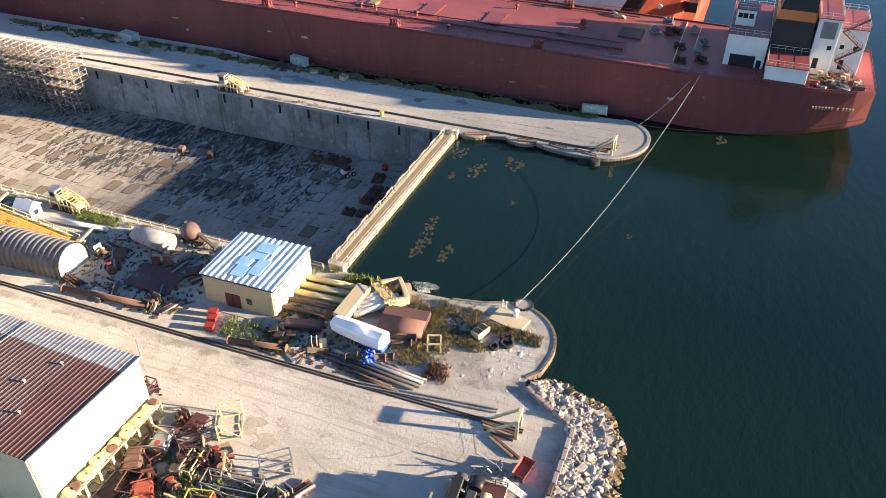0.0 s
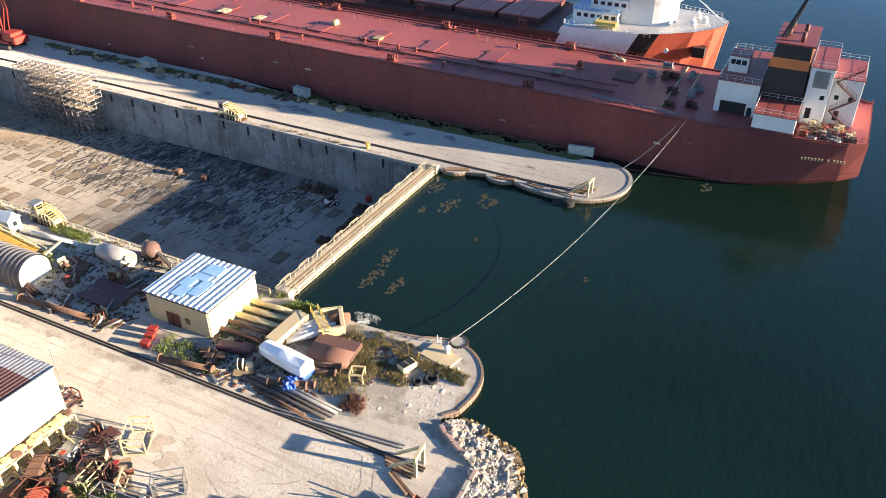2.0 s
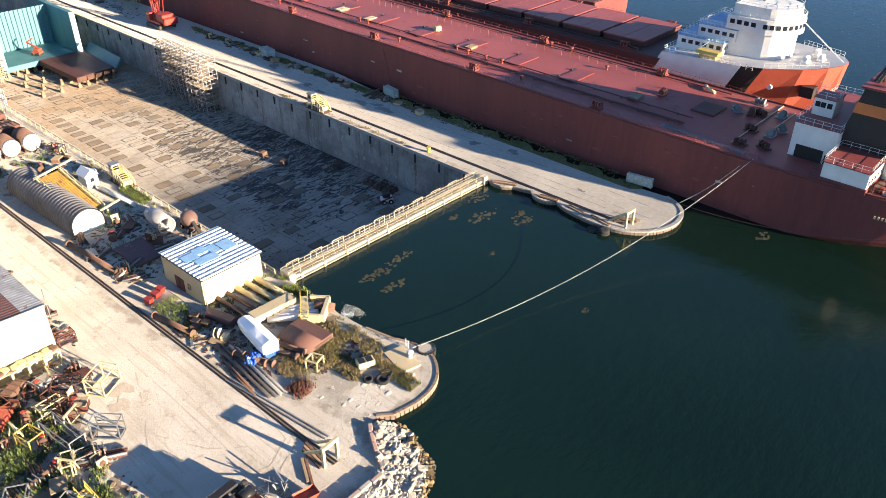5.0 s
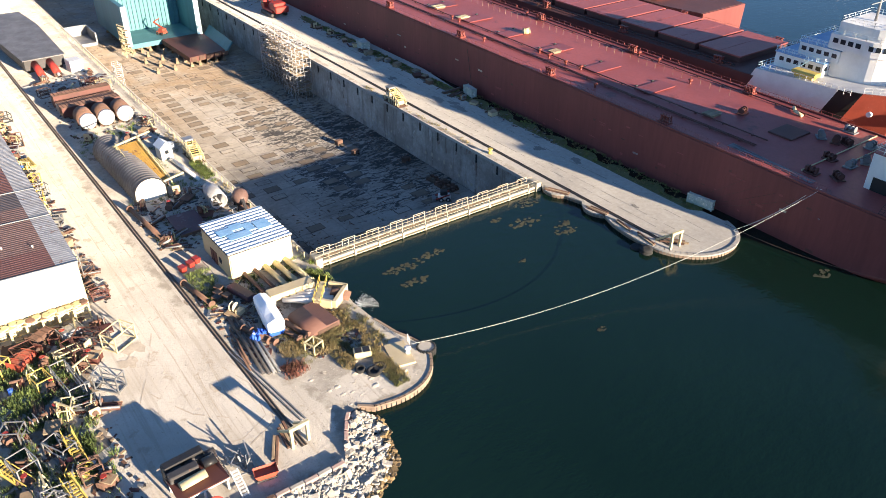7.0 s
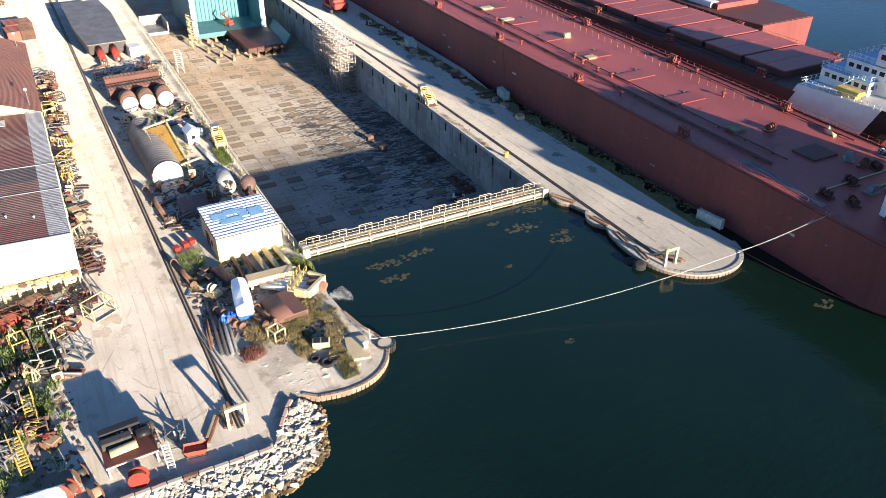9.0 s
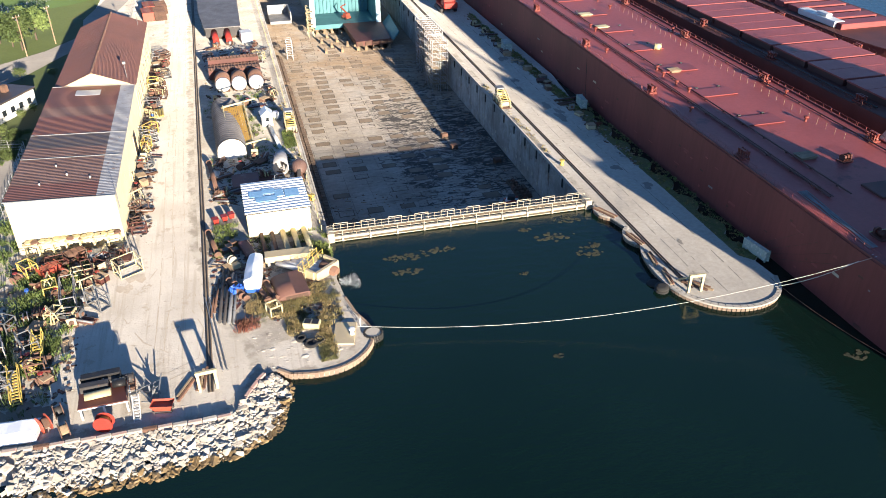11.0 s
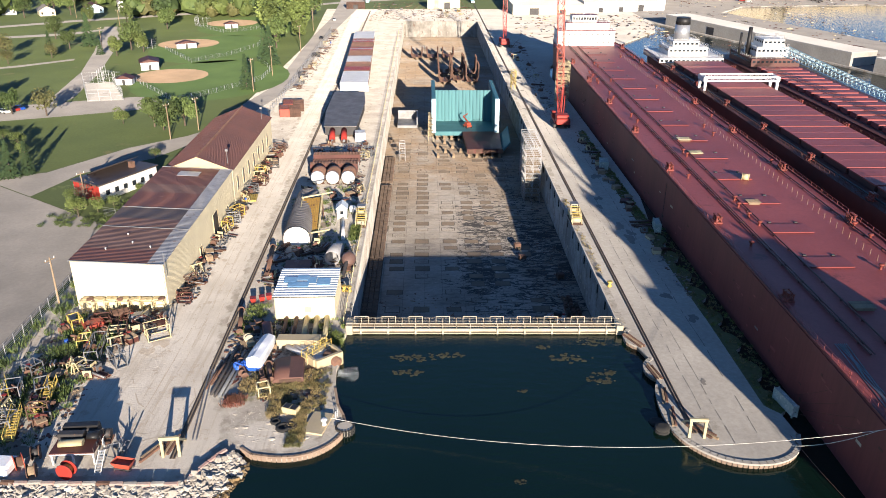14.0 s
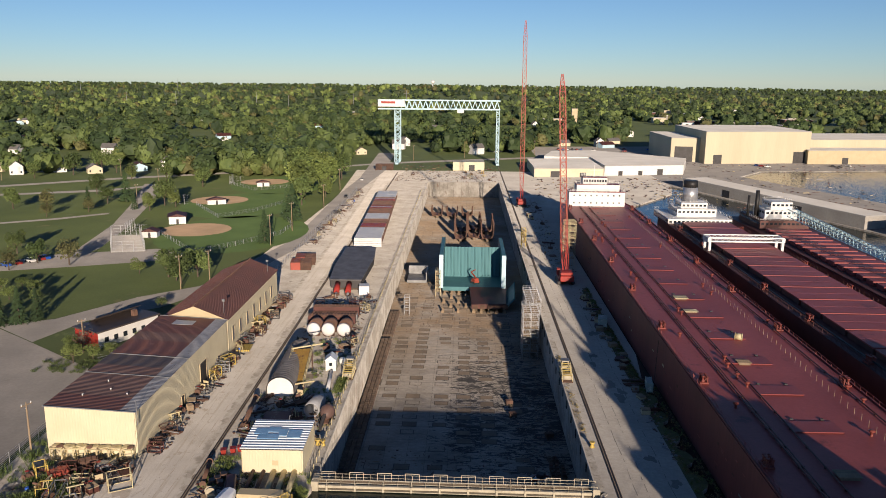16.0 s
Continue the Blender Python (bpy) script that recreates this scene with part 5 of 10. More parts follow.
for x, y, n, m, a in ((7.2, 8.2, 6, 2, 0), (3.0, 9.5, 2, 2, 5), (14.5, 12, 3, 1, 8), (17.5, 21, 3, 2, 0), (17.6, 26.5, 2, 1, 10), (1.5, 5.4, 2, 1, 0), (16, 6.5, 4, 1, 4), (-14, 5.2, 5, 1, 0)):
    block_stack(x, y, n, m, a)
for x, y in ((11.6, 46.5), (11.2, 53.1), (18.5, 37)):
    t = thing("steel_cradle", "small rusty box cradle standing on the dock floor", "cradle", (x, y, FLOOR), 12)
    t.scale = (0.7, 0.7, 0.75)
    bm = B()
    box(bm, -1.1, -0.8, 0.5, 1.1, 0.8, 1.5, bevel=0.08)
    part("box", bm, "rust", t)
    for dx in (-0.9, 0.9):
        bm = B()
        box(bm, dx - 0.15, -0.8, 0, dx + 0.15, 0.8, 0.55)
        part("runner", bm, "timber", t)
loader = thing("skid_steer_loader", "small white and red skid-steer loader parked on the dock floor", "loader", (15.0, 18.4, FLOOR), 60)
bm = B()
box(bm, -0.8, -1.3, 0.4, 0.8, 1.1, 1.2, bevel=0.12)
part("body", bm, "white", loader)
bm = B()
box(bm, -0.6, -0.7, 1.2, 0.6, 0.7, 2.1, bevel=0.12)
part("cab", bm, "darksteel", loader)
for sx in (-1, 1):
    bm = B()
    bar(bm, (sx * 0.85, -1.1, 1.5), (sx * 0.85, 1.7, 0.6), 0.2)
    part("lift_arm", bm, "redpaint", loader)
    for y in (-0.75, 0.6):
        w = part("wheel", cyl(B(), (sx * 0.72, y, 0.45), (sx * 1.05, y, 0.45), 0.45, n=14), "rubber", loader)
        part("rim", cyl(B(), (sx * 1.04, y, 0.45), (sx * 1.08, y, 0.45), 0.22, n=10), "white", w)
bm = B()
box(bm, -0.95, 1.6, 0.1, 0.95, 2.3, 0.75, bevel=0.05)
part("bucket", bm, "steel", loader)
bm = lathe(B(), ((0.6, 0), (0.62, 0.1), (0.62, 1.0), (0.5, 1.15)), 14)
solid("red_tank", bm, "redpaint", "round red tank standing by the dock wall", "tank", (19.4, 12.6, FLOOR))

# ship section under construction
sec = thing("hull_section", "teal hull section under construction on keel blocks in the dock", "ship section")
bm = B()
ribbed(bm, (-6.2, 157, -7), (13.2, 157, -7), (13.2, 157, 4.6), (-6.2, 157, 4.6), 1.2, 0.35, 0.1)
part("bulkhead", bm, "teal", sec, "corrugated teal bulkhead")
for x0, x1 in ((-7.6, -6.3), (13.3, 14.6)):
    bm = B()
    box(bm, x0, 142, -6.5, x1, 172, 5.0, bevel=0.08)
    w = part("side_tank", bm, "teal", sec)
    for k in range(6):
        part("access_hole", cyl(B(), ((x0 + x1) / 2, 141.95, -4.5 + 1.7 * k), ((x0 + x1) / 2, 142.1, -4.5 + 1.7 * k), 0.4, n=12), "black", w)
    bm = B()
    box(bm, x0 - 0.05, 141.7, -6.4, x1 + 0.05, 142.0, 5.05)
    part("end_frame", bm, "lightblue", w)
bm = B()
box(bm, -6.5, 143, -7.6, 13.5, 172, -6.2, bevel=0.05)
part("bottom", bm, "teal", sec)
bm = B()
box(bm, -6.3, 160, -6, 13.3, 172, -1.0)
part("inner_hold", bm, "rust", sec)
bm = B()
poly(bm, [(3.2, 122), (14, 123), (15, 143), (2.6, 143)], -7.6, -6.2)
p2 = part("tank_top", bm, "brown", sec, "rusty brown double-bottom block")
for k in range(5):
    bm = B()
    box(bm, 3.6 + 2.3 * k, 121.9, -7.5, 5.2 + 2.3 * k, 122.3, -6.3)
    part("web", bm, "rust", p2)
bm = B()
lo_ = [(13.8, 123, -7.4), (15.0, 143, -7.4), (17.6, 143, -4.2), (16.4, 123, -4.2)]
vs = [bm.verts.new(v) for v in lo_] + [bm.verts.new((x + 0.3, y, z - 0.3)) for x, y, z in lo_]
for q in ((0, 1, 2, 3), (7, 6, 5, 4), (0, 4, 5, 1), (1, 5, 6, 2), (2, 6, 7, 3), (3, 7, 4, 0)):
    bm.faces.new([vs[i] for i in q])
part("bilge_plate", bm, "teal", sec)
lift = thing("boom_lift", "orange boom lift standing inside the hull section", "lift", (4.5, 148, -6.2), 30)
bm = B()
box(bm, -0.9, -1.4, 0.4, 0.9, 1.4, 1.1, bevel=0.1)
box(bm, -0.8, -1.2, 1.1, 0.8, 0.6, 1.9, bevel=0.1)
part("chassis", bm, "orange", lift)
bm = B()
bar(bm, (0, -1, 1.8), (0, 2.6, 3.4), 0.35)
bar(bm, (0, 2.6, 3.4), (0.4, 0.6, 4.6), 0.3)
part("boom", bm, "orange", lift)
for sx in (-1, 1):
    for y in (-0.9, 0.9):
        part("wheel", cyl(B(), (sx * 0.8, y, 0.42), (sx * 1.1, y, 0.42), 0.42, n=12), "rubber", lift)
# pillars that carry the section
cone = B()
box(cone, -0.45, -0.45, 0, 0.45, 0.45, 0.7, bevel=0.05)
box(cone, -0.3, -0.3, 0.7, 0.3, 0.3, 1.6, bevel=0.04)
cone = mesh("pillar", cone, "wood")
for i in range(9):
    for j in range(10):
        if i < 4 and j < 4 and (i + j) % 2:
            continue
        o = solid("keel_block", cone, None, "weathered keel block carrying the hull section", "keel block", (-5.8 + 2.4 * i, 123 + 5.2 * j, FLOOR), group="keel blocks under the section")
# smaller teal unit, bow frames further in
bm = B()
box(bm, -19.5, 156, -7.6, -12.5, 166, -6.6, bevel=0.06)
box(bm, -19.5, 165.5, -6.6, -12.5, 166, -3.6)
box(bm, -12.8, 156, -6.6, -12.4, 166, -3.8)
unit = solid("hull_unit", bm, "steel", "grey-blue hull unit on the dock floor", "hull unit", (0, 0, -0.9))
for i, (x, y) in enumerate(((-1, 232), (5, 236), (11, 233), (-1, 250), (5, 255), (11, 250), (-14, 293), (-6, 293), (2, 293))):
    fr = thing("bow_frame", "rusty curved ship frames standing on keel blocks", "ship frame", (x, y, FLOOR), group="bow frames")
    hgt = 10 if i < 6 else 5.5
    for s in (-1, 1):
        for k in range(4):
            bm = B()
            pts = [Vector((s * px, k * 2.6, 1.3 + hgt * pz)) for px, pz in ((0.3, 0), (2.0, 0.04), (2.6, 0.18), (2.8, 0.75))]
            for a, b in zip(pts, pts[1:]):
                bar(bm, a, b, 0.6)
            part("rib", bm, "rust", fr)
    for k in range(4):
        bm = B()
        box(bm, -0.6, k * 2.6 - 0.5, 0, 0.6, k * 2.6 + 0.5, 1.3, bevel=0.05)
        part("block", bm, "wood", fr)
    bm = B()
    box(bm, -2.6, -0.2, 1.2, 2.6, 8.6, 1.5)
    part("plate", bm, "brown", fr)


def scaffold(name, x, y, z, nx, ny, nz, s=2.0, h=2.0, mt="zinc", label="galvanised tube scaffolding against the dock wall"):
    t = thing(name, label, "scaffold", (x, y, z))
    for i in range(nx + 1):
        for j in range(ny + 1):
            part("standard", cyl(B(), (i * s, j * s, 0), (i * s, j * s, nz * h + 1.0), 0.06, n=4), mt, t)
    for k in range(1, nz + 1):
        for j in range(ny + 1):
            bm = B()
            for dz in (0, 1.0):
                cyl(bm, (0, j * s, k * h + dz), (nx * s, j * s, k * h + dz), 0.05, n=4)
            part("ledger", bm, mt, t)
        for i in range(nx + 1):
            bm = B()
            for dz in (0, 1.0):
                cyl(bm, (i * s, 0, k * h + dz), (i * s, ny * s, k * h + dz), 0.05, n=4)
            part("transom", bm, mt, t)
        bm = B()
        for p in range(nx * 2):
            box(bm, p * s / 2 + 0.04, 0.1, k * h - 0.08, p * s / 2 + s / 2 - 0.08, ny * s - 0.1, k * h - 0.03)
        part("planking", bm, "wood", t)
        for j in range(ny):
            a = (0, j * s, (k - 1) * h) if (j + k) % 2 else (0, (j + 1) * s, (k - 1) * h)
            b = (0, (j + 1) * s, k * h) if (j + k) % 2 else (0, j * s, k * h)
            part("brace", cyl(B(), a, b, 0.045, n=4), mt, t)
    return t


scaffold("scaffold_tower", 16.2, 82, FLOOR, 2, 4, 6, 2.0, 2.1)
scaffold("scaffold_tower", 17.6, 92, FLOOR, 2, 7, 6, 2.0, 2.1)
scaffold("scaffold_stairs", -17.6, 119, FLOOR, 1, 2, 3, 1.6, 1.6, label="pale scaffold stair tower on the dock floor")
scaffold("scaffold_tower", -8.8, 140, FLOOR, 1, 3, 4, 1.6, 2.0, "paleyellow", "yellow scaffold beside the hull section")
scaffold("scaffold_tower", 22.4, 178, 0, 1, 3, 3, 1.6, 2.0, "yellow", "yellow scaffold by the dock edge")
scaffold("access_tower", 34.6, 150, 0, 2, 2, 6, 2.0, 2.4, "paleyellow", "tall yellow access tower beside the ship")

# ---- warehouses beside the gravel road ----
ware = thing("warehouse", "long cream metal-sided warehouse with a brown ribbed roof", "warehouse")
X0, X1, Y0, Y1 = -68.0, -53.2, 7.3, 57.0
def siding(parent, a, b, h0, h1, mt, name="wall", z0=0.0, pitch=0.45):
    """A ribbed metal wall standing on the line a-b."""
    a, b = Vector((*a, z0)), Vector((*b, z0))
    bm = ribbed(B(), a, b, b + Vector((0, 0, h1)), a + Vector((0, 0, h0)), pitch, 0.022, 0.15)
    return part(name, bm, mt, parent)


siding(ware, (X0, Y0), (X1, Y0), 9.0, 8.2, "cream")
ew = siding(ware, (X1, Y0), (X1, Y1), 8.2, 8.2, "cream")
siding(ware, (X1, Y1), (X0, Y1), 8.2, 9.0, "cream")
siding(ware, (X0, Y1), (X0, Y0), 9.0, 9.0, "cream")
XS = -55.6
zs = 8.2 + 0.8 * (X1 - XS) / (X1 - X0)
for y0, y1, mt in ((7.0, 12.6, "rustroof"), (12.6, 22.2, "wornroof"), (22.2, 26.6, "wornroof"), (26.6, 32.2, "darkroof"), (32.2, 41, "rustroof"), (41, 46, "wornroof"), (46, 50, "rustroof"), (50, 57.3, "rustroof")):
    bm = ribbed(B(), (X0 - 0.3, y1, 9.02), (X0 - 0.3, y0, 9.02), (XS, y0, zs + 0.02), (XS, y1, zs + 0.02), 0.55, 0.04)
    r = part("roof", bm, mt, ware)
    if y1 > 50:
        bm = ribbed(B(), (-63.5, 54.5, 8.93), (-63.5, 51.5, 8.93), (-59.0, 51.5, 8.7), (-59.0, 54.5, 8.7), 0.55, 0.05)
        part("skylight", bm, "zinc", r)
for y0, y1 in ((7.0, 22.2), (22.2, 32.2), (32.2, 57.3)):
    bm = ribbed(B(), (XS, y1, zs + 0.03), (XS, y0, zs + 0.03), (X1 + 0.3, y0, 8.2), (X1 + 0.3, y1, 8.2), 0.55, 0.03)
    part("roof_edge", bm, "edgetin", ware, "weathered galvanised roof edge")
for y in (6.95, 22.2, 32.2, 57.3):
    part("flashing", bar(B(), (X0 - 0.3, y, 9.1), (X1 + 0.3, y, 8.3), 0.16), "steel", ware)
for y, w, h in ((40, 3.6, 4.6), (28, 1.2, 2.2), (50, 1.2, 2.2)):
    bm = B()
    box(bm, X1 + 0.1, y - w / 2, 0.05, X1 + 0.26, y + w / 2, h)
    d = part("door", bm, "darksteel", ware)
    bm = B()
    for a, b in ((y - w / 2 - 0.15, y - w / 2), (y + w / 2, y + w / 2 + 0.15)):
        box(bm, X1 + 0.1, a, 0, X1 + 0.32, b, h + 0.15)
    part("frame", bm, "tan", d)
for x, y in ((-64, 12), (-60.5, 15), (-57, 13.5), (-62.5, 18.5)):
    bm = lathe(B(), ((0.1, 0), (0.1, 0.3), (0.17, 0.33), (0.14, 0.45)), 8, Matrix.Translation((x, y, 8.2 + 0.8 * (X1 - x) / (X1 - X0))))
    part("roof_vent", bm, "white", ware)
bm = cyl(B(), (X1 + 0.5, Y0 - 0.2, 6), (X1 + 0.5, Y0 - 0.2, 10.4), 0.06, n=6)
part("conduit", bm, "steel", ware)

ware2 = thing("warehouse", "gabled cream warehouse with a rust-brown metal roof", "warehouse")
Y2, Y3, RX = 57.6, 104.5, -60.6
siding(ware2, (X1, Y2), (X1, Y3), 8.3, 8.3, "cream")
siding(ware2, (X0, Y3), (X0, Y2), 8.3, 8.3, "cream")
for y, s in ((Y2, 1), (Y3, -1)):
    bm = B()
    poly(bm, [(X0, 0), (X1, 0), (X1, 8.3), (RX, 11.2), (X0, 8.3)], 0, 0.2)
    for v in bm.verts:
        v.co = Vector((v.co.x, y + v.co.z * s, v.co.y))
    part("gable_wall", bm, "tan", ware2, "weathered tan gable boards")
bm = ribbed(B(), (X1 + 0.5, Y2 - 0.4, 8.15), (X1 + 0.5, Y3 + 0.4, 8.15), (RX, Y3 + 0.4, 11.3), (RX, Y2 - 0.4, 11.3), 0.6, 0.06)
part("roof", bm, "rustroof", ware2)
bm = ribbed(B(), (X0 - 0.5, Y3 + 0.4, 8.15), (X0 - 0.5, Y2 - 0.4, 8.15), (RX, Y2 - 0.4, 11.3), (RX, Y3 + 0.4, 11.3), 0.6, 0.06)
part("roof", bm, "rustroof", ware2)
bm = bar(B(), (RX, Y2 - 0.4, 11.42), (RX, Y3 + 0.4, 11.42), 0.3)
part("ridge_cap", bm, "rust", ware2)
for k in range(7):
    bm = B()
    box(bm, X1 + 0.12, 60.5 + 6 * k, 2.2, X1 + 0.26, 62.3 + 6 * k, 5.4)
    w = part("window", bm, "steel", ware2, "boarded grey window")
    bm = B()
    for dy in (0, 1.8):
        box(bm, X1 + 0.2, 60.42 + 6 * k + dy, 2.1, X1 + 0.32, 60.56 + 6 * k + dy, 5.5)
    part("frame", bm, "tan", w)
for y in (60, 100):
    bm = cyl(B(), (-54.5, y, 8), (-54.5, y, 12.0), 0.07, n=6)
    box(bm, -54.8, y - 0.2, 11.8, -54.2, y + 0.2, 12.3)
    part("floodlight", bm, "steel", ware2)

# small white office behind
off = thing("office_building", "low white office with dark roof and red end wall", "building", (-84, 59.2, 0), 61.9)
bm = B()
box(bm, 0, 0, 0, 17.2, 8.5, 3.8)
part("wall", bm, "white", off)
bm = B()
box(bm, -0.4, -0.4, 3.8, 17.6, 8.9, 4.15, bevel=0.05)
part("roof", bm, "darkroof", off)
bm = B()
box(bm, -0.06, 0.1, 0.05, 0.0, 8.4, 3.75)
part("end_panel", bm, "redpaint", off, "red painted end wall")
for k in range(6):
    bm = B()
    box(bm, 1.6 + 2.6 * k, -0.05, 1.1, 2.7 + 2.6 * k, 0.05, 2.3)
    w = part("window", bm, "glass", off)
    bm = B()
    box(bm, 1.5 + 2.6 * k, -0.12, 0.98, 2.8 + 2.6 * k, -0.0, 1.1)
    part("sill", bm, "white", w)
bm = B()
box(bm, 12.5, 3, 4.15, 13.6, 4.1, 5.6)
part("chimney", bm, "rust", off)
bm = ribbed(B(), (4, 8.6, 4.2), (16, 8.6, 4.2), (16, 4.4, 6.0), (4, 4.4, 6.0), 0.6, 0.03)
part("roof", bm, "darkroof", off)

# pump house with the patched white roof
shed = thing("pump_house", "tan metal-sided pump house with a white ribbed roof patched in blue", "shed", (-29.6, 8.1, 0), 0.8)
SX, SY = 4.75, 5.1
siding(shed, (-SX, -SY), (SX, -SY), 4.3, 4.3, "cream")
siding(shed, (SX, -SY), (SX, SY), 4.3, 4.3, "cream")
siding(shed, (SX, SY), (-SX, SY), 4.3, 4.3, "cream")
wwall = siding(shed, (-SX, SY), (-SX, -SY), 4.3, 4.3, "tan")
bm = ribbed(B(), (-SX - 0.3, SY + 0.3, 4.42), (-SX - 0.3, -SY - 0.3, 4.42), (SX + 0.3, -SY - 0.3, 4.42), (SX + 0.3, SY + 0.3, 4.42), 0.85, 0.1)
part("roof", bm, "roofwhite", shed)
bm = B()
for a, b in (((-SX - 0.3, -SY - 0.3), (SX + 0.3, -SY - 0.3)), ((-SX - 0.3, SY + 0.3), (-SX - 0.3, -SY - 0.3))):
    bar(bm, (*a, 4.38), (*b, 4.38), 0.16)
part("gutter", bm, "darksteel", shed)
for x, y, w, l in ((-2.9, 0.6, 2.2, 1.9), (-0.9, 1.2, 2.0, 1.7), (-1.4, -1.4, 3.4, 1.7), (0.7, 0.2, 1.4, 2.4), (2.7, -0.2, 2.2, 2.6)):
    bm = B()
    box(bm, x - w / 2, y - l / 2, 4.6, x + w / 2, y + l / 2, 4.66 + R.uniform(0, 0.03))
    part("roof_patch", bm, "blue", shed, "blue patched sheet")
bm = B()
box(bm, -SX - 0.24, -0.2, 0.05, -SX - 0.14, 2.0, 2.2)
d = part("door", bm, "brown", shed, "rusty brown double door")
bm = B()
box(bm, -SX - 0.3, 0.86, 0.05, -SX - 0.2, 0.94, 2.2)
part("door_bar", bm, "black", d)
bm = B()
box(bm, -SX - 0.24, -1.9, 1.2, -SX - 0.14, -1.2, 2.1)
part("window", bm, "glass", shed)
bm = B()
box(bm, 0.0, -SY - 0.22, 1.6, 1.0, -SY - 0.12, 2.4)
part("louvre", bm, "tan", shed)
bm = B()
box(bm, -SX - 1.6, -SY - 0.6, 0, SX + 0.3, SY + 0.8, 0.09)
part("slab", bm, "concrete", shed)
bm = cyl(B(), (0.6, SY + 0.4, 0), (0.6, SY + 0.4, 5.2), 0.05, n=6)
bar(bm, (0.6, SY + 0.4, 5.2), (1.2, SY + 0.2, 5.5), 0.05)
part("lamp_post", bm, "steel", shed)

# corrugated arched hut
hut = thing("arched_hut", "half-round corrugated grey steel hut with a white end wall", "hut", (-35.6, 33.9, 0), 1.5)
bm = B()
rings = []
N = 14
for k in range(97):
    y = 22.8 * k / 96
    r = 2.72 + (0.09 if k % 4 < 2 else -0.05)
    ring = [(-r, 0.0)] + [(-r * math.cos(math.pi * i / N), 1.5 + r * 0.92 * math.sin(math.pi * i / N)) for i in range(N + 1)] + [(r, 0.0)]
    rings.append([bm.verts.new((x, y, z)) for x, z in ring])
for a, b in zip(rings, rings[1:]):
    for i in range(len(a) - 1):
        bm.faces.new((a[i], a[i + 1], b[i + 1], b[i]))
part("shell", bm, "oldtin", hut)
for y in (0.1, 22.7):
    bm = B()
    pr = [(-2.6, 0.0)] + [(-2.6 * math.cos(math.pi * i / N), 1.5 + 2.6 * 0.92 * math.sin(math.pi * i / N)) for i in range(N + 1)] + [(2.6, 0.0)]
    poly(bm, pr[::-1], 0, 0.12)
    for v in bm.verts:
        v.co = Vector((v.co.x, y + v.co.z, v.co.y))
    part("end_wall", bm, "white", hut)


def winch_tower(x, y, rz):
    t = thing("winch_tower", "weathered cream winch cab with yellow guard frames at the dock edge", "winch tower", (x, y, 0), rz, group="winch towers")
    bm = B()
    box(bm, -0.75, -0.2, 1.3, 0.75, 1.2, 3.2, bevel=0.08)
    cab_ = part("cab", bm, "offwhite", t)
    bm = B()
    box(bm, -0.9, -0.35, 3.2, 0.9, 1.35, 3.32, bevel=0.03)
    part("roof", bm, "steel", t)
    for x0, y0, x1, y1 in ((-0.5, -0.24, 0.5, -0.18), (-0.79, 0.1, -0.73, 0.9)):
        part("window", box(B(), x0, y0, 2.2, x1, y1, 2.95), "glass", cab_)
    for sx in (-1.0, 1.0):
        bm = B()
        for yy in (-0.4, 1.2):
            bar(bm, (sx, yy, 0), (sx, yy, 1.5), 0.16)
        bar(bm, (sx, 1.3, 1.3), (sx, -4.4, 1.0), 0.16)
        for k, (ya, za, yb, zb) in enumerate(((-0.4, 3.0, -2.4, 2.4), (-2.4, 2.4, -3.8, 1.6), (-3.8, 1.6, -4.4, 0.6), (-4.4, 0.6, -4.2, 0.0))):
            bar(bm, (sx, ya, za), (sx, yb, zb), 0.14)
        for k in range(5):
            bar(bm, (sx, -0.8 - 0.75 * k, 0.1), (sx, -0.8 - 0.75 * k, 2.75 - 0.3 * k), 0.1)
        part("guard_frame", bm, "paleyellow", t)
    for k in range(8):
        part("guard_bar", bar(B(), (-1, -0.7 - 0.5 * k, 2.85 - 0.2 * k), (1, -0.7 - 0.5 * k, 2.85 - 0.2 * k), 0.09), "yellow", t)
    for yy, r in ((-1.6, 0.8), (-3.2, 0.7)):
        part("drum", cyl(B(), (-0.8, yy, r + 0.1), (0.8, yy, r + 0.1), r, n=16), "darksteel" if r > 0.75 else "offwhite", t)
    part("base", box(B(), -1.2, -4.6, 0, 1.2, 1.5, 0.14), "rust", t)


winch_tower(-23.6, 47.5, 0)
winch_tower(22.7, 48.5, 0)

# booth with white pipe, cone and vessels
booth = thing("booth", "small white booth with a gabled roof", "booth", (-28.0, 49.4, 0), 3)
bm = B()
box(bm, -1.1, -1.4, 0, 1.1, 1.4, 2.5)
part("wall", bm, "white", booth)
bm = B()
poly(bm, [(-1.35, 2.4), (1.35, 2.4), (0, 3.5)], -1.6, 1.6, bottom=True)
for v in bm.verts:
    v.co = Vector((v.co.x, v.co.z, v.co.y))
part("roof", bm, "roofwhite", booth)
bm = B()
box(bm, -0.35, -1.46, 1.2, 0.35, -1.38, 1.9)
part("window", bm, "glass", booth)
bm = lathe(B(), ((0.7, 0), (0.75, 0.1), (0.75, 1.3), (0.5, 1.6)), 12)
solid("white_tank", bm, "white", "small white upright tank beside the booth", "tank", (-26.0, 52.0, 0))
bm = cyl(B(), (-27.6, 47.0, 0.4), (-26.6, 36.2, 0.4), 0.38, n=10)
solid("white_pipe", bm, "white", "long white pipe lying on the ground", "pipe")
con = thing("steel_cylinder", "grey tapered steel cylinder with an open mouth lying on its side", "cylinder", (-27.5, 24.2, 1.5), -6)
bm = B()
rg = []
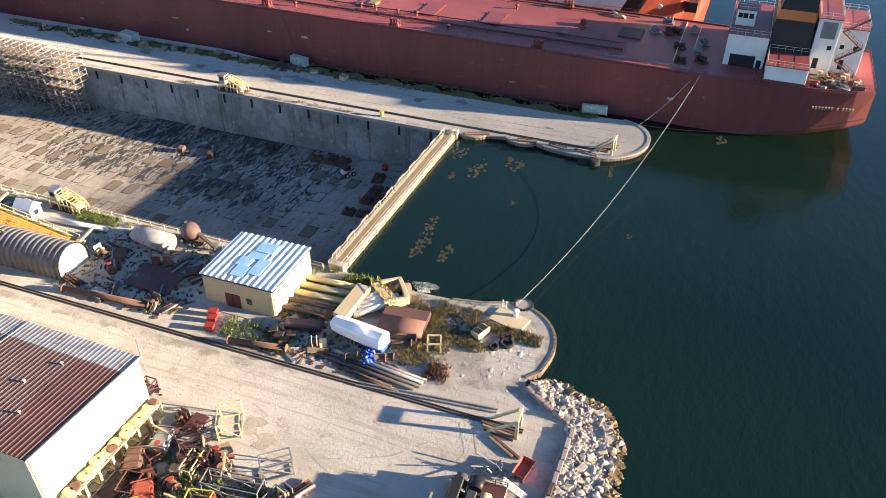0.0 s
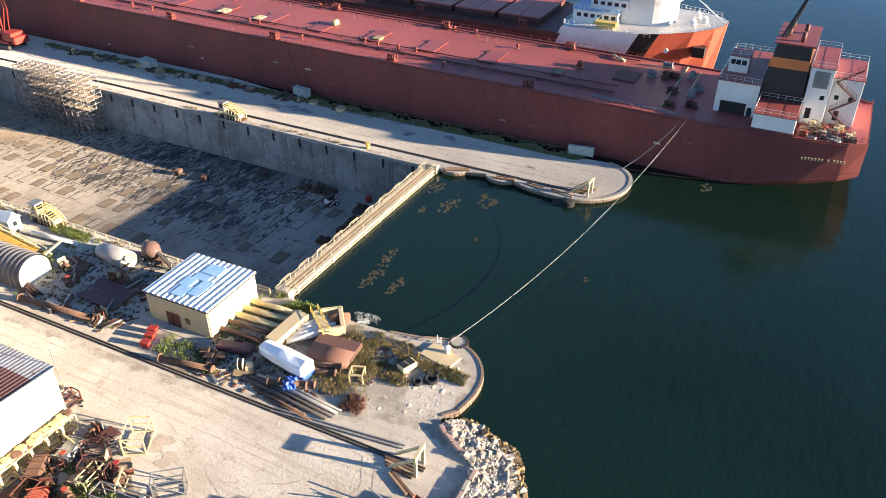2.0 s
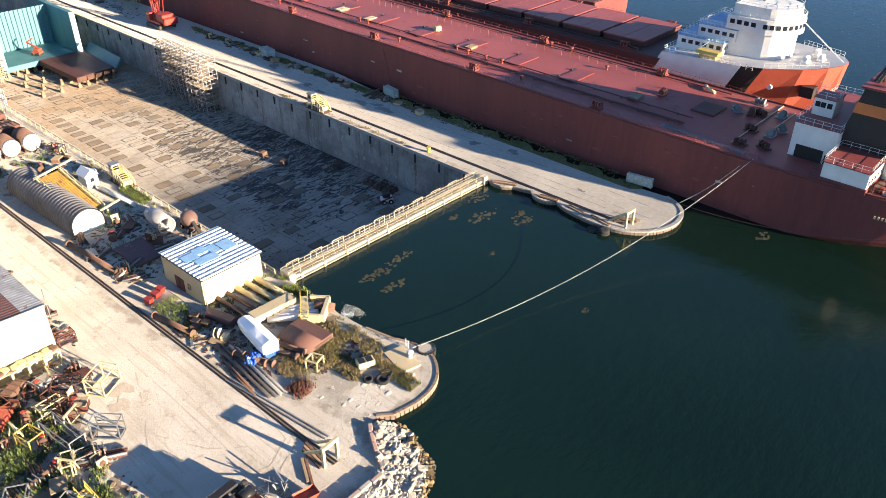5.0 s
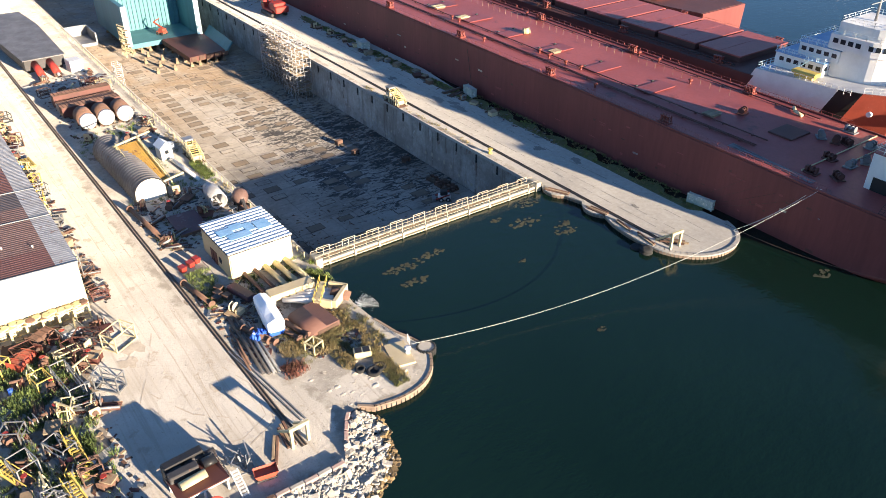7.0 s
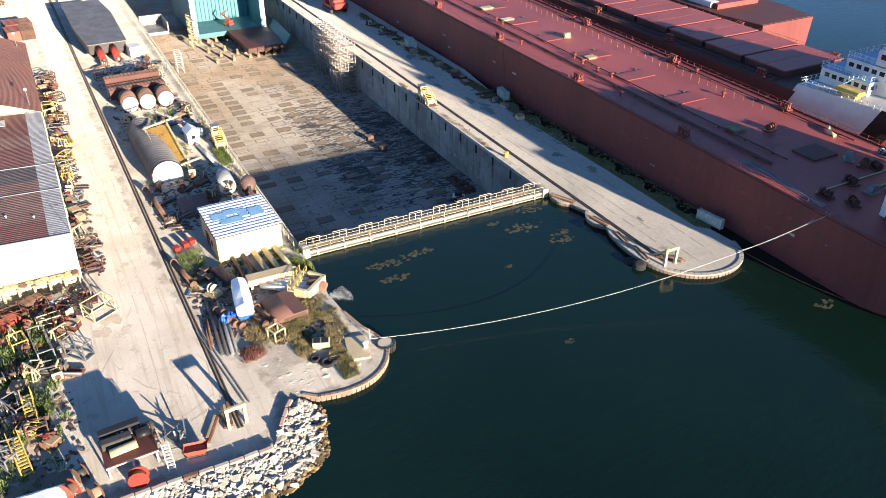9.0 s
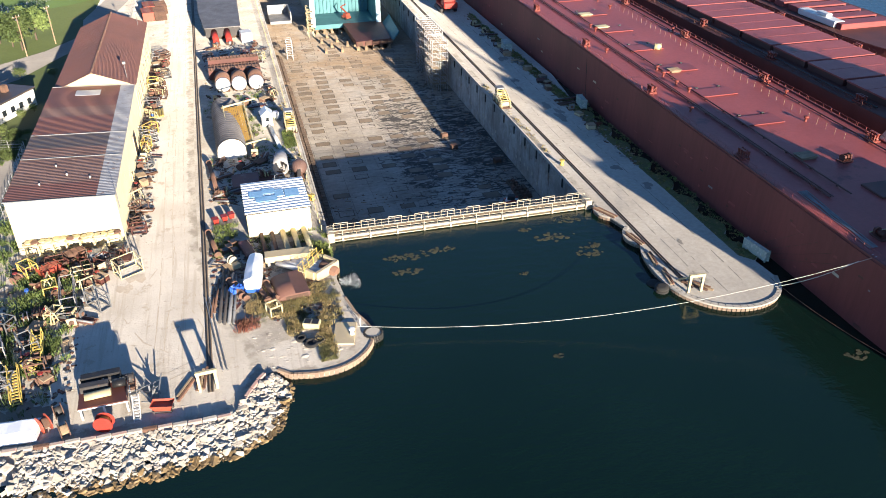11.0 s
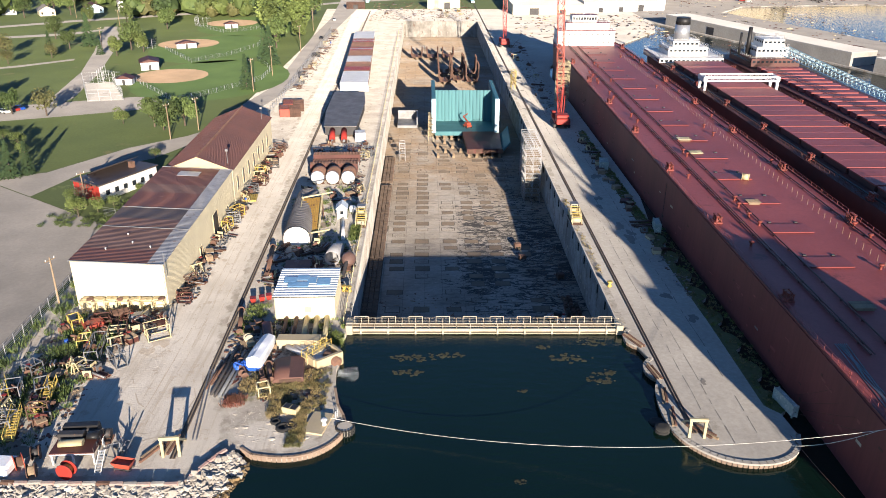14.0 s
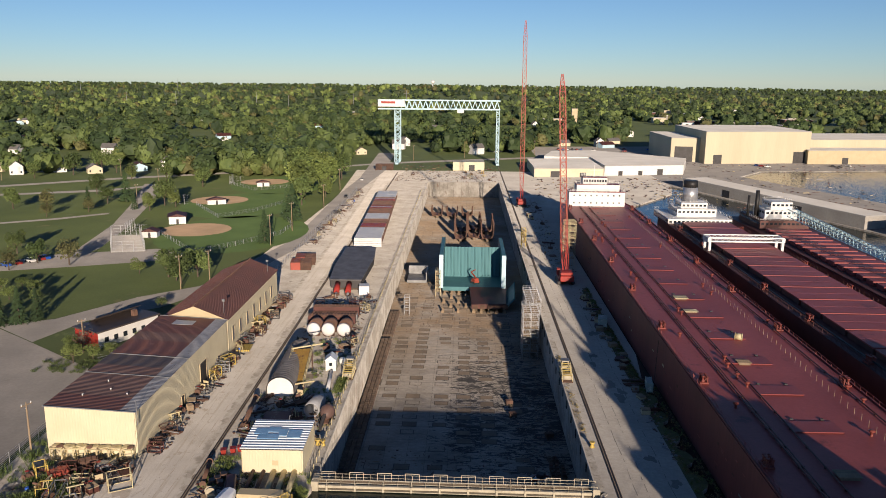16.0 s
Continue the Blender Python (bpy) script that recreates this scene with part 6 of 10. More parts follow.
for y, r in ((5.0, 1.2), (0, 1.38), (0, 1.5), (4.6, 1.32), (6.6, 0.95), (7.5, 0.4), (7.6, 0.05)):
    rg.append([bm.verts.new((r * math.cos(a), y, r * math.sin(a) - (1.5 - r) * 0.7)) for a in (2 * math.pi * i / 24 for i in range(24))])
for a, b in zip(rg, rg[1:]):
    for i in range(24):
        bm.faces.new((a[i], a[(i + 1) % 24], b[(i + 1) % 24], b[i])).smooth = True
bm.faces.new(rg[0])
part("shell", bm, "edgetin", con)
part("chock", box(B(), -1.0, 1.0, -1.5, 1.0, 1.4, -1.2), "timber", con)
mixr = thing("concrete_mixer", "old grey trailer concrete mixer with a long chute", "mixer", (-24.3, 22.2, 0), -8)
bm = lathe(B(), ((0.5, -1.5), (0.95, -1.0), (1.35, -0.2), (1.35, 0.5), (0.9, 1.3), (0.4, 1.6)), 18, Matrix.Translation((0, 0.6, 1.9)) @ Matrix.Rotation(radians(-72), 4, "X"))
part("drum", bm, "wornroof", mixr)
bm = B()
box(bm, -0.22, -3.6, 0.0, 0.22, -3.4, 0.3)
bar(bm, (0, -3.6, 0.5), (0.1, 1.6, 3.2), 0.42)
bar(bm, (-0.35, -3.4, 0.7), (-0.2, 1.4, 3.3), 0.08)
part("chute", bm, "darksteel", mixr)
for x, y in ((-0.95, -0.6), (0.95, -0.6), (-0.95, 1.7), (0.95, 1.7)):
    w = part("wheel", cyl(B(), (x - 0.14, y, 0.5), (x + 0.14, y, 0.5), 0.5, n=14), "rubber", mixr)
    part("rim", cyl(B(), (x - 0.16, y, 0.5), (x + 0.16, y, 0.5), 0.22, n=10), "white", w)
part("axle_frame", box(B(), -0.85, -1.6, 0.5, 0.85, 2.2, 0.75), "rust", mixr)
plate = thing("hatch_plate", "broad dull maroon steel hatch plate lying in the yard", "hatch plate", (-33.8, 22.0, 0), 1)
bm = B()
box(bm, -2.4, -3.3, 0.45, 2.4, 3.3, 0.6, Matrix.Rotation(radians(3), 4, "X"), 0.03)
part("top", bm, "maroon", plate)
for y in (-2.6, 0, 2.6):
    part("bearer", box(B(), -2.2, y - 0.2, 0, 2.2, y + 0.2, 0.42), "timber", plate)
part("rim", box(B(), -2.45, -3.36, 0.12, 2.45, -3.26, 0.55), "rust", plate)
hose = thing("hose_coil", "grey coil of thick hose on the ground", "hose", (-27.9, 20.6, 0))
for k in range(5):
    bm = lathe(B(), ((0.5 + 0.16 * k, 0), (0.58 + 0.16 * k, 0.05), (0.58 + 0.16 * k, 0.13), (0.5 + 0.16 * k, 0.18), (0.44 + 0.16 * k, 0.09)), 18)
    part("loop", bm, "steel", hose)
for i, x in enumerate((-36.0, -32.4, -28.6)):
    v = thing("pressure_vessel", "grey horizontal pressure vessel with a pale domed end", "vessel", (x, 70, 1.95), 0, group="pressure vessels")
    bm = lathe(B(), ((0.2, 0.0), (0.9, 0.12), (1.5, 0.35), (1.75, 0.7)), 20, Matrix.Rotation(radians(-90), 4, "X"))
    part("dome", bm, "white", v, "pale domed end")
    bm = lathe(B(), ((1.75, 0.7), (1.75, 5.5), (1.3, 6.0)), 20, Matrix.Rotation(radians(-90), 4, "X"))
    part("shell", bm, "rust", v)
    for yy in (1.5, 4.5):
        bm = B()
        box(bm, -1.4, yy - 0.2, -1.95, 1.4, yy + 0.2, -1.2)
        part("saddle", bm, "rust", v)
for y, z in ((80.2, 2.6), (83.4, 2.2), (87.2, 3.0)):
    g = thing("box_girder", "rusty ribbed box girder lying across supports", "girder", (-33, y, 0), 2, group="box girders")
    bm = ribbed(B(), (-6, -1.2, z), (6, -1.2, z), (6, 1.2, z), (-6, 1.2, z), 0.8, 0.12)
    part("top_plate", bm, "rust", g)
    bm = B()
    box(bm, -6, -1.15, 0.6, 6, 1.15, z - 0.02)
    part("web", bm, "brown" if y != 83.4 else "steel", g)
    for x in (-4.5, 4.5):
        bm = B()
        box(bm, x - 0.3, -1.1, 0, x + 0.3, 1.1, 0.6)
        part("support", bm, "timber", g)

# tilted yellow platform truss beside the hut
bed = thing("yellow_platform", "yellow steel platform frame tipped against the arched hut", "platform", (-33.6, 36.4, 1.5), 2)
mm = Matrix.Rotation(radians(-5), 4, "Y") @ Matrix.Rotation(radians(12), 4, "X")
for k in range(11):
    bm = B()
    box(bm, -1.9 + 0.36 * k, 0, 0, -1.58 + 0.36 * k, 13.5, 0.1, mm)
    part("plank", bm, "wornyellow", bed)
for x in (-2.0, 2.2):
    bm = B()
    bar(bm, mm @ Vector((x, 0, 0.9)), mm @ Vector((x, 13.5, 0.9)), 0.12)
    bar(bm, mm @ Vector((x, -0.8, 0)), mm @ Vector((x, 14.2, 0)), 0.25)
    for k in range(7):
        bar(bm, mm @ Vector((x, 2.2 * k, 0)), mm @ Vector((x, 2.2 * k, 0.9)), 0.1)
    part("side_rail", bm, "paleyellow", bed)
for y in (-0.6, 13.8):
    bm = bar(B(), mm @ Vector((-2.4, y, 0.2)), mm @ Vector((4.6, y, 0.9)), 0.3)
    part("outrigger", bm, "paleyellow", bed)
for x, y in ((-1.6, 1), (2.0, 1), (-1.6, 12), (2.0, 12)):
    z = (mm @ Vector((x, y, 0))).z
    bm = bar(B(), (x, y, -1.5), (x, y, z), 0.25)
    part("prop", bm, "rust", bed)

# dark-roofed section, red cylinders, long slatted store
blk = thing("steel_unit", "large dark flat steel unit stored on blocks in the yard", "steel unit", (-34.5, 113, 0), 1.5)
bm = B()
poly(bm, [(-4.6, 0), (4.4, 0), (5.6, 30), (4.6, 46), (-5.2, 46), (-5.6, 18)], 1.0, 3.4, bottom=True)
part("body", bm, "darksteel", blk)
bm = B()
poly(bm, [(-4.9, -0.3), (4.7, -0.3), (5.9, 30), (4.9, 46.3), (-5.5, 46.3), (-5.9, 18)], 3.4, 3.6)
part("top_plate", bm, "oldtin", blk)
for y in (2, 12, 24, 36, 44):
    bm = B()
    box(bm, -4, y - 0.5, 0, 4, y + 0.5, 1.0)
    part("support", bm, "timber", blk)
for k, x in enumerate((-36.6, -33.2)):
    c = thing("red_cylinder", "red hydraulic cylinder leaning on a steel frame", "cylinder", (x, 108.2, 0), 4, group="red cylinders")
    part("barrel", cyl(B(), (0, 0, 0.9), (0, 5.0, 2.4), 0.85, n=14), "redpaint", c)
    part("rod", cyl(B(), (0, -1.0, 0.6), (0, 0, 0.9), 0.35, n=10), "zinc", c)
    bm = B()
    box(bm, -0.9, -0.3, 0, 0.9, 0.3, 0.9)
    part("foot", bm, "rust", c)
wb = thing("white_container", "small white storage container beside the steel unit", "container", (-28.7, 110.5, 0), 6)
bm = B()
box(bm, -1.5, -1.8, 0.0, 1.5, 1.8, 2.7, bevel=0.05)
part("body", bm, "white", wb)
bm = B()
for x in (-0.7, 0.7):
    box(bm, x - 0.6, -1.86, 0.2, x + 0.6, -1.8, 2.5)
part("door", bm, "wrap", wb)
store = thing("hatch_cover_stack", "long stack of rusty and white steel panels beside the dock", "panel stack", (-35.5, 176, 0), 2.2)
bm = B()
box(bm, -5.2, 0, 0, 4.6, 128, 3.0)
part("base", bm, "rust", store)
sm = {}
for nm_ in ("white", "rust", "orange"):
    bm = B()
    box(bm, -5.4, 0.05, 0, 4.8, 1.5, 0.4, bevel=0.04)
    sm[nm_] = mesh("panel", bm, nm_)
for k in range(82):
    nm_ = "white" if (k < 14 or 26 < k < 36 or k > 66) else ("orange" if (k // 5) % 3 == 0 else "rust")
    if R.random() < 0.15:
        nm_ = "white"
    p = part("panel", sm[nm_], None, store)
    p.location = (R.uniform(-0.12, 0.12), 1.56 * k, 3.0)
for z in range(5):
    bm = B()
    box(bm, -5.5, -0.4, 0.1 + 0.66 * z, 4.9, 0.0, 0.68 + 0.66 * z, bevel=0.05)
    part("end_panel", bm, "white", store)

# ---- cranes ----
def lattice(bm, a, b, wa, wb, n, r, up=(0, 1, 0)):
    a, b = Vector(a), Vector(b)
    d = (b - a).normalized()
    u = Vector(up).cross(d).normalized()
    v = d.cross(u)
    cr = [(-1, -1), (1, -1), (1, 1), (-1, 1)]
    P = [[a.lerp(b, i / n) + (wa + (wb - wa) * i / n) / 2 * (s * u + t * v) for s, t in cr] for i in range(n + 1)]
    for k in range(4):
        cyl(bm, P[0][k], P[n][k], r, n=4)
    for i in range(n):
        for k in range(4):
            j = (k + 1) % 4
            bar(bm, P[i][k], P[i + 1][j] if i % 2 else P[i][j], r)
            bar(bm, P[i][k] if i % 2 else P[i][j], P[i + 1][k], r)
    return bm


def crawler(x, y, top, rz, label):
    c = thing("crawler_crane", label, "crane", (x, y, 0), rz, group="crawler cranes")
    for sx in (-2.2, 2.2):
        bm = B()
        box(bm, sx - 0.5, -3.6, 0.0, sx + 0.5, 3.6, 1.2, bevel=0.25)
        part("track", bm, "darksteel", c)
    bm = B()
    box(bm, -2.2, -3.5, 1.3, 2.2, 3.6, 2.0, bevel=0.1)
    box(bm, -1.9, -4.6, 2.0, 1.9, -1.2, 4.2, bevel=0.15)
    part("house", bm, "redpaint", c)
    bm = B()
    box(bm, -2.4, 1.4, 2.0, -1.1, 3.4, 4.0, bevel=0.12)
    cab_ = part("cab", bm, "redpaint", c)
    bm = B()
    box(bm, -2.42, 1.7, 2.9, -2.38, 3.2, 3.8)
    part("window", bm, "glass", cab_)
    bm = B()
    box(bm, -2.1, -6.0, 1.6, 2.1, -4.6, 3.4, bevel=0.2)
    part("counterweight", bm, "redpaint", c)
    tip = Vector(top)
    low = tip * 0.16 + Vector((0, 1.5, 2.4)) * 0.84
    part("boom", lattice(B(), (0, 1.8, 2.2), low, 0.9, 2.0, 5, 0.13), "redpaint", c)
    part("boom", lattice(B(), low, tip * 0.9 + low * 0.1, 2.0, 1.7, 22, 0.11), "orange", c)
    part("boom_head", lattice(B(), tip * 0.9 + low * 0.1, tip, 1.7, 0.5, 4, 0.11), "redpaint", c)
    bm = B()
    for sx in (-0.7, 0.7):
        bar(bm, (sx, -1, 4), (sx * 0.6, -3.0, 10), 0.2)
        cyl(bm, (sx * 0.6, -3.0, 10), tip, 0.035, n=4)
    part("gantry_stay", bm, "redpaint", c)


crawler(32.4, 127.6, (-3.2, 1.0, 64), 0, "red crawler crane with a tall upright lattice boom")
crawler(29.2, 278.6, (-0.4, 1.0, 90.3), 0, "tall red crawler crane with a very long lattice boom")

gan = thing("gantry_crane", "huge pale blue portal gantry crane spanning the dock's head", "gantry crane")
for x in (-50.5, 24.5):
    for yy in (472, 484):
        part("leg", lattice(B(), (x, yy, 1.2), (x, 478, 39.6), 3.4 if x < 0 else 2.0, 4.4 if x < 0 else 2.0, 12, 0.28), "lightblue", gan)
    bm = B()
    box(bm, x - 1.2, 466, 0.2, x + 1.2, 490, 1.6, bevel=0.1)
    part("bogie", bm, "lightblue", gan)
for yy in (475, 481):
    bm = B()
    for z in (40.2, 46.6):
        box(bm, -65, yy - 0.5, z, 26, yy + 0.5, z + 0.9)
    for k in range(18):
        x = -48 + 4.1 * k
        bar(bm, (x, yy, 40.6), (x + 2.05, yy, 46.8), 0.5)
        bar(bm, (x + 2.05, yy, 46.8), (x + 4.1, yy, 40.6), 0.5)
    part("girder", bm, "lightblue", gan)
bm = B()
box(bm, -65, 474.2, 42.2, -45, 481.8, 47.4, bevel=0.2)
mh = part("machinery_house", bm, "white", gan)
bm = B()
box(bm, -62.5, 474.05, 44.6, -52, 474.2, 46.2)
part("sign_panel", bm, "redpaint", mh, "red sign panel")
bm = B()
box(bm, -6, 474, 38.0, -1, 482, 40.2, bevel=0.2)
part("trolley", bm, "white", gan)
bm = cyl(B(), (-44, 478, 47), (-44, 478, 54), 0.25, n=6)
bar(bm, (-46, 478, 52), (-42, 478, 52), 0.2)
part("mast", bm, "steel", gan)

# ---- the tip beside the gate ----
def pipe(name, a, b, r, mt, label, flange=True, group=""):
    t = thing(name, label, "pipe", group=group)
    part("tube", cyl(B(), a, b, r, n=12), mt, t)
    if flange:
        a, b = Vector(a), Vector(b)
        d = (b - a).normalized()
        for p in (a, b):
            part("flange", cyl(B(), p - d * 0.08, p + d * 0.08, r * 1.5, n=14), mt, t)
    return t


blk2 = thing("concrete_beam", "broad tan concrete beam over the discharge pipes", "beam", (-29.3, -5.6, 0), -2)
bm = B()
box(bm, -3.3, -0.95, 0.75, 3.3, 0.95, 1.75, bevel=0.06)
part("top", bm, "tan", blk2)
for x in (-3.0, 2.6):
    bm = B()
    box(bm, x, -0.9, 0, x + 0.4, 0.9, 0.8)
    part("pier", bm, "concrete", blk2)
for k in range(5):
    x = -32.6 + 1.65 * k
    pipe("discharge_pipe", (x, 3.4, 0.55), (x + 0.4, -4.6, 0.55), 0.42 if k > 1 else 0.3, "paleyellow" if k > 1 else "rust", "weathered cream pump discharge pipe" if k > 1 else "rusty pump discharge pipe", group="discharge pipes")
for k in range(4):
    pipe("discharge_pipe", (-31.0 + 1.1 * k, -6.6, 0.7), (-25.4 + 0.35 * k, -11.0 + 0.9 * k, 0.5), 0.42, "white", "pale pipe running to the outfall", False, "outfall pipes")
out = thing("outfall_box", "concrete outfall box with a rusty round mouth", "outfall", (-24.2, -10.6, 0), 38)
for x0, y0, x1, y1 in ((-2.2, -0.3, 2.2, 0.3), (-2.4, 0.3, -1.9, 3.2), (1.9, -0.2, 2.4, 2.6)):
    bm = B()
    box(bm, x0, y0, -1.2, x1, y1, 1.4, bevel=0.05)
    part("wall", bm, "tan", out)
part("mouth", cyl(B(), (1.0, -1.0, 0.2), (0.6, 1.6, 0.9), 0.75, n=16), "rust", out)
gw = thing("gangway", "short yellow railed gangway over the pipes", "gangway", (-26.2, -8.6, 1.2), -38)
bm = B()
box(bm, -0.5, -2.6, -0.1, 0.5, 2.6, 0.0)
part("deck", bm, "paleyellow", gw)
for x in (-0.5, 0.5):
    part("railing", railing(B(), (x, -2.6, 0), (x, 2.6, 0), 1.0, 1.3, 0.045), "yellow", gw)
for x in (-0.4, 0.4):
    for y in (-2.4, 2.4):
        part("leg", bar(B(), (x, y, -1.2), (x, y, 0), 0.1), "paleyellow", gw)
# falling water at the outfall
bm = B()
for k in range(420):
    a, rr = R.gauss(0, 0.7), R.random()
    p = Vector((-22.7 + rr * 3.0, -12.4 + a * (0.5 + 1.2 * rr), WATER + 0.9 * (1 - rr) ** 2 * R.random()))
    s = R.uniform(0.015, 0.06)
    bmesh.ops.create_icosphere(bm, subdivisions=1, radius=s, matrix=Matrix.Translation(p) @ Matrix.Diagonal((1, 1, 0.5, 1)))
tagged(new("foam", mesh("foam", bm, "plume")), "white splashing water below the outfall", "splash", kind="stuff")

boat = thing("wrapped_boat", "boat hull in white shrink-wrap on a blue cradle", "boat", (-34.3, -9.0, 0), -8)
bm = B()
secs = []
for y, hw, lo_z, zt, ridge in ((-3.9, 0.95, 0.9, 2.2, 2.45), (-3.6, 1.15, 0.75, 2.35, 2.7), (-1.8, 1.2, 0.7, 2.3, 2.6), (0.2, 1.15, 0.75, 2.3, 2.7), (2.2, 1.1, 0.8, 2.2, 2.5), (3.5, 0.95, 0.9, 2.15, 2.4), (3.8, 0.75, 1.1, 1.95, 2.1)):
    secs.append([(-hw * 0.9, y, lo_z), (-hw, y, lo_z + 0.25), (-hw * 1.02, y, zt - 0.25), (-hw * 0.82, y, zt), (0, y, ridge), (hw * 0.82, y, zt), (hw * 1.02, y, zt - 0.25), (hw, y, lo_z + 0.25), (hw * 0.9, y, lo_z)])
loft(bm, secs)
part("wrap", bm, "wrap", boat, "taut white shrink-wrap")
bm = B()
box(bm, -1.1, -3.95, 0.25, 1.1, -2.4, 0.95, bevel=0.12)
part("skirt", bm, "tarp", boat, "blue tarpaulin skirt")
for y in (-3.2, 0, 3):
    bm = B()
    box(bm, -1.2, y - 0.12, 0, 1.2, y + 0.12, 0.8)
    part("bunk", bm, "wood", boat)
bm = B()
ladder(bm, (-36.4, -12.0, 0.15), (-36.7, -6.4, 0.15), 0.5, 0.4, 0.05, (1, 0, 0))
solid("ladder", bm, "steel", "grey ladder lying beside the boat", "ladder")

dome = thing("tank_shell", "rust-brown steel tank cover with rounded shoulders lying on the tip", "tank shell", (-29.7, -13.0, 0), 6)
bm = B()
prof = [(-2.2, 0.0), (-2.25, 0.35), (-2.1, 0.65), (-1.7, 0.9), (-0.9, 1.08), (0.2, 1.15), (1.6, 1.15), (2.1, 1.12), (2.2, 1.05), (2.2, 0.0)]
rg = [[bm.verts.new((x, y, z)) for x, z in prof] for y in (-2.9, 2.9)]
for i in range(len(prof) - 1):
    bm.faces.new((rg[0][i], rg[0][i + 1], rg[1][i + 1], rg[1][i])).smooth = i < 5
for r_ in rg:
    bm.faces.new(r_)
part("shell", bm, "tankbrown", dome)
part("end_plate", box(B(), -1.2, -2.96, 0.15, 1.9, -2.88, 0.9), "rust", dome)
beam_ = thing("box_beam", "dark red steel box beam lying by the pump house", "beam", (-34.9, -1.6, 0), 14)
part("body", box(B(), -0.8, -2.4, 0.25, 0.8, 2.4, 1.15, None, 0.2), "maroon", beam_)
for y in (-1.6, 1.6):
    part("bearer", box(B(), -0.9, y - 0.15, 0, 0.9, y + 0.15, 0.25), "timber", beam_)
for i, (x, y) in enumerate(((-37.6, 0.4), (-36.8, -0.9), (-38.2, -0.6), (-37.0, 1.6))):
    b2 = thing("steel_box", "small rusty open steel box in the yard", "box", (x, y, 0), 14 + 5 * i, group="steel boxes")
    part("body", box(B(), -0.5, -0.6, 0, 0.5, 0.6, 0.8, None, 0.04), "rust", b2)
    part("hollow", box(B(), -0.42, -0.52, 0.79, 0.42, 0.52, 0.815), "black", b2)
drum_ = thing("wire_spool", "cream steel wire spool standing on a timber pallet", "spool", (-37.3, -4.4, 0), 30)
part("pallet", box(B(), -1.2, -1.6, 0, 1.2, 0.9, 0.22), "wood", drum_)
for y in (-0.3, 0.3):
    part("flange", cyl(B(), (0, y - 0.05, 0.95), (0, y + 0.05, 0.95), 0.7, n=18), "offwhite", drum_)
part("core", cyl(B(), (0, -0.3, 0.95), (0, 0.3, 0.95), 0.35, n=14), "rust", drum_)
part("crate", box(B(), -0.6, -1.5, 0.22, 0.5, -0.6, 0.85, None, 0.03), "tan", drum_)

slab = thing("mooring_slab", "cracked concrete mooring slab with a bollard and a ladder", "mooring", (-24.0, -25.2, 0), -14)
bm = B()
box(bm, -1.4, -2.3, 0, 1.4, 2.3, 0.28, bevel=0.04)
part("slab", bm, "tan", slab)
bm = lathe(B(), ((0.35, 0.28), (0.28, 0.5), (0.25, 0.9), (0.45, 1.0), (0.45, 1.15), (0.2, 1.25)), 12, Matrix.Translation((1.0, -0.3, 0)))
part("bollard", bm, "white", slab)
part("ladder", ladder(B(), (1.9, 1.9, -1.2), (1.9, 1.9, 1.2), 0.6, 0.3, 0.05), "white", slab)
cell = thing("dolphin", "round tyre-clad mooring dolphin at the tip", "dolphin", (-20.4, -26.0, 0))
part("core", cyl(B(), (0, 0, -4), (0, 0, 0.15), 1.1, n=18), "concrete", cell)
for z in (-1.1, -0.55, 0.0):
    bm = B()
    for i in range(18):
        a = 2 * math.pi * i / 18
        cyl(bm, (1.15 * math.cos(a), 1.15 * math.sin(a), z - 0.24), (1.15 * math.cos(a), 1.15 * math.sin(a), z + 0.24), 0.17, n=6)
    part("tyre", bm, "rubber", cell)

# mooring lines: sagging from the tip to the ship's side
def line(name, a, b, sag, r, mt, label, n=36):
    a, b = Vector(a), Vector(b)
    bm = B()
    pts = [a.lerp(b, i / n) - Vector((0, 0, sag * 4 * (i / n) * (1 - i / n))) for i in range(n + 1)]
    d = (b - a).normalized()
    u = d.orthogonal().normalized()
    w = d.cross(u)
    rings = [[bm.verts.new(p + (u * math.cos(k * math.pi / 3) + w * math.sin(k * math.pi / 3)) * r) for k in range(6)] for p in pts]
    for p, q in zip(rings, rings[1:]):
        for k in range(6):
            bm.faces.new((p[k], p[(k + 1) % 6], q[(k + 1) % 6], q[k]))
    return solid(name, bm, mt, label, "rope")


line("mooring_line", (-22.3, -25.4, 1.1), (42.3, -40.2, 9.8), 3.6, 0.024, "rope", "long pale mooring line from the tip to the ship")
line("mooring_line", (36.2, -31.2, 0.4), (42.3, -39.6, 9.8), 0.8, 0.03, "rope", "pale mooring line from the pier to the ship")
line("mooring_line", (37, -29, 0.3), (42.2, -68, 5.6), 2.2, 0.035, "rust", "thin rusty wire to the ship's quarter")
for k in range(4):
    line("mooring_wire", (39.2, -20.5 - 1.2 * k, 0.6), (42.1, -30 - 3.4 * k, 8.6), 0.4, 0.025, "rust", "thin mooring wire from pier to ship", 10)
line("shore_cable", (40.0, 41.5, 0.4), (41.9, 46.8, 11.4), 0.3, 0.05, "black", "black shore power cable", 12)

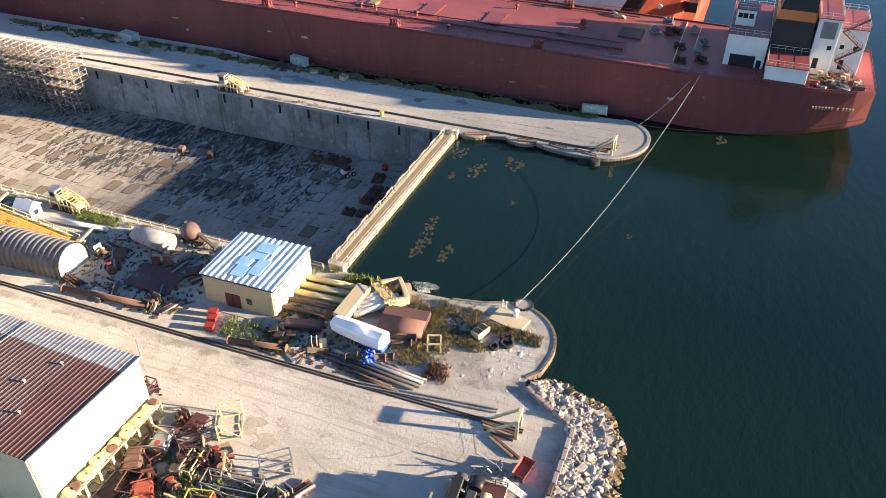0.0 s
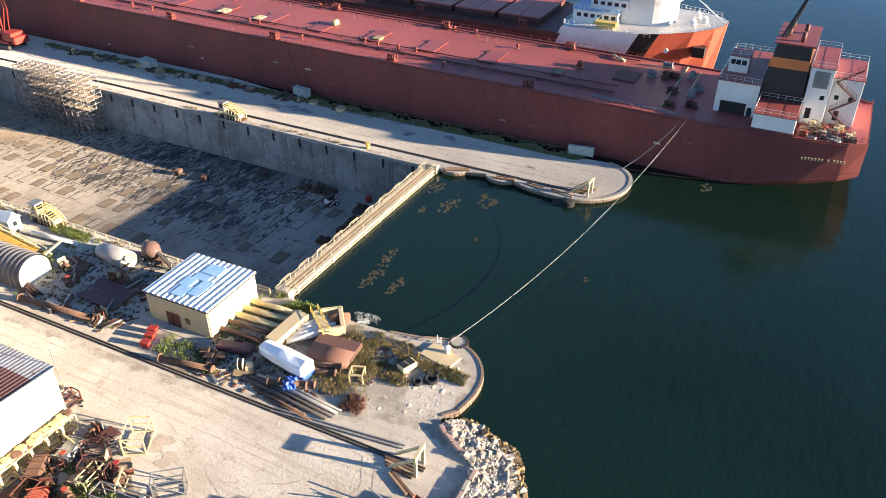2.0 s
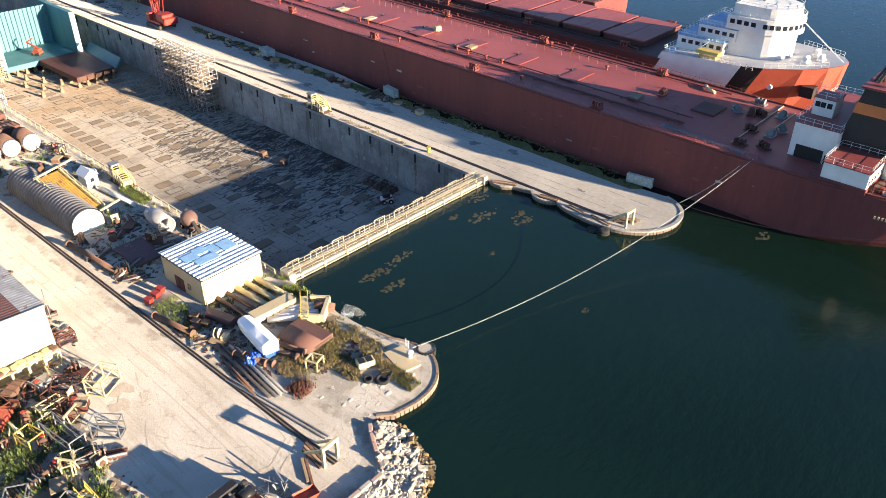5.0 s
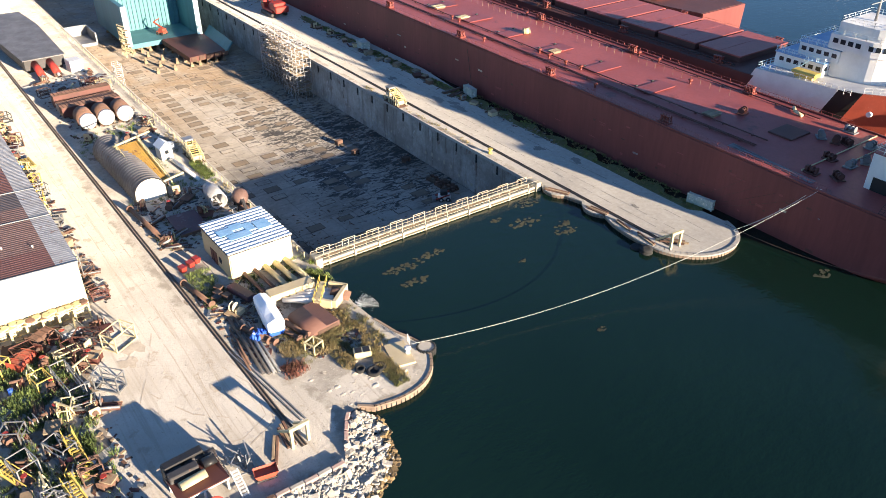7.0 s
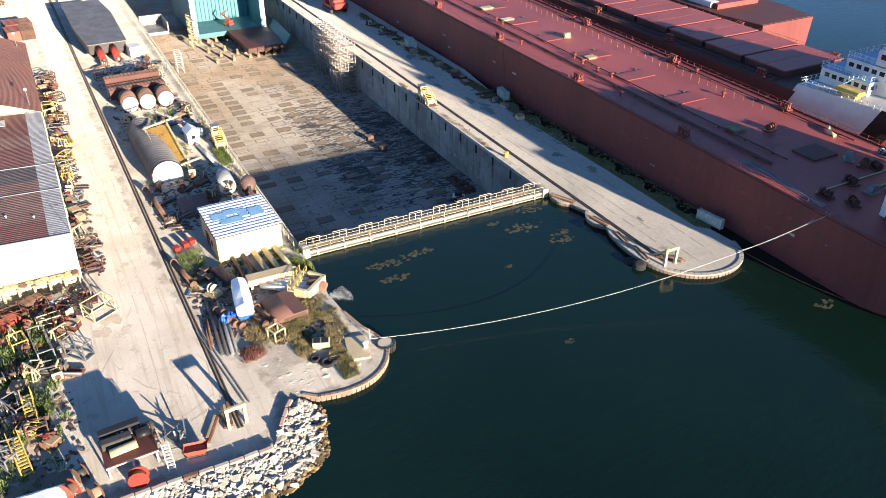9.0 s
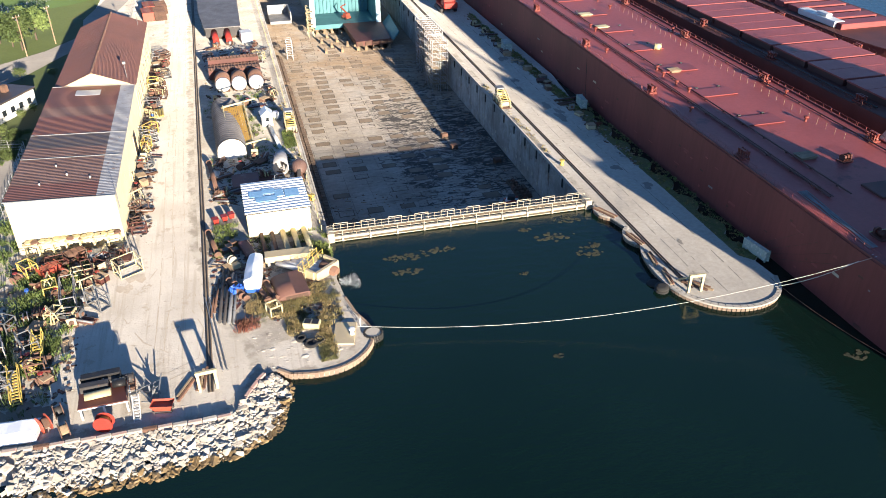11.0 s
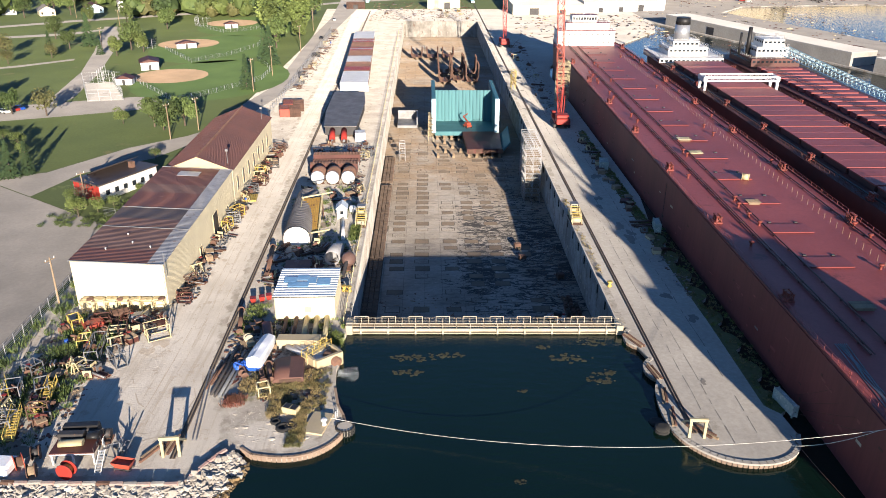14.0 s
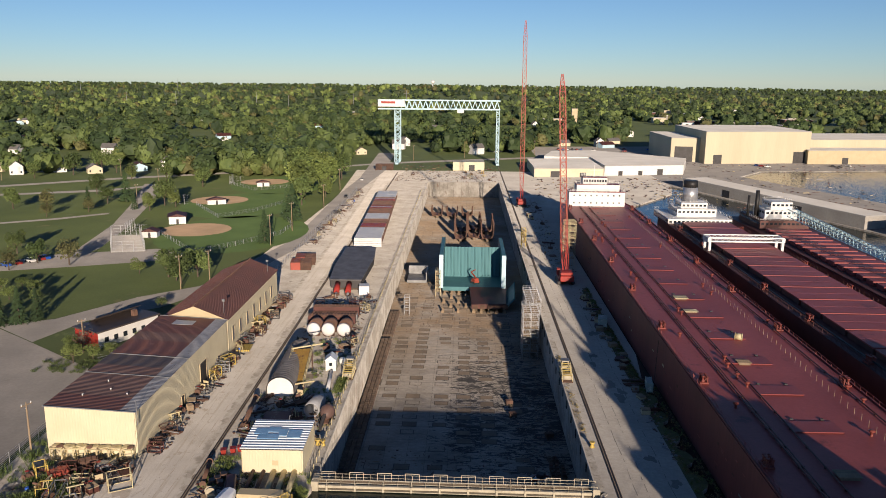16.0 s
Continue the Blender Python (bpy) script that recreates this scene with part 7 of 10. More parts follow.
skip = thing("skip", "pale steel skip with dark openings among the weeds", "skip", (-27.9, -22.6, 0), -22)
bm = B()
box(bm, -1.1, -0.65, 0.1, 1.1, 0.65, 1.0, bevel=0.06)
part("body", bm, "paleyellow", skip)
for x in (-0.5, 0.5):
    bm = B()
    box(bm, x - 0.42, -0.5, 0.99, x + 0.42, 0.5, 1.03)
    part("opening", bm, "black", skip)
for x, y, r in ((-28.4, -26.2, 1.0), (-27.4, -25.9, 0.9), (-29.6, -24.9, 0.7)):
    bm = lathe(B(), ((r * 0.55, 0), (r * 0.9, 0.05), (r, 0.2), (r * 0.9, 0.4), (r * 0.55, 0.45), (r * 0.5, 0.22)), 18)
    solid("old_tyre", bm, "rubber", "old black tyre lying on the sand", "tyre", (x, y, 0.02), group="old tyres")
cube = thing("yellow_cage", "small pale yellow steel cage frame", "cage", (-32.4, -18.2, 0), 20)
for x in (-0.8, 0.8):
    for y in (-0.8, 0.8):
        part("post", bar(B(), (x, y, 0), (x, y, 1.6), 0.16), "paleyellow", cube)
for z in (0.1, 1.55):
    for a, b in (((-0.8, -0.8), (0.8, -0.8)), ((0.8, -0.8), (0.8, 0.8)), ((0.8, 0.8), (-0.8, 0.8)), ((-0.8, 0.8), (-0.8, -0.8))):
        part("beam", bar(B(), (*a, z), (*b, z), 0.16), "paleyellow", cube)

for k, (x0, y0, x1, y1, r, mt) in enumerate(((-39.6, -18.5, -38.6, -5.5, 0.22, "darksteel"), (-39.0, -19, -37.9, -6, 0.2, "darksteel"), (-38.4, -19.2, -37.3, -7, 0.24, "steel"), (-37.8, -19.4, -36.9, -8, 0.18, "steel"),
                                             (-40.2, -16, -39.4, -8, 0.16, "rust"), (-40.6, -17, -40.1, -10, 0.14, "rust"))):
    pipe("steel_pipe", (x0, y0, r), (x1, y1, r), r, mt, "long dark steel pipe lying beside the rail" if mt != "rust" else "rusty pipe lying beside the rail", False, "stored pipes")
for k, (x0, y0, x1, y1, r) in enumerate(((-36.4, -13.5, -38.0, -9.0, 0.34), (-35.8, -14.3, -37.3, -10.2, 0.34), (-33.0, -15.4, -34.4, -10.6, 0.36), (-31.9, -15.6, -33.0, -11.2, 0.4), (-39.3, -1.6, -40.6, 5.8, 0.36), (-38.8, 19, -40.0, 32, 0.4))):
    pipe("flanged_pipe", (x0, y0, r + 0.15), (x1, y1, r + 0.15), r, "rust", "rusty flanged pipe lying in the yard", True, "flanged pipes")
bm = B()
N_ = 14
g_ = [[bm.verts.new((-1.1 + 2.2 * i / N_ + 0.25 * noise.noise(Vector((i * 0.5, j * 0.5, 1))), -0.8 + 1.6 * j / N_ + 0.25 * noise.noise(Vector((i * 0.5, j * 0.5, 5))),
                     max(0.03, 0.62 - 0.8 * ((i / N_ - 0.5) ** 2 + (j / N_ - 0.5) ** 2) + 0.5 * noise.noise(Vector((i * 0.45, j * 0.45, 9)))) if 0 < i < N_ and 0 < j < N_ else 0.05)) for i in range(N_ + 1)] for j in range(N_ + 1)]
for j in range(N_):
    for i in range(N_):
        bm.faces.new((g_[j][i], g_[j][i + 1], g_[j + 1][i + 1], g_[j + 1][i]))
t = solid("tarpaulin", bm, "tarp", "crumpled blue tarpaulin over pipes", "tarpaulin", (-36.9, -11.6, 0.3), 20)
for e in range(2):
    solid("loose_rail", bar(B(), (-39.5 + 0.5 * e, -28.5, 0.15), (-41.4 + 0.5 * e, -12, 0.15), 0.16), "steel", "loose crane rail lying along the track", "rail", group="loose rails")
for k, (x, y) in enumerate(((-39.4, 9.3), (-38.0, 9.9), (-36.9, 10.5))):
    f = thing("red_bin", "small bright red tipping bin", "bin", (x, y, 0), 14, group="red bins")
    f.scale = (0.72, 0.72, 0.8)
    bm = B()
    a = [bm.verts.new(p) for p in ((-0.5, -0.6, 0.1), (0.5, -0.6, 0.1), (0.5, 0.6, 0.1), (-0.5, 0.6, 0.1))]
    b = [bm.verts.new(p) for p in ((-0.65, -0.85, 1.15), (0.65, -0.85, 1.15), (0.65, 0.75, 1.15), (-0.65, 0.75, 1.15))]
    for i in range(4):
        bm.faces.new((a[i], a[(i + 1) % 4], b[(i + 1) % 4], b[i]))
    bm.faces.new(a[::-1])
    bm.faces.new(b)
    part("body", bm, "redpaint", f)
    bm = B()
    box(bm, -0.7, -0.9, 1.1, 0.7, 0.8, 1.2, bevel=0.03)
    part("rim", bm, "redpaint", f)
    bm = B()
    box(bm, -0.4, -0.5, 0, 0.4, 0.5, 0.12)
    part("skid", bm, "darksteel", f)


def a_frame(x, y, rz, h=3.0, w=2.0):
    t = thing("buffer_frame", "pale yellow A-frame buffer at the end of the crane rail", "buffer frame", (x, y, 0), rz, group="buffer frames")
    for s in (-1, 1):
        part("post", bar(B(), (s * w / 2, 0, 0), (s * w / 2, 0, h), 0.34), "paleyellow", t)
        part("brace", bar(B(), (s * w / 2, 0.1, h - 0.2), (s * w / 2, 3.2, 0.1), 0.26), "paleyellow", t)
    bm = B()
    box(bm, -w / 2 - 0.25, -0.2, h - 0.2, w / 2 + 0.25, 0.2, h + 0.25, bevel=0.04)
    part("head_beam", bm, "paleyellow", t)


a_frame(-41.2, -31.5, 4, 2.7)
a_frame(24.9, -28.8, -4, 2.7, 1.9)
for x, y, a, n in ((23.3, -24.5, 80, 2), (26.4, -27.4, 130, 3), (23.9, -13.4, 100, 3), (23.2, -4.4, 115, 3), (23.6, -19.5, 80, 2), (-43.6, -30.6, 62, 2), (-41.6, -29.6, 84, 3)):
    t = thing("timber_pile", "weathered timber baulks lying at the quay edge", "timber", (x, y, 0), a, group="timber piles")
    for k in range(n):
        bm = B()
        box(bm, -R.uniform(1.5, 2.4), -0.16 + 0.4 * k, 0, R.uniform(1.5, 2.4), 0.16 + 0.4 * k, 0.3, bevel=0.03)
        part("baulk", bm, "wood" if k % 2 else "rust", t)
for x, y, n in ((21.2, -26.4, 2), (21.0, -24.6, 1)):
    t = thing("fender_tyre", "big black tyre fender hanging on the pier corner", "fender", (x, y, -0.9))
    for k in range(n):
        p = part("tyre", lathe(B(), ((0.5, 0), (0.95, 0.04), (1.05, 0.25), (0.95, 0.46), (0.5, 0.5)), 16), "rubber", t)
        p.location = (0, 0, 0.55 * k)


def container(x, y, rz, mt, label, l=6.0, w=2.4, h=2.5):
    t = thing("container", label, "container", (x, y, 0), rz)
    bm = B()
    box(bm, -w / 2, -l / 2, 0.12, w / 2, l / 2, h)
    part("body", bm, mt, t)
    for s in (-1, 1):
        bm = ribbed(B(), (s * w / 2, -s * l / 2, 0.2), (s * w / 2, s * l / 2, 0.2), (s * w / 2, s * l / 2, h - 0.1), (s * w / 2, -s * l / 2, h - 0.1), 0.4, 0.04, 0.01)
        part("side", bm, mt, t)
    for s in (-1, 1):
        bm = B()
        for y_ in (-l / 2, l / 2):
            box(bm, s * w / 2 - 0.08, y_ - 0.08, 0, s * w / 2 + 0.08, y_ + 0.08, h + 0.06)
        part("corner_post", bm, mt, t)
    return t


container(39.0, -22.5, 8, "panelgreen", "pale green-white site container at the pier's edge beside the ship", 4.6, 0.7, 1.8)
container(39.0, 41.2, -8, "panelgreen", "pale green electrical cabinet at the pier's edge", 3.8, 1.2, 2.0)
container(36.8, 84, -10, "panelgreen", "pale blue storage box on the pier", 4, 2.2, 2.2)

# raised platform with machinery, cable reels
pl = thing("work_platform", "raised steel platform on white legs carrying an old winch", "platform", (-52.6, -31.2, 0), 2)
pl.scale = (0.74, 0.95, 0.62)
bm = B()
box(bm, -3.6, -1.9, 2.7, 3.6, 1.9, 2.95)
part("deck", bm, "brown", pl)
for x in (-3.3, 0, 3.3):
    for y in (-1.7, 1.7):
        part("leg", bar(B(), (x, y, 0), (x, y, 2.7), 0.26), "white", pl)
for y in (-1.8, 1.8):
    part("beam", bar(B(), (-3.6, y, 2.6), (3.6, y, 2.6), 0.25), "white", pl)
part("tank", cyl(B(), (-2.6, -0.4, 3.55), (1.2, -0.2, 3.55), 0.6, n=14), "paleyellow", pl)
bm = B()
box(bm, -3.4, 0.7, 2.95, 0.8, 1.7, 4.4, bevel=0.1)
part("winch_house", bm, "darksteel", pl)
part("drum", cyl(B(), (1.4, 1.1, 3.7), (3.3, 1.1, 3.7), 0.7, n=14), "black", pl)
part("railing", railing(B(), (-3.6, 1.9, 2.95), (3.6, 1.9, 2.95), 1.1, 1.2, 0.05), "darksteel", pl)
part("railing", railing(B(), (3.6, -1.9, 2.95), (3.6, 1.9, 2.95), 1.1, 1.2, 0.05), "darksteel", pl)
bm = B()
for s in (-0.5, 0.5):
    bar(bm, (4.6 + s, -3.9, 0), (4.6 + s, -1.2, 2.8), 0.12)
for k in range(8):
    box(bm, 4.1, -3.8 + 0.33 * k, 0.25 + 0.33 * k, 5.1, -3.5 + 0.33 * k, 0.3 + 0.33 * k)
part("stair", bm, "white", pl)
bm = B()
for k in range(14):
    a = (R.uniform(3.8, 6.5), R.uniform(-2, 2.6), R.uniform(0.1, 0.4))
    b = (R.uniform(3.8, 6.5), R.uniform(-2, 2.6), R.uniform(0.8, 2.8))
    bar(bm, a, b, R.uniform(0.1, 0.22))
solid("scrap_frames", bm, "steel", "tangle of grey steel frames beside the platform", "scrap", (-53.0, -30.8, 0), 0).scale = (1, 1, 0.7)


old_winch = thing("deck_winch", "black rusting deck winch standing behind the platform", "winch", (-52.2, -28.4, 0), 4)
part("bed", box(B(), -3.0, -0.9, 0, 2.6, 0.9, 0.35, None, 0.04), "rust", old_winch)
for x in (-2.0, 0.2):
    part("drum", cyl(B(), (x - 0.7, 0, 1.5), (x + 0.7, 0, 1.5), 0.95, n=16), "darksteel", old_winch)
for x in (-2.9, -0.95, 1.15):
    part("frame", box(B(), x - 0.12, -0.8, 0.35, x + 0.12, 0.8, 2.3, None, 0.05), "black", old_winch)
part("motor", cyl(B(), (1.3, 0.1, 1.1), (2.6, 0.1, 1.1), 0.6, n=14), "darksteel", old_winch)
part("hood", box(B(), -3.0, -0.5, 2.3, 1.3, 0.6, 2.75, None, 0.1), "black", old_winch)


def reel(x, y, rz, r, w, mt, drum, flat=False, label="cable reel"):
    t = thing("cable_reel", label, "cable reel", (x, y, 0.25 if flat else r), rz, group="cable reels")
    ax = Vector((0, 0, 1)) if flat else Vector((1, 0, 0))
    for s in (-1, 1):
        c = ax * s * w / 2
        part("flange", cyl(B(), c - ax * 0.05, c + ax * 0.05, r, n=20), mt, t)
    part("drum", cyl(B(), -ax * w / 2, ax * w / 2, r * 0.62, n=18), drum, t)
    c = ax * (w / 2 + 0.06)
    part("hub", cyl(B(), c - ax * 0.03, c + ax * 0.03, r * 0.25, n=12), "darksteel", t)
    return t


reel(-58.8, -33.4, 35, 1.0, 0.95, "orange", "rust", label="orange steel cable reel standing on the gravel")
reel(-56.6, -34.9, 20, 0.9, 0.9, "rust", "wood", label="rusty cable reel standing on the gravel")
reel(-52.4, -35.1, 80, 1.05, 0.9, "redpaint", "yellow", label="big red and yellow hose reel")
reel(-57.6, -31.6, 20, 0.9, 0.9, "rust", "darksteel", label="small rusty cable reel")
t = thing("tipping_skip", "rusty open skip on skids", "skip", (-46.3, -33.6, 0), -12)
bm = B()
a = [bm.verts.new(p) for p in ((-0.9, -0.45, 0.25), (0.9, -0.45, 0.25), (0.9, 0.45, 0.25), (-0.9, 0.45, 0.25))]
b = [bm.verts.new(p) for p in ((-1.25, -0.7, 1.1), (1.25, -0.7, 1.1), (1.25, 0.7, 1.1), (-1.25, 0.7, 1.1))]
c = [bm.verts.new(p) for p in ((-1.1, -0.6, 0.7), (1.1, -0.6, 0.7), (1.1, 0.6, 0.7), (-1.1, 0.6, 0.7))]
for i in range(4):
    bm.faces.new((a[i], a[(i + 1) % 4], b[(i + 1) % 4], b[i]))
    bm.faces.new((b[i], b[(i + 1) % 4], c[(i + 1) % 4], c[i]))
bm.faces.new(a)
bm.faces.new(c)
part("body", bm, "orange", t)
for y in (-0.4, 0.4):
    part("skid", bar(B(), (-1.1, y, 0.13), (1.1, y, 0.13), 0.24), "darksteel", t)
bt = thing("covered_pallet", "stack of goods under a white tarpaulin beside the seawall", "covered goods", (-61.6, -33.6, 0), -4)
bm = loft(B(), [[(x, -1.5 - w, 0.25), (x, -1.45, 1.0), (x, -0.9, h), (x, 0.9, h + 0.05), (x, 1.45, 1.0), (x, 1.5 + w, 0.25)] for x, h, w in ((-2.4, 1.05, 0.0), (-2.1, 1.3, 0.1), (-0.8, 1.25, 0.05), (0.6, 1.38, 0.12), (1.9, 1.3, 0.08), (2.3, 1.0, 0.0))])
part("tarpaulin", bm, "wrap", bt)
for x in (-1.6, 1.6):
    part("bearer", box(B(), x - 0.2, -1.4, 0, x + 0.2, 1.4, 0.3), "wood", bt)

# ---- stored steel and scrap ----
def stairs(x, y, z, rz, n=12, w=1.1, mt="yellow"):
    t = thing("steel_stairs", "yellow steel stair flight lying in the yard", "stairs", (x, y, z), rz, group="stored stairs")
    for s in (-1, 1):
        part("stringer", bar(B(), (s * w / 2, 0, 0.1), (s * w / 2, n * 0.42, 0.2 + n * 0.12), 0.2), mt, t)
        part("handrail", bar(B(), (s * w / 2, 0, 1.1), (s * w / 2, n * 0.42, 1.1 + n * 0.12), 0.08), mt, t)
        for k in range(0, n + 1, 4):
            part("baluster", bar(B(), (s * w / 2, k * 0.42, 0.2 + k * 0.12), (s * w / 2, k * 0.42, 1.1 + k * 0.12), 0.08), mt, t)
    for k in range(n):
        bm = B()
        box(bm, -w / 2, k * 0.42 + 0.05, 0.2 + k * 0.12, w / 2, k * 0.42 + 0.3, 0.26 + k * 0.12)
        part("tread", bm, mt, t)


def rack(x, y, rz, w, l, h, mt, label):
    t = thing("steel_rack", label, "rack", (x, y, 0), rz, group="steel racks")
    for sx in (-w / 2, w / 2):
        for sy in (-l / 2, l / 2):
            part("post", bar(B(), (sx, sy, 0), (sx, sy, h), 0.13), mt, t)
        for z in (0.15, h * 0.55, h):
            part("rail", bar(B(), (sx, -l / 2, z), (sx, l / 2, z), 0.11), mt, t)
        part("brace", bar(B(), (sx, -l / 2, 0.15), (sx, l / 2, h), 0.08), mt, t)
    for sy in (-l / 2, l / 2):
        for z in (0.15, h):
            part("beam", bar(B(), (-w / 2, sy, z), (w / 2, sy, z), 0.11), mt, t)
    return t


def scrap(x, y, rz, kind):
    if kind == 0:
        rack(x, y, rz, R.uniform(1.2, 2.2), R.uniform(1.8, 3.2), R.uniform(1.0, 2.4), R.choice(("rust", "steel", "paleyellow", "darksteel", "brown", "steel", "yellow")), "open welded steel rack standing in the yard")
    elif kind == 1:
        t = thing("pipe_bundle", "bundle of rusty pipes on timber bearers", "pipes", (x, y, 0), rz, group="pipe bundles")
        n = R.randint(4, 8)
        ln = R.uniform(1.4, 3.0)
        for k in range(n):
            r = R.uniform(0.08, 0.16)
            part("pipe", cyl(B(), (-0.8 + 0.26 * (k % 5), -ln, 0.3 + 0.24 * (k // 5)), (-0.8 + 0.26 * (k % 5) + R.uniform(-0.2, 0.2), ln, 0.3 + 0.24 * (k // 5)), r, n=8), R.choice(("rust", "rust", "steel", "brown")), t)
        for yy in (-ln * 0.6, ln * 0.6):
            bm = B()
            box(bm, -1.1, yy - 0.1, 0, 0.8, yy + 0.1, 0.18)
            part("bearer", bm, "wood", t)
    elif kind == 2:
        t = thing("crate", "weathered timber crate on a pallet", "crate", (x, y, 0), rz, group="crates")
        w, l, h = R.uniform(0.5, 0.9), R.uniform(0.5, 1.1), R.uniform(0.6, 1.2)
        bm = B()
        box(bm, -w, -l, 0.15, w, l, h, bevel=0.03)
        part("box", bm, R.choice(("wood", "tan", "steel", "rust", "brown")), t)
        for k in range(3):
            bm = B()
            box(bm, -w, -l + k * (l - 0.08), 0, w, -l + k * (l - 0.08) + 0.16, 0.14)
            part("skid", bm, "wood", t)
        bm = B()
        box(bm, -w - 0.03, -l - 0.03, h - 0.14, w + 0.03, l + 0.03, h + 0.03, bevel=0.02)
        part("lid", bm, "wood", t)
    elif kind == 3:
        t = thing("steel_fabrication", "rusty welded steel fabrication abandoned in the yard", "fabrication", (x, y, 0), rz, group="fabrications")
        w = R.uniform(0.7, 1.4)
        bm = B()
        box(bm, -w, -0.7, 0, w, 0.7, 0.25, bevel=0.03)
        part("base", bm, "rust", t)
        for k in range(R.randint(2, 4)):
            bm = B()
            xx = -w + (k + 0.5) * 2 * w / 4
            box(bm, xx - 0.06, -0.6, 0.25, xx + 0.06, 0.6, R.uniform(0.7, 1.7))
            part("plate", bm, R.choice(("rust", "steel", "brown", "paleyellow", "tan")), t)
        part("boss", cyl(B(), (-w, 0, 0.8), (w, 0, 0.8), R.uniform(0.18, 0.36), n=12), "rust", t)
    elif kind == 4:
        t = thing("drum", "dented steel oil drum in the yard", "drum", (x, y, 0), rz, group="drums")
        part("shell", lathe(B(), ((0.29, 0), (0.3, 0.03), (0.29, 0.3), (0.31, 0.32), (0.29, 0.34), (0.29, 0.6), (0.31, 0.62), (0.29, 0.64), (0.29, 0.88), (0.3, 0.9)), 14), R.choice(("tarp", "rust", "steel", "darksteel", "offwhite")), t)
        part("bung", cyl(B(), (0.15, 0, 0.9), (0.15, 0, 0.93), 0.05, n=8), "steel", t)
    elif kind == 5:
        t = thing("valve_body", "rusty cast valve body with flanges", "valve", (x, y, 0), rz, group="valves")
        part("body", lathe(B(), ((0.3, -0.6), (0.5, -0.3), (0.55, 0), (0.5, 0.3), (0.3, 0.6)), 14, Matrix.Translation((0, 0, 0.6)) @ Matrix.Rotation(radians(90), 4, "X")), "rust", t)
        for s in (-0.65, 0.65):
            part("flange", cyl(B(), (0, s - 0.06, 0.6), (0, s + 0.06, 0.6), 0.6, n=16), "rust", t)
        part("stem", cyl(B(), (0, 0, 1.0), (0, 0, 1.6), 0.1, n=8), "darksteel", t)
        part("handwheel", lathe(B(), ((0.3, 0), (0.36, 0.03), (0.3, 0.06)), 14, Matrix.Translation((0, 0, 1.55))), "redpaint", t)
    elif kind == 6:
        t = thing("trestle", "yellow steel trestle frame", "trestle", (x, y, 0), rz, group="trestles")
        h = R.uniform(1.2, 2.2)
        for sx in (-0.9, 0.9):
            for sy in (-0.6, 0.6):
                part("leg", bar(B(), (sx, sy, 0), (sx * 0.8, sy * 0.2, h), 0.12), "paleyellow", t)
        part("top", bar(B(), (-1.2, 0, h), (1.2, 0, h), 0.2), "paleyellow", t)
        part("tie", bar(B(), (-0.9, -0.5, h * 0.4), (0.9, -0.5, h * 0.4), 0.09), "paleyellow", t)
    else:
        t = thing("plate_stack", "stack of rusty steel plates on bearers", "plates", (x, y, 0), rz, group="plate stacks")
        for k in range(R.randint(3, 6)):
            bm = B()
            dx, dy = R.uniform(-0.2, 0.2), R.uniform(-0.2, 0.2)
            box(bm, -1.2 + dx, -0.9 + dy, 0.16 + 0.09 * k, 1.2 + dx, 0.9 + dy, 0.21 + 0.09 * k)
            part("plate", bm, R.choice(("rust", "brown", "steel")), t)
        for yy in (-0.6, 0.6):
            bm = B()
            box(bm, -1.2, yy - 0.1, 0, 1.2, yy + 0.1, 0.16)
            part("bearer", bm, "wood", t)


KINDS = (0, 0, 1, 2, 3, 3, 4, 5, 6, 7)
# along the east side of the warehouses, and the scrap field south of them
for k in range(46):
    y = 9 + 92 * (k + R.random()) / 46
    scrap(-51.6 + R.uniform(-0.7, 0.9), y, R.uniform(0, 180), R.choice(KINDS))
for k in range(16):
    scrap(-49.6 + R.uniform(-0.8, 0.8), 70 + 34 * (k + R.random()) / 16, R.uniform(0, 180), R.choice(KINDS))
for k in range(54):
    x, y = R.uniform(-67.5, -57), R.uniform(-26, 4.5)
    if x > -59 and y < -14:
        x -= 5
    scrap(x, y, R.uniform(0, 180), R.choice(KINDS))
for k in range(16):
    scrap(R.uniform(-58, -52), R.uniform(-6, 5), R.uniform(0, 180), R.choice(KINDS))
for k in range(24):
    scrap(-58 + R.uniform(-1.3, 1.6) + 0.002 * k, 176 + 145 * (k + R.random()) / 24, R.uniform(0, 180), R.choice(KINDS))
for k in range(26):
    scrap(R.uniform(-41, -25), R.uniform(60, 68.5) if k < 9 else R.uniform(91, 106), R.uniform(0, 180), R.choice(KINDS))
for k in range(30):
    x, y = R.choice((R.uniform(-39, -29), R.uniform(-31.5, -25))), R.uniform(15, 33)
    if (-37.2 < x < -30.6 and 17.4 < y < 26.5) or x > -29.6:
        continue
    scrap(x, y, R.uniform(0, 180), R.choice((1, 1, 3, 7, 5)))
for k in range(22):
    scrap(36.6 + R.uniform(-1.4, 1.2), 26 + 85 * (k + R.random()) / 22, R.uniform(70, 110), R.choice((1, 2, 3, 7)))
for k in range(20):
    scrap(R.uniform(30, 37.5), R.uniform(140, 290), R.uniform(0, 180), R.choice(KINDS))
for k in range(18):
    scrap(R.uniform(-40, 20), R.uniform(378, 470), R.uniform(0, 180), R.choice((0, 1, 2, 3, 7)))
for x, y, a in ((-61.4, -21.8, 4), (-62.6, -28.5, 10), (-66.2, -32.4, 20), (-66.5, -21, 30)):
    stairs(x, y, 0, a)
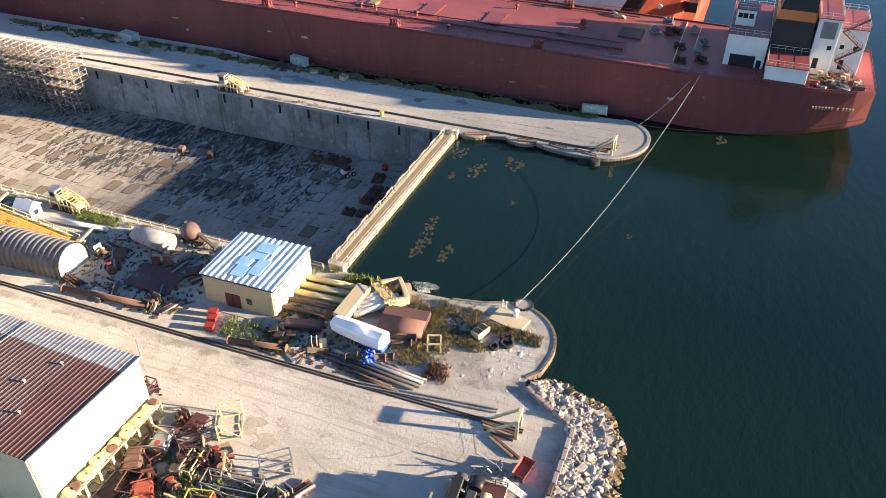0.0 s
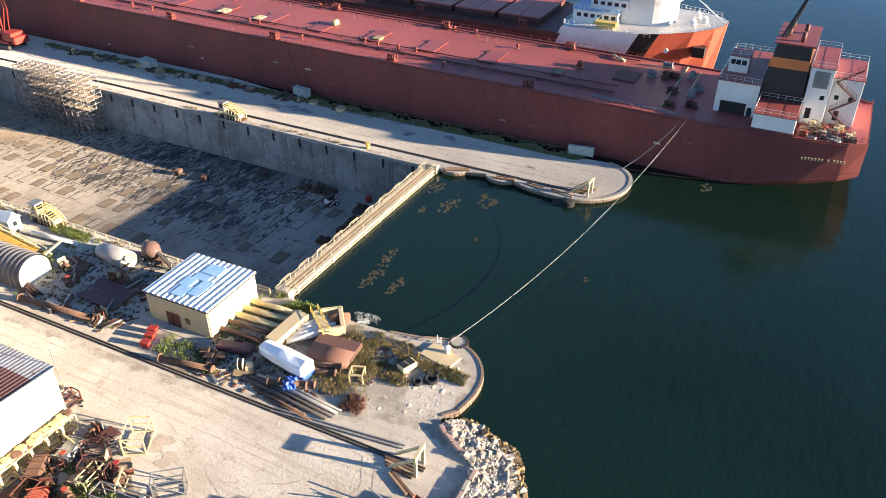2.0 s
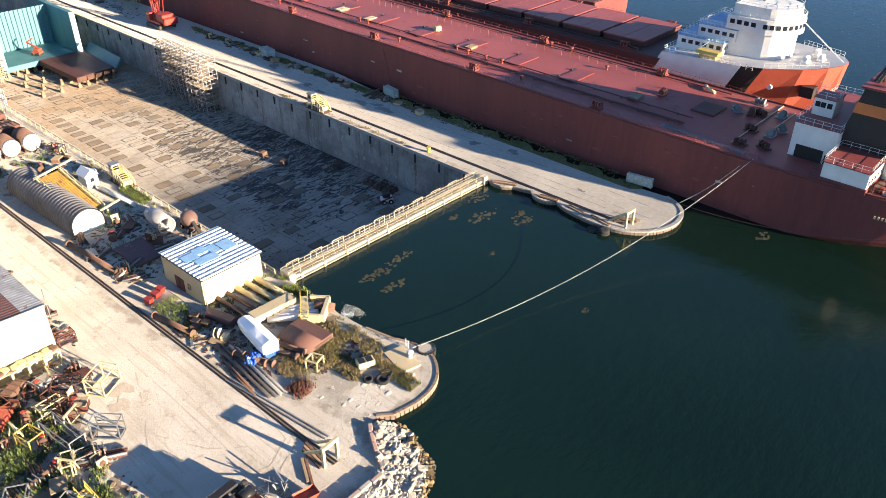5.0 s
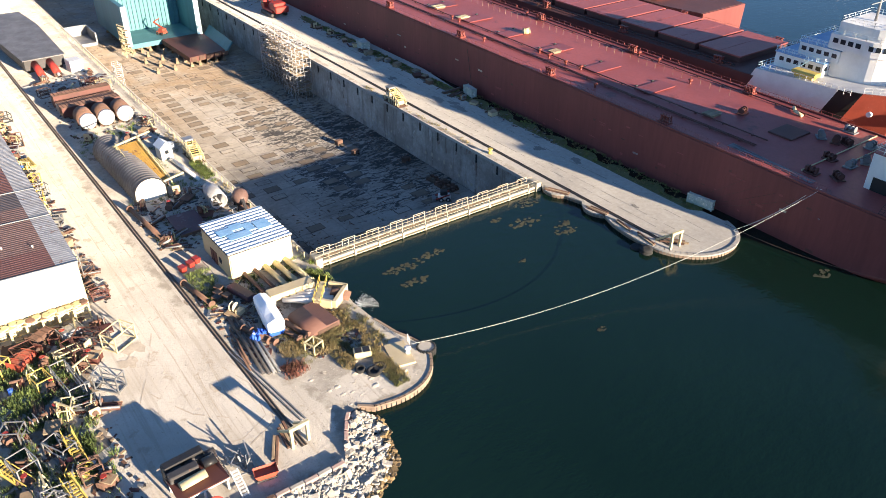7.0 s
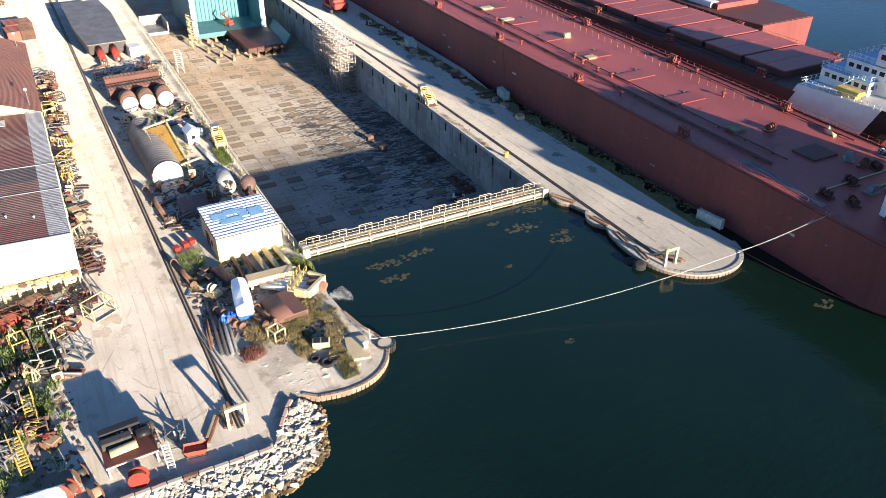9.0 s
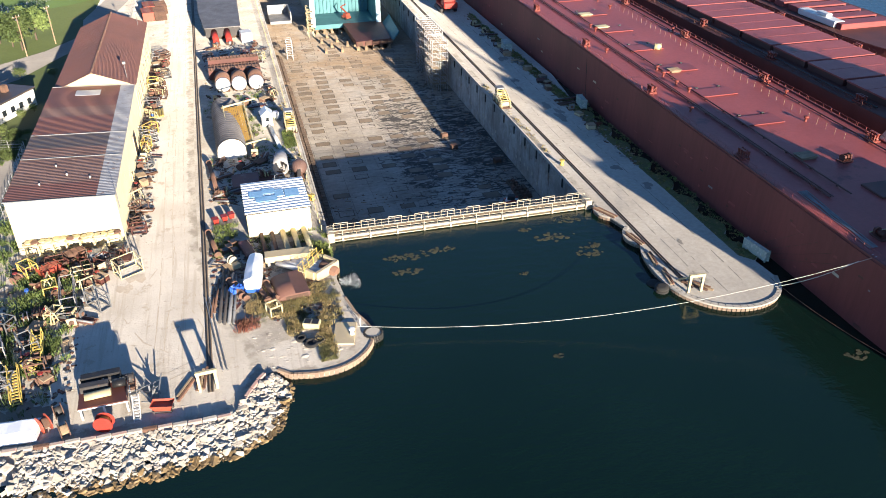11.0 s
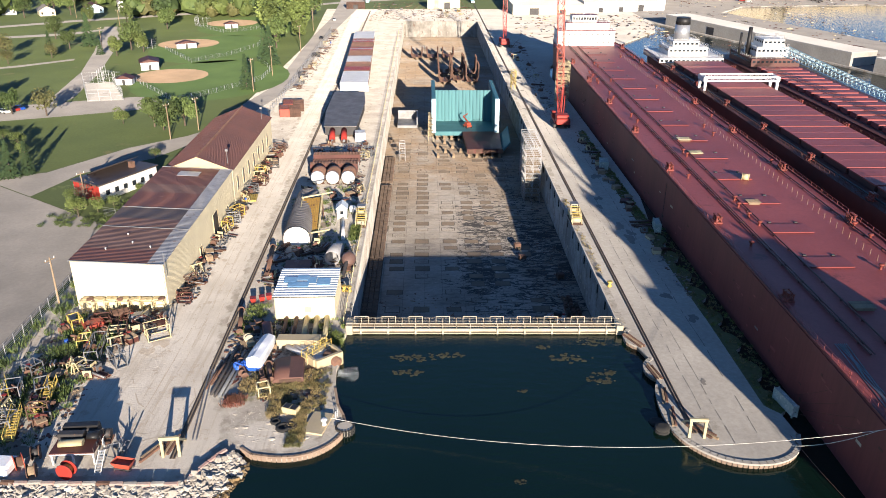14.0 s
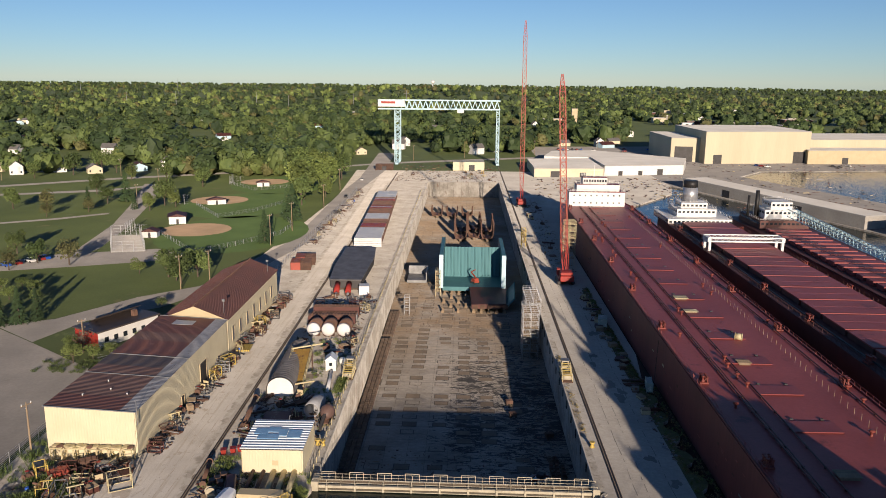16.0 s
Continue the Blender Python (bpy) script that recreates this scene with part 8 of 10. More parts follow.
for k in range(7):
    rack(-66.0 + 1.95 * k, 6.2, 0, 1.8, 1.3, 2.2, "paleyellow", "yellow steel rack filled with rusty pipe fittings")
    for j in range(4):
        scrap_x = -66.6 + 1.95 * k + 0.35 * j
        solid("pipe_ring", lathe(B(), ((0.45, 0), (0.62, 0.03), (0.62, 0.16), (0.45, 0.18)), 14), R.choice(("rust", "paleyellow", "tan", "paleyellow")), "rusty pipe ring lying on a rack", "pipe ring", (scrap_x, 6.2 + R.uniform(-0.3, 0.3), 2.2 + 0.19 * (j % 2)), group="pipe rings")
for x, y, a, w, l in ((-52.0, -2.2, 30, 3.4, 2.4), (-59.4, -7.6, 8, 1.8, 6.0), (-55.4, -10.0, 40, 1.6, 3.2), (-66.6, -18.6, 15, 2.2, 2.6)):
    rack(x, y, a, w, l, 2.4, "paleyellow" if y > -6 else "steel", "pale welded frame standing on the gravel")
for x, y, rz, mt, lab in ((-63.0, 0.6, 40, "orange", "orange steel tank shell lying in the weeds"), (-56.6, 3.2, 12, "steel", "grey box-shaped machine cover"), (-60.0, 4.2, 30, "rust", "rusty ribbed steel trough in the weeds")):
    t = thing("steel_cover", lab, "steel cover", (x, y, 0), rz)
    bm = B()
    box(bm, -1.5, -1.0, 0.1, 1.5, 1.0, 1.3, bevel=0.3)
    part("body", bm, mt, t)
    for k in range(4):
        bm = B()
        box(bm, -1.52 + 0.95 * k, -1.04, 0.1, -1.4 + 0.95 * k, 1.04, 1.36)
        part("rib", bm, mt, t)
for k in range(4):
    t = thing("container", "rust-red open steel box stacked beside the road", "container", (-55.5 + (k % 2) * 3.4, 141 + 7.5 * (k // 2), 0), 8, group="red boxes")
    bm = B()
    box(bm, -1.6, -3.4, 0.1, 1.6, 3.4, 2.6, bevel=0.05)
    part("body", bm, "rust" if k % 2 else "orange", t)
    for j in range(6):
        bm = B()
        box(bm, -1.68, -3.3 + 1.25 * j, 0.1, 1.68, -3.15 + 1.25 * j, 2.66)
        part("rib", bm, "rust", t)
t = thing("timber_pile", "stack of yellow-painted beams beside the warehouse", "beams", (-50.2, 61, 0), 5)
for k in range(6):
    bm = B()
    box(bm, -1.6 + 0.5 * k, -2.2, 0.1, -1.2 + 0.5 * k, 2.2, 0.5, bevel=0.03)
    part("beam", bm, "yellow", t)
for x, y in ((-24.2, 13.4), (-23.3, 13.2), (21.2, 14.6)):
    bm = lathe(B(), ((0.45, 0), (0.4, 0.25), (0.28, 0.35), (0.28, 0.75), (0.5, 0.85), (0.45, 1.05)), 12)
    solid("bollard", bm, "yellow", "yellow mooring bollard on the dock edge", "bollard", (x + (2.0 if x > 0 else 0), y, 0.03), group="bollards")

# dock edge fences, boundary fence, light poles
def fence(name, pts, h, step, mt, label, mesh_r=0.03, posts_r=0.05, rails=(0.5, 1.0)):
    t = thing(name, label, "fence", group=name + "s")
    for (xa, ya), (xb, yb) in zip(pts, pts[1:]):
        n = max(1, round(math.hypot(xb - xa, yb - ya) / step))
        for i in range(n):
            p = Vector((xa + (xb - xa) * i / n, ya + (yb - ya) * i / n, 0))
            q = Vector((xa + (xb - xa) * (i + 1) / n, ya + (yb - ya) * (i + 1) / n, 0))
            part("post", cyl(B(), p, p + Vector((0, 0, h)), posts_r, n=5), mt, t)
        bm = B()
        for f in rails:
            cyl(bm, (xa, ya, h * f), (xb, yb, h * f), mesh_r, n=4)
        part("rail", bm, mt, t)
    return t


fence("dock_fence", [(-23.2, 2), (-23.4, 130)], 1.15, 2.4, "paleyellow", "pale yellow railing along the dock edge", 0.035, 0.07)
fence("dock_fence", [(-23.5, 130), (-24, 330)], 1.15, 4.0, "paleyellow", "pale yellow railing along the dock edge", 0.035, 0.07)
fence("wire_fence", [(-73.4, -34), (-72.9, 10), (-74, 48), (-80, 50)], 2.2, 3.0, "zinc", "galvanised wire fence with angled tops", 0.02, 0.06, (0.05, 0.2, 0.35, 0.5, 0.65, 0.8, 1.0))
fence("wire_fence", [(-60.4, 108), (-60.6, 186), (-60.8, 330)], 2.2, 4.0, "zinc", "galvanised wire fence along the street", 0.02, 0.06, (0.05, 0.25, 0.5, 0.75, 1.0))
for pts in ([(-123.2, 195.8), (-96.6, 158.9), (-85.7, 174.2), (-73.9, 197.0), (-73.3, 215.8), (-84.7, 243.5)], [(-132.6, 267.8), (-111.3, 233.8), (-99.7, 250.2), (-90.9, 276.7), (-93.0, 306.2)], [(-138, 345), (-118, 322), (-100, 338), (-96, 366)]):
    fence("ballfield_fence", pts, 1.8, 4.0, "zinc", "galvanised chain-link ball-field fence", 0.022, 0.07, (0.08, 0.3, 0.55, 0.8, 1.0))
for cx, cy in ((-129, 196), (-141, 277), (-134, 352)):
    fence("backstop", [(cx - 7, cy + 6), (cx - 6, cy - 5), (cx + 4, cy - 8)], 5.0, 2.5, "zinc", "tall galvanised backstop fence", 0.03, 0.09, (0.1, 0.3, 0.5, 0.7, 0.9, 1.0))
fence("batting_cage", [(-126.7, 159.6), (-115.4, 162.3), (-130.1, 192.9), (-140.2, 189.8), (-126.7, 159.6)], 4.0, 4.0, "zinc", "tall galvanised batting cage", 0.03, 0.08, (0.1, 0.4, 0.7, 1.0))


def pole(x, y, h, mt="wood", lamp=True, arm=0.0):
    t = thing("utility_pole", "weathered wooden utility pole with crossarm" if mt == "wood" else "grey steel lamp pole", "pole", (x, y, 0), arm, group="poles")
    part("shaft", cyl(B(), (0, 0, 0), (0, 0, h), 0.17, 0.11, n=8), mt, t)
    if lamp:
        part("arm", bar(B(), (-1.1, 0, h - 0.5), (1.1, 0, h - 0.5), 0.13), mt, t)
        for s in (-0.9, 0, 0.9):
            part("insulator", cyl(B(), (s, 0, h - 0.5), (s, 0, h - 0.1), 0.07, n=6), "white", t)
        part("lamp", cyl(B(), (0.15, 0.2, h - 1.3), (0.15, 0.5, h - 1.2), 0.25, n=8), "steel", t)


for x, y, h in ((-72.4, 9.4, 8.6), (-84, 112, 10.5), (-78.5, 122, 10), (-88, 60, 7), (-72.8, 176, 12), (-71, 205, 12), (-68, 262, 12), (-71, 330, 12), (-160, 262, 11), (-176, 330, 11), (-100, 430, 12), (-40, 500, 12), (0, 520, 12), (60, 560, 12), (120, 600, 12), (-220, 380, 11), (-280, 350, 11)):
    pole(x, y, h, "wood", True, R.uniform(0, 90))

# ---- trees ----
def leaf_cloud(rng, n, rx, rz, cz, size, lobes=7, flat=0.75):
    """Many small tilted leaf clumps gathered on uneven lobes round a crown's middle."""
    cs = []
    for k in range(lobes):
        a, e = rng.uniform(0, 6.28), rng.uniform(-0.6, 1.0)
        q = rng.uniform(0.35, 0.62)
        cs.append((rx * q * math.cos(a), rx * q * math.sin(a), cz + rz * q * e, rng.uniform(0.38, 0.62)))
    v, f = [], []
    for i in range(n):
        x, y, z, s = cs[i % lobes]
        d = Vector((rng.gauss(0, 1), rng.gauss(0, 1), rng.gauss(0, 1))).normalized() * rng.uniform(0.72, 1.06) * s
        p = Vector((x + d.x * rx, y + d.y * rx, z + d.z * rz))
        nrm = (d + Vector((rng.gauss(0, 0.5), rng.gauss(0, 0.5), 0.4))).normalized()
        u = nrm.orthogonal().normalized()
        w = nrm.cross(u)
        a = rng.uniform(0, 6.28)
        u, w = u * math.cos(a) + w * math.sin(a), w * math.cos(a) - u * math.sin(a)
        r = size * rng.uniform(0.6, 1.3)
        b = len(v)
        v += [p + u * r, p + w * r * flat + nrm * r * 0.25, p - u * r * 0.9, p - w * r * flat + nrm * r * 0.2]
        f.append((b, b + 1, b + 2, b + 3))
    return v, f


def pymesh(name, v, f, mt):
    me = bpy.data.meshes.new(name)
    me.from_pydata([tuple(p) for p in v], [], f)
    me.materials.append(M[mt])
    me.update()
    return me


def tree_parts(seed, h, mt, dense=700, slim=0.36, fine=0.036, more=2.0):
    rng = random.Random(seed)
    bm = B()
    cyl(bm, (0, 0, -0.1), (0, 0, h * 0.5), h * 0.028, h * 0.014, n=7)
    for k in range(6):
        a = rng.uniform(0, 6.28)
        z = h * rng.uniform(0.22, 0.42)
        cyl(bm, (0, 0, z), (h * 0.2 * math.cos(a), h * 0.2 * math.sin(a), z + h * 0.24), h * 0.011, h * 0.004, n=5)
    v, f = leaf_cloud(rng, int(dense * more), h * slim, h * 0.42, h * 0.56, h * fine, 9)
    return mesh("trunk", bm, "bark"), pymesh("crown", v, f, mt)


def conifer_parts(seed, h):
    rng = random.Random(seed)
    bm = cyl(B(), (0, 0, -0.1), (0, 0, h * 0.95), h * 0.02, h * 0.004, n=6)
    v, f = [], []
    for i in range(650):
        z = h * (0.08 + 0.9 * rng.random() ** 1.3)
        r = (1 - z / h) * h * 0.26 * rng.uniform(0.5, 1.1) + 0.1
        a = rng.uniform(0, 6.28)
        p = Vector((r * math.cos(a), r * math.sin(a), z - r * 0.25))
        d = Vector((math.cos(a), math.sin(a), -0.5)).normalized()
        t = Vector((-math.sin(a), math.cos(a), rng.uniform(-0.3, 0.3)))
        s = h * 0.045 * rng.uniform(0.7, 1.3)
        b = len(v)
        v += [p + d * s, p + t * s * 0.6, p - d * s, p - t * s * 0.6]
        f.append((b, b + 1, b + 2, b + 3))
    return mesh("trunk", bm, "bark"), pymesh("crown", v, f, "conifer")


TREES = [tree_parts(1, 12, "leaf"), tree_parts(2, 13, "leaf", 800, 0.42), tree_parts(3, 10, "leaf2"), tree_parts(4, 16, "leaf2", 900, 0.32), tree_parts(5, 9, "leaf2", 600, 0.45), tree_parts(9, 11, "leaf4", 330, 0.36)]
FIRS = [conifer_parts(6, 14), conifer_parts(7, 11)]
BUSH = tree_parts(8, 4, "leaf2", 420, 0.5)


def plant(x, y, pair, s, label, cat="tree", group="park trees"):
    t = thing("tree" if cat == "tree" else "bush", label, cat, (x, y, 0), R.uniform(0, 360), group)
    t.scale = (s * R.uniform(0.9, 1.1), s * R.uniform(0.9, 1.1), s)
    part("trunk", pair[0], None, t)
    part("crown", pair[1], None, t)


LEAFY = "leafy green deciduous tree on the park grass"
FIR = "dark conifer standing on the park grass"
for x, y, k, s in ((-199, 251, 5, 1.0), (-178, 269, 0, 0.8), (-148, 266, 1, 1.05), (-141, 262, 2, 0.95), (-149, 250, 2, 0.95), (-181, 355, 0, 1.0), (-152, 335, 1, 0.9), (-144, 142, 0, 0.72), (-132, 140, 5, 0.95), (-159, 156, 0, 0.75), (-148, 132, 5, 0.75),
                   (-81, 272, 0, 1.3), (-78, 320, 3, 1.35), (-90, 310, 3, 1.3), (-86, 352, 3, 1.45), (-101, 380, 1, 1.6), (-92, 366, 0, 1.6), (-77, 374, 1, 1.35), (-84, 292, 3, 1.4), (-88, 330, 1, 1.45), (-80, 345, 0, 1.3), (-95, 345, 1, 1.4), (-74, 300, 2, 1.1), (-110, 395, 0, 1.4),
                   (-86, 118, 1, 0.8), (-93, 126, 0, 0.85), (-84, 127, 1, 0.75), (-89, 122, 2, 0.8), (-104, 130, 4, 0.6), (-252, 382, 1, 1.15), (-267, 363, 0, 1.0), (-243, 403, 1, 1.2), (-205, 361, 2, 1.1), (-230, 396, 0, 1.1),
                   (-176, 245, 5, 0.7), (-165, 169, 4, 0.5), (-188, 230, 5, 0.7), (-215, 250, 1, 0.8), (-198, 300, 1, 0.9), (-210, 180, 2, 0.7), (-225, 195, 0, 0.9), (-180, 122, 0, 0.9), (-240, 220, 1, 1.0), (-250, 240, 0, 1.0), (-200, 160, 1, 0.8), (-215, 150, 0, 0.9)):
    plant(x, y, TREES[k], s, LEAFY if k != 5 else "sparse half-bare tree on the park grass")
for x, y, k, s in ((-172, 277, 0, 1.15), (-180, 253, 1, 1.0), (-76, 180, 1, 1.2), (-76, 229, 0, 1.2), (-80, 236, 1, 1.3), (-219, 473, 0, 1.3), (-110, 80, 1, 0.8), (-113, 77, 0, 0.7), (-117, 75, 1, 0.85), (-121, 77, 0, 0.75), (-158, 254, 1, 0.7)):
    plant(x, y, FIRS[k], s, FIR, group="park conifers")
for x, y, s in ((-82, 52, 1.0), (-85.5, 50, 1.2), (-88, 54, 0.9), (-80, 56, 0.8), (-90, 58, 1.0), (-77.4, 66, 0.6), (-75.8, 70, 0.5), (-82, 92, 0.9), (-119, 96, 1.0), (-124, 104, 1.2), (-128, 98, 1.1), (-135, 106, 1.2), (-131, 110, 1.0), (-74.8, 92, 0.7)):
    plant(x, y, BUSH, s, "dense green bush beside the office", "bush", "bushes")
plant(-86.5, 56.5, tree_parts(31, 7, "bark", 60, 0.4), 1.0, "bare grey tree beside the white office", group="bare trees")

# ---- far woods: one joined mass of crowns ----
def wood_templates(count, quads, size, sub):
    out = []
    for s in range(count):
        rng = random.Random(100 + s)
        v, f = leaf_cloud(rng, quads, 0.47, 0.5, 0.54, size, 8, 0.85)
        bm = B()
        bmesh.ops.create_icosphere(bm, subdivisions=sub, radius=1)
        n0 = len(v)
        off = Vector((s * 3.1, s * 1.7, 0))
        for q in bm.verts:
            k = 0.86 + 0.5 * noise.noise(q.co * 1.7 + off)
            v.append(Vector((q.co.x * 0.42 * k, q.co.y * 0.42 * k, 0.52 + q.co.z * 0.44 * k)))
        for q in bm.faces:
            f.append(tuple(n0 + w.index for w in q.verts))
        bm.free()
        out.append((np.array([tuple(p) for p in v]), f))
    return out


def hill(x, y):
    """Height of the land far inland."""
    r = 34 * math.exp(-(((x + 120) / 420) ** 2 + ((y - 2300) / 500) ** 2))
    r += 14 * math.exp(-(((x + 1500) / 900) ** 2 + ((y - 2600) / 700) ** 2))
    r = r * min(1, max(0, (y - 1300) / 600))
    far = min(1, max(0, (y - 2900) / 900))
    return r + far * far * (3 - 2 * far) * (23 if x < 1300 else 16 if x > 2000 else 23 - 0.01 * (x - 1300))


WT_NEAR = wood_templates(6, 170, 0.07, 2)
WT_FAR = wood_templates(5, 44, 0.1, 2)


def in_clear(x, y):
    if y < 380 and x > -420:
        return True
    if x > 60 and y < 640:
        return True
    if x > 165 and y < 720:
        return True
    if x > 230 and y < 1400 and noise.noise(Vector((x * 0.012, y * 0.012, 3.3))) > 0.02:
        return True
    if x < 60 and x > -62 and y < 560:
        return True
    if x > 500 and y > 1400 and y < 3000 and x > 0.56 * y:
        return True
    return False


def woods(name, n, y0, y1, spread, hmin, hmax, mt, label, seed):
    rng = random.Random(seed)
    V, F, base = [], [], 0
    made = 0
    while made < n:
        y = y0 + (y1 - y0) * rng.random() ** 1.5
        x = rng.uniform(-1, 1) * (spread * (y + 120))
        if in_clear(x, y):
            continue
        # leave gaps for streets and yards nearer the park
        if y < 1300 and noise.noise(Vector((x * 0.011, y * 0.008, 2.0))) > 0.03:
            continue
        h = rng.uniform(hmin, hmax)
        w = h * rng.uniform(0.75, 1.25)
        WT = WT_NEAR if y < 1000 else WT_FAR
        tv, tf = WT[rng.randrange(len(WT))]
        a = rng.uniform(0, 6.28)
        c, s = math.cos(a), math.sin(a)
        p = np.stack([tv[:, 0] * c - tv[:, 1] * s, tv[:, 0] * s + tv[:, 1] * c, tv[:, 2]], 1) * (w, w, h) + (x, y, hill(x, y) - 0.5)
        V.append(p)
        F += [tuple(base + i for i in t) for t in tf]
        base += len(p)
        made += 1
    me = bpy.data.meshes.new(name)
    me.from_pydata(np.concatenate(V).tolist(), [], F)
    me.materials.append(M[mt])
    tagged(new(name, me), label, "trees", kind="stuff")


for nm_, n_, mt_, sd_, lo_h, hi_h in (("town_trees", 620, "leaf", 11, 9, 21), ("town_trees_light", 420, "leaf2", 12, 7, 14), ("town_trees_dark", 620, "leaf3", 15, 9, 22), ("town_trees_olive", 260, "leaf4", 16, 8, 15)):
    woods(nm_, n_, 385, 1300, 0.62, lo_h, hi_h, mt_, "green street and garden trees of the town", sd_)
for nm_, n_, mt_, sd_ in (("far_woods", 1300, "leaf", 13), ("far_woods_dark", 1500, "leaf3", 17), ("far_woods_light", 700, "leaf2", 18), ("far_woods_olive", 500, "leaf4", 19)):
    woods(nm_, n_, 1150, 4300, 0.62, 10, 19, mt_, "continuous far green woods", sd_)
woods("ridge_woods", 800, 3300, 4350, 0.62, 12, 20, "leaf3", "dark wooded ridge on the horizon", 20)
woods("far_conifers", 300, 420, 2200, 0.6, 12, 19, "conifer", "dark conifers among the far woods", 14)

bm = B()
NX, NY = 40, 28
g = [[bm.verts.new((-3000 + 6400 * i / NX, 1250 + 3600 * j / NY, hill(-3000 + 6400 * i / NX, 1250 + 3600 * j / NY) + 0.02)) for i in range(NX + 1)] for j in range(NY + 1)]
for j in range(NY):
    for i in range(NX):
        bm.faces.new((g[j][i], g[j][i + 1], g[j + 1][i + 1], g[j + 1][i]))
structure("hills", bm, "land", "low wooded hills on the horizon", "hill")
sheet("far_bay", [(1500, 2500), (3600, 2300), (4300, 3300), (2300, 3500)], "water", "strip of far blue bay water", "water", 0.9)

# ---- houses ----
def house_template(w, l, h, ridge, wall, roof, label):
    t = thing("house", label, "house", group="town houses")
    bm = B()
    box(bm, -w / 2, -l / 2, 0, w / 2, l / 2, h)
    part("wall", bm, wall, t)
    for s in (-1, 1):
        bm = B()
        poly(bm, [(-w / 2, h), (w / 2, h), (0, h + ridge)], 0, 0.2, bottom=True)
        for v in bm.verts:
            v.co = Vector((v.co.x, s * (l / 2 - 0.2 + v.co.z), v.co.y))
        part("gable", bm, wall, t)
    for s in (-1, 1):
        bm = B()
        n0 = [(s * (w / 2 + 0.5), -l / 2 - 0.5, h - 0.25), (s * (w / 2 + 0.5), l / 2 + 0.5, h - 0.25), (0, l / 2 + 0.5, h + ridge + 0.1), (0, -l / 2 - 0.5, h + ridge + 0.1)]
        a = [bm.verts.new(p) for p in n0]
        b = [bm.verts.new((x, y, z + 0.2)) for x, y, z in n0]
        bm.faces.new(a)
        bm.faces.new(b[::-1])
        for i in range(4):
            bm.faces.new((a[i], a[(i + 1) % 4], b[(i + 1) % 4], b[i]))
        part("roof", bm, roof, t)
    for k in range(0, 3, 2):
        for sy in (-1,):
            bm = B()
            x = -w / 2 + (k + 0.5) * w / 3
            box(bm, x - 0.45, -l / 2 - 0.05, 1.0, x + 0.45, -l / 2 + 0.05, 2.3)
            part("window", bm, "glass", t)
    for k in range(1, 3):
        for s in (1,):
            bm = B()
            y = -l / 2 + (k + 0.5) * l / 3
            box(bm, s * w / 2 - 0.05, y - 0.45, 1.0, s * w / 2 + 0.05, y + 0.45, 2.3)
            part("window", bm, "glass", t)
    bm = B()
    box(bm, w * 0.2, l * 0.1, h + ridge * 0.3, w * 0.2 + 0.6, l * 0.1 + 0.6, h + ridge + 0.7)
    part("chimney", bm, "rust", t)
    return t


HT = [house_template(8, 11, 5.4, 3.2, "white", "shingle", "white two-storey clapboard house among trees"), house_template(9, 13, 3.4, 2.4, "cream", "shingle", "cream bungalow with a grey roof among trees"),
      house_template(8, 10, 5.2, 3.4, "white", "red_roof", "white house with a bright red roof"), house_template(10, 14, 3.2, 2.2, "lightblue", "brown", "pale blue house with a brown roof")]
spots = [(-163, 455, 0), (-150, 445, 1), (-222, 412, 3), (-270, 400, 0), (-245, 396, 1), (-290, 384, 0), (-310, 400, 1), (-205, 420, 0), (-120, 500, 1), (-97, 520, 0), (-128, 640, 0), (28, 585, 2), (45, 600, 0), (10, 560, 0), (-20, 590, 1), (-60, 600, 0), (60, 640, 0), (95, 655, 1), (130, 650, 0), (150, 690, 1)]
rng = random.Random(5)
for k in range(52):
    y = rng.uniform(430, 1000)
    x = rng.uniform(-0.6, 0.3) * (y + 100)
    if not in_clear(x, y):
        spots.append((x, y, rng.choice((0, 0, 1, 3))))
for i, (x, y, k) in enumerate(spots):
    a = rng.choice((0, 90, 25, 115)) + rng.uniform(-6, 6)
    if i < 4 and i == [s[2] for s in spots].index(k):
        HT[k].matrix_basis = pose(x, y, 0, 0, 0, a)
    else:
        copy_thing(HT[k], pose(x, y, 0, 0, 0, a))
HT[2].matrix_basis = pose(24, 612, 0, 0, 0, 20)

# dugouts and park shelter
for x, y, a, w, l, h in ((-125, 221, 20, 7, 9, 3.2), (-124, 189, 5, 6, 4, 2.4), (-124, 272, 25, 9, 3, 2.4), (-118, 340, 20, 7, 3, 2.4)):
    t = thing("dugout", "small white block building with a brown roof beside the ball field", "hut", (x, y, 0), a, group="dugouts")
    bm = B()
    box(bm, -w / 2, -l / 2, 0, w / 2, l / 2, h)
    part("wall", bm, "white", t)
    bm = B()
    poly(bm, [(-w / 2 - 0.6, h), (w / 2 + 0.6, h), (0, h + 1.3)], -l / 2 - 0.6, l / 2 + 0.6, bottom=True)
    for v in bm.verts:
        v.co = Vector((v.co.x, v.co.z, v.co.y))
    part("roof", bm, "brown", t)
    bm = B()
    box(bm, -0.5, -l / 2 - 0.06, 0, 0.5, -l / 2 + 0.04, 2.1)
    part("door", bm, "darksteel", t)

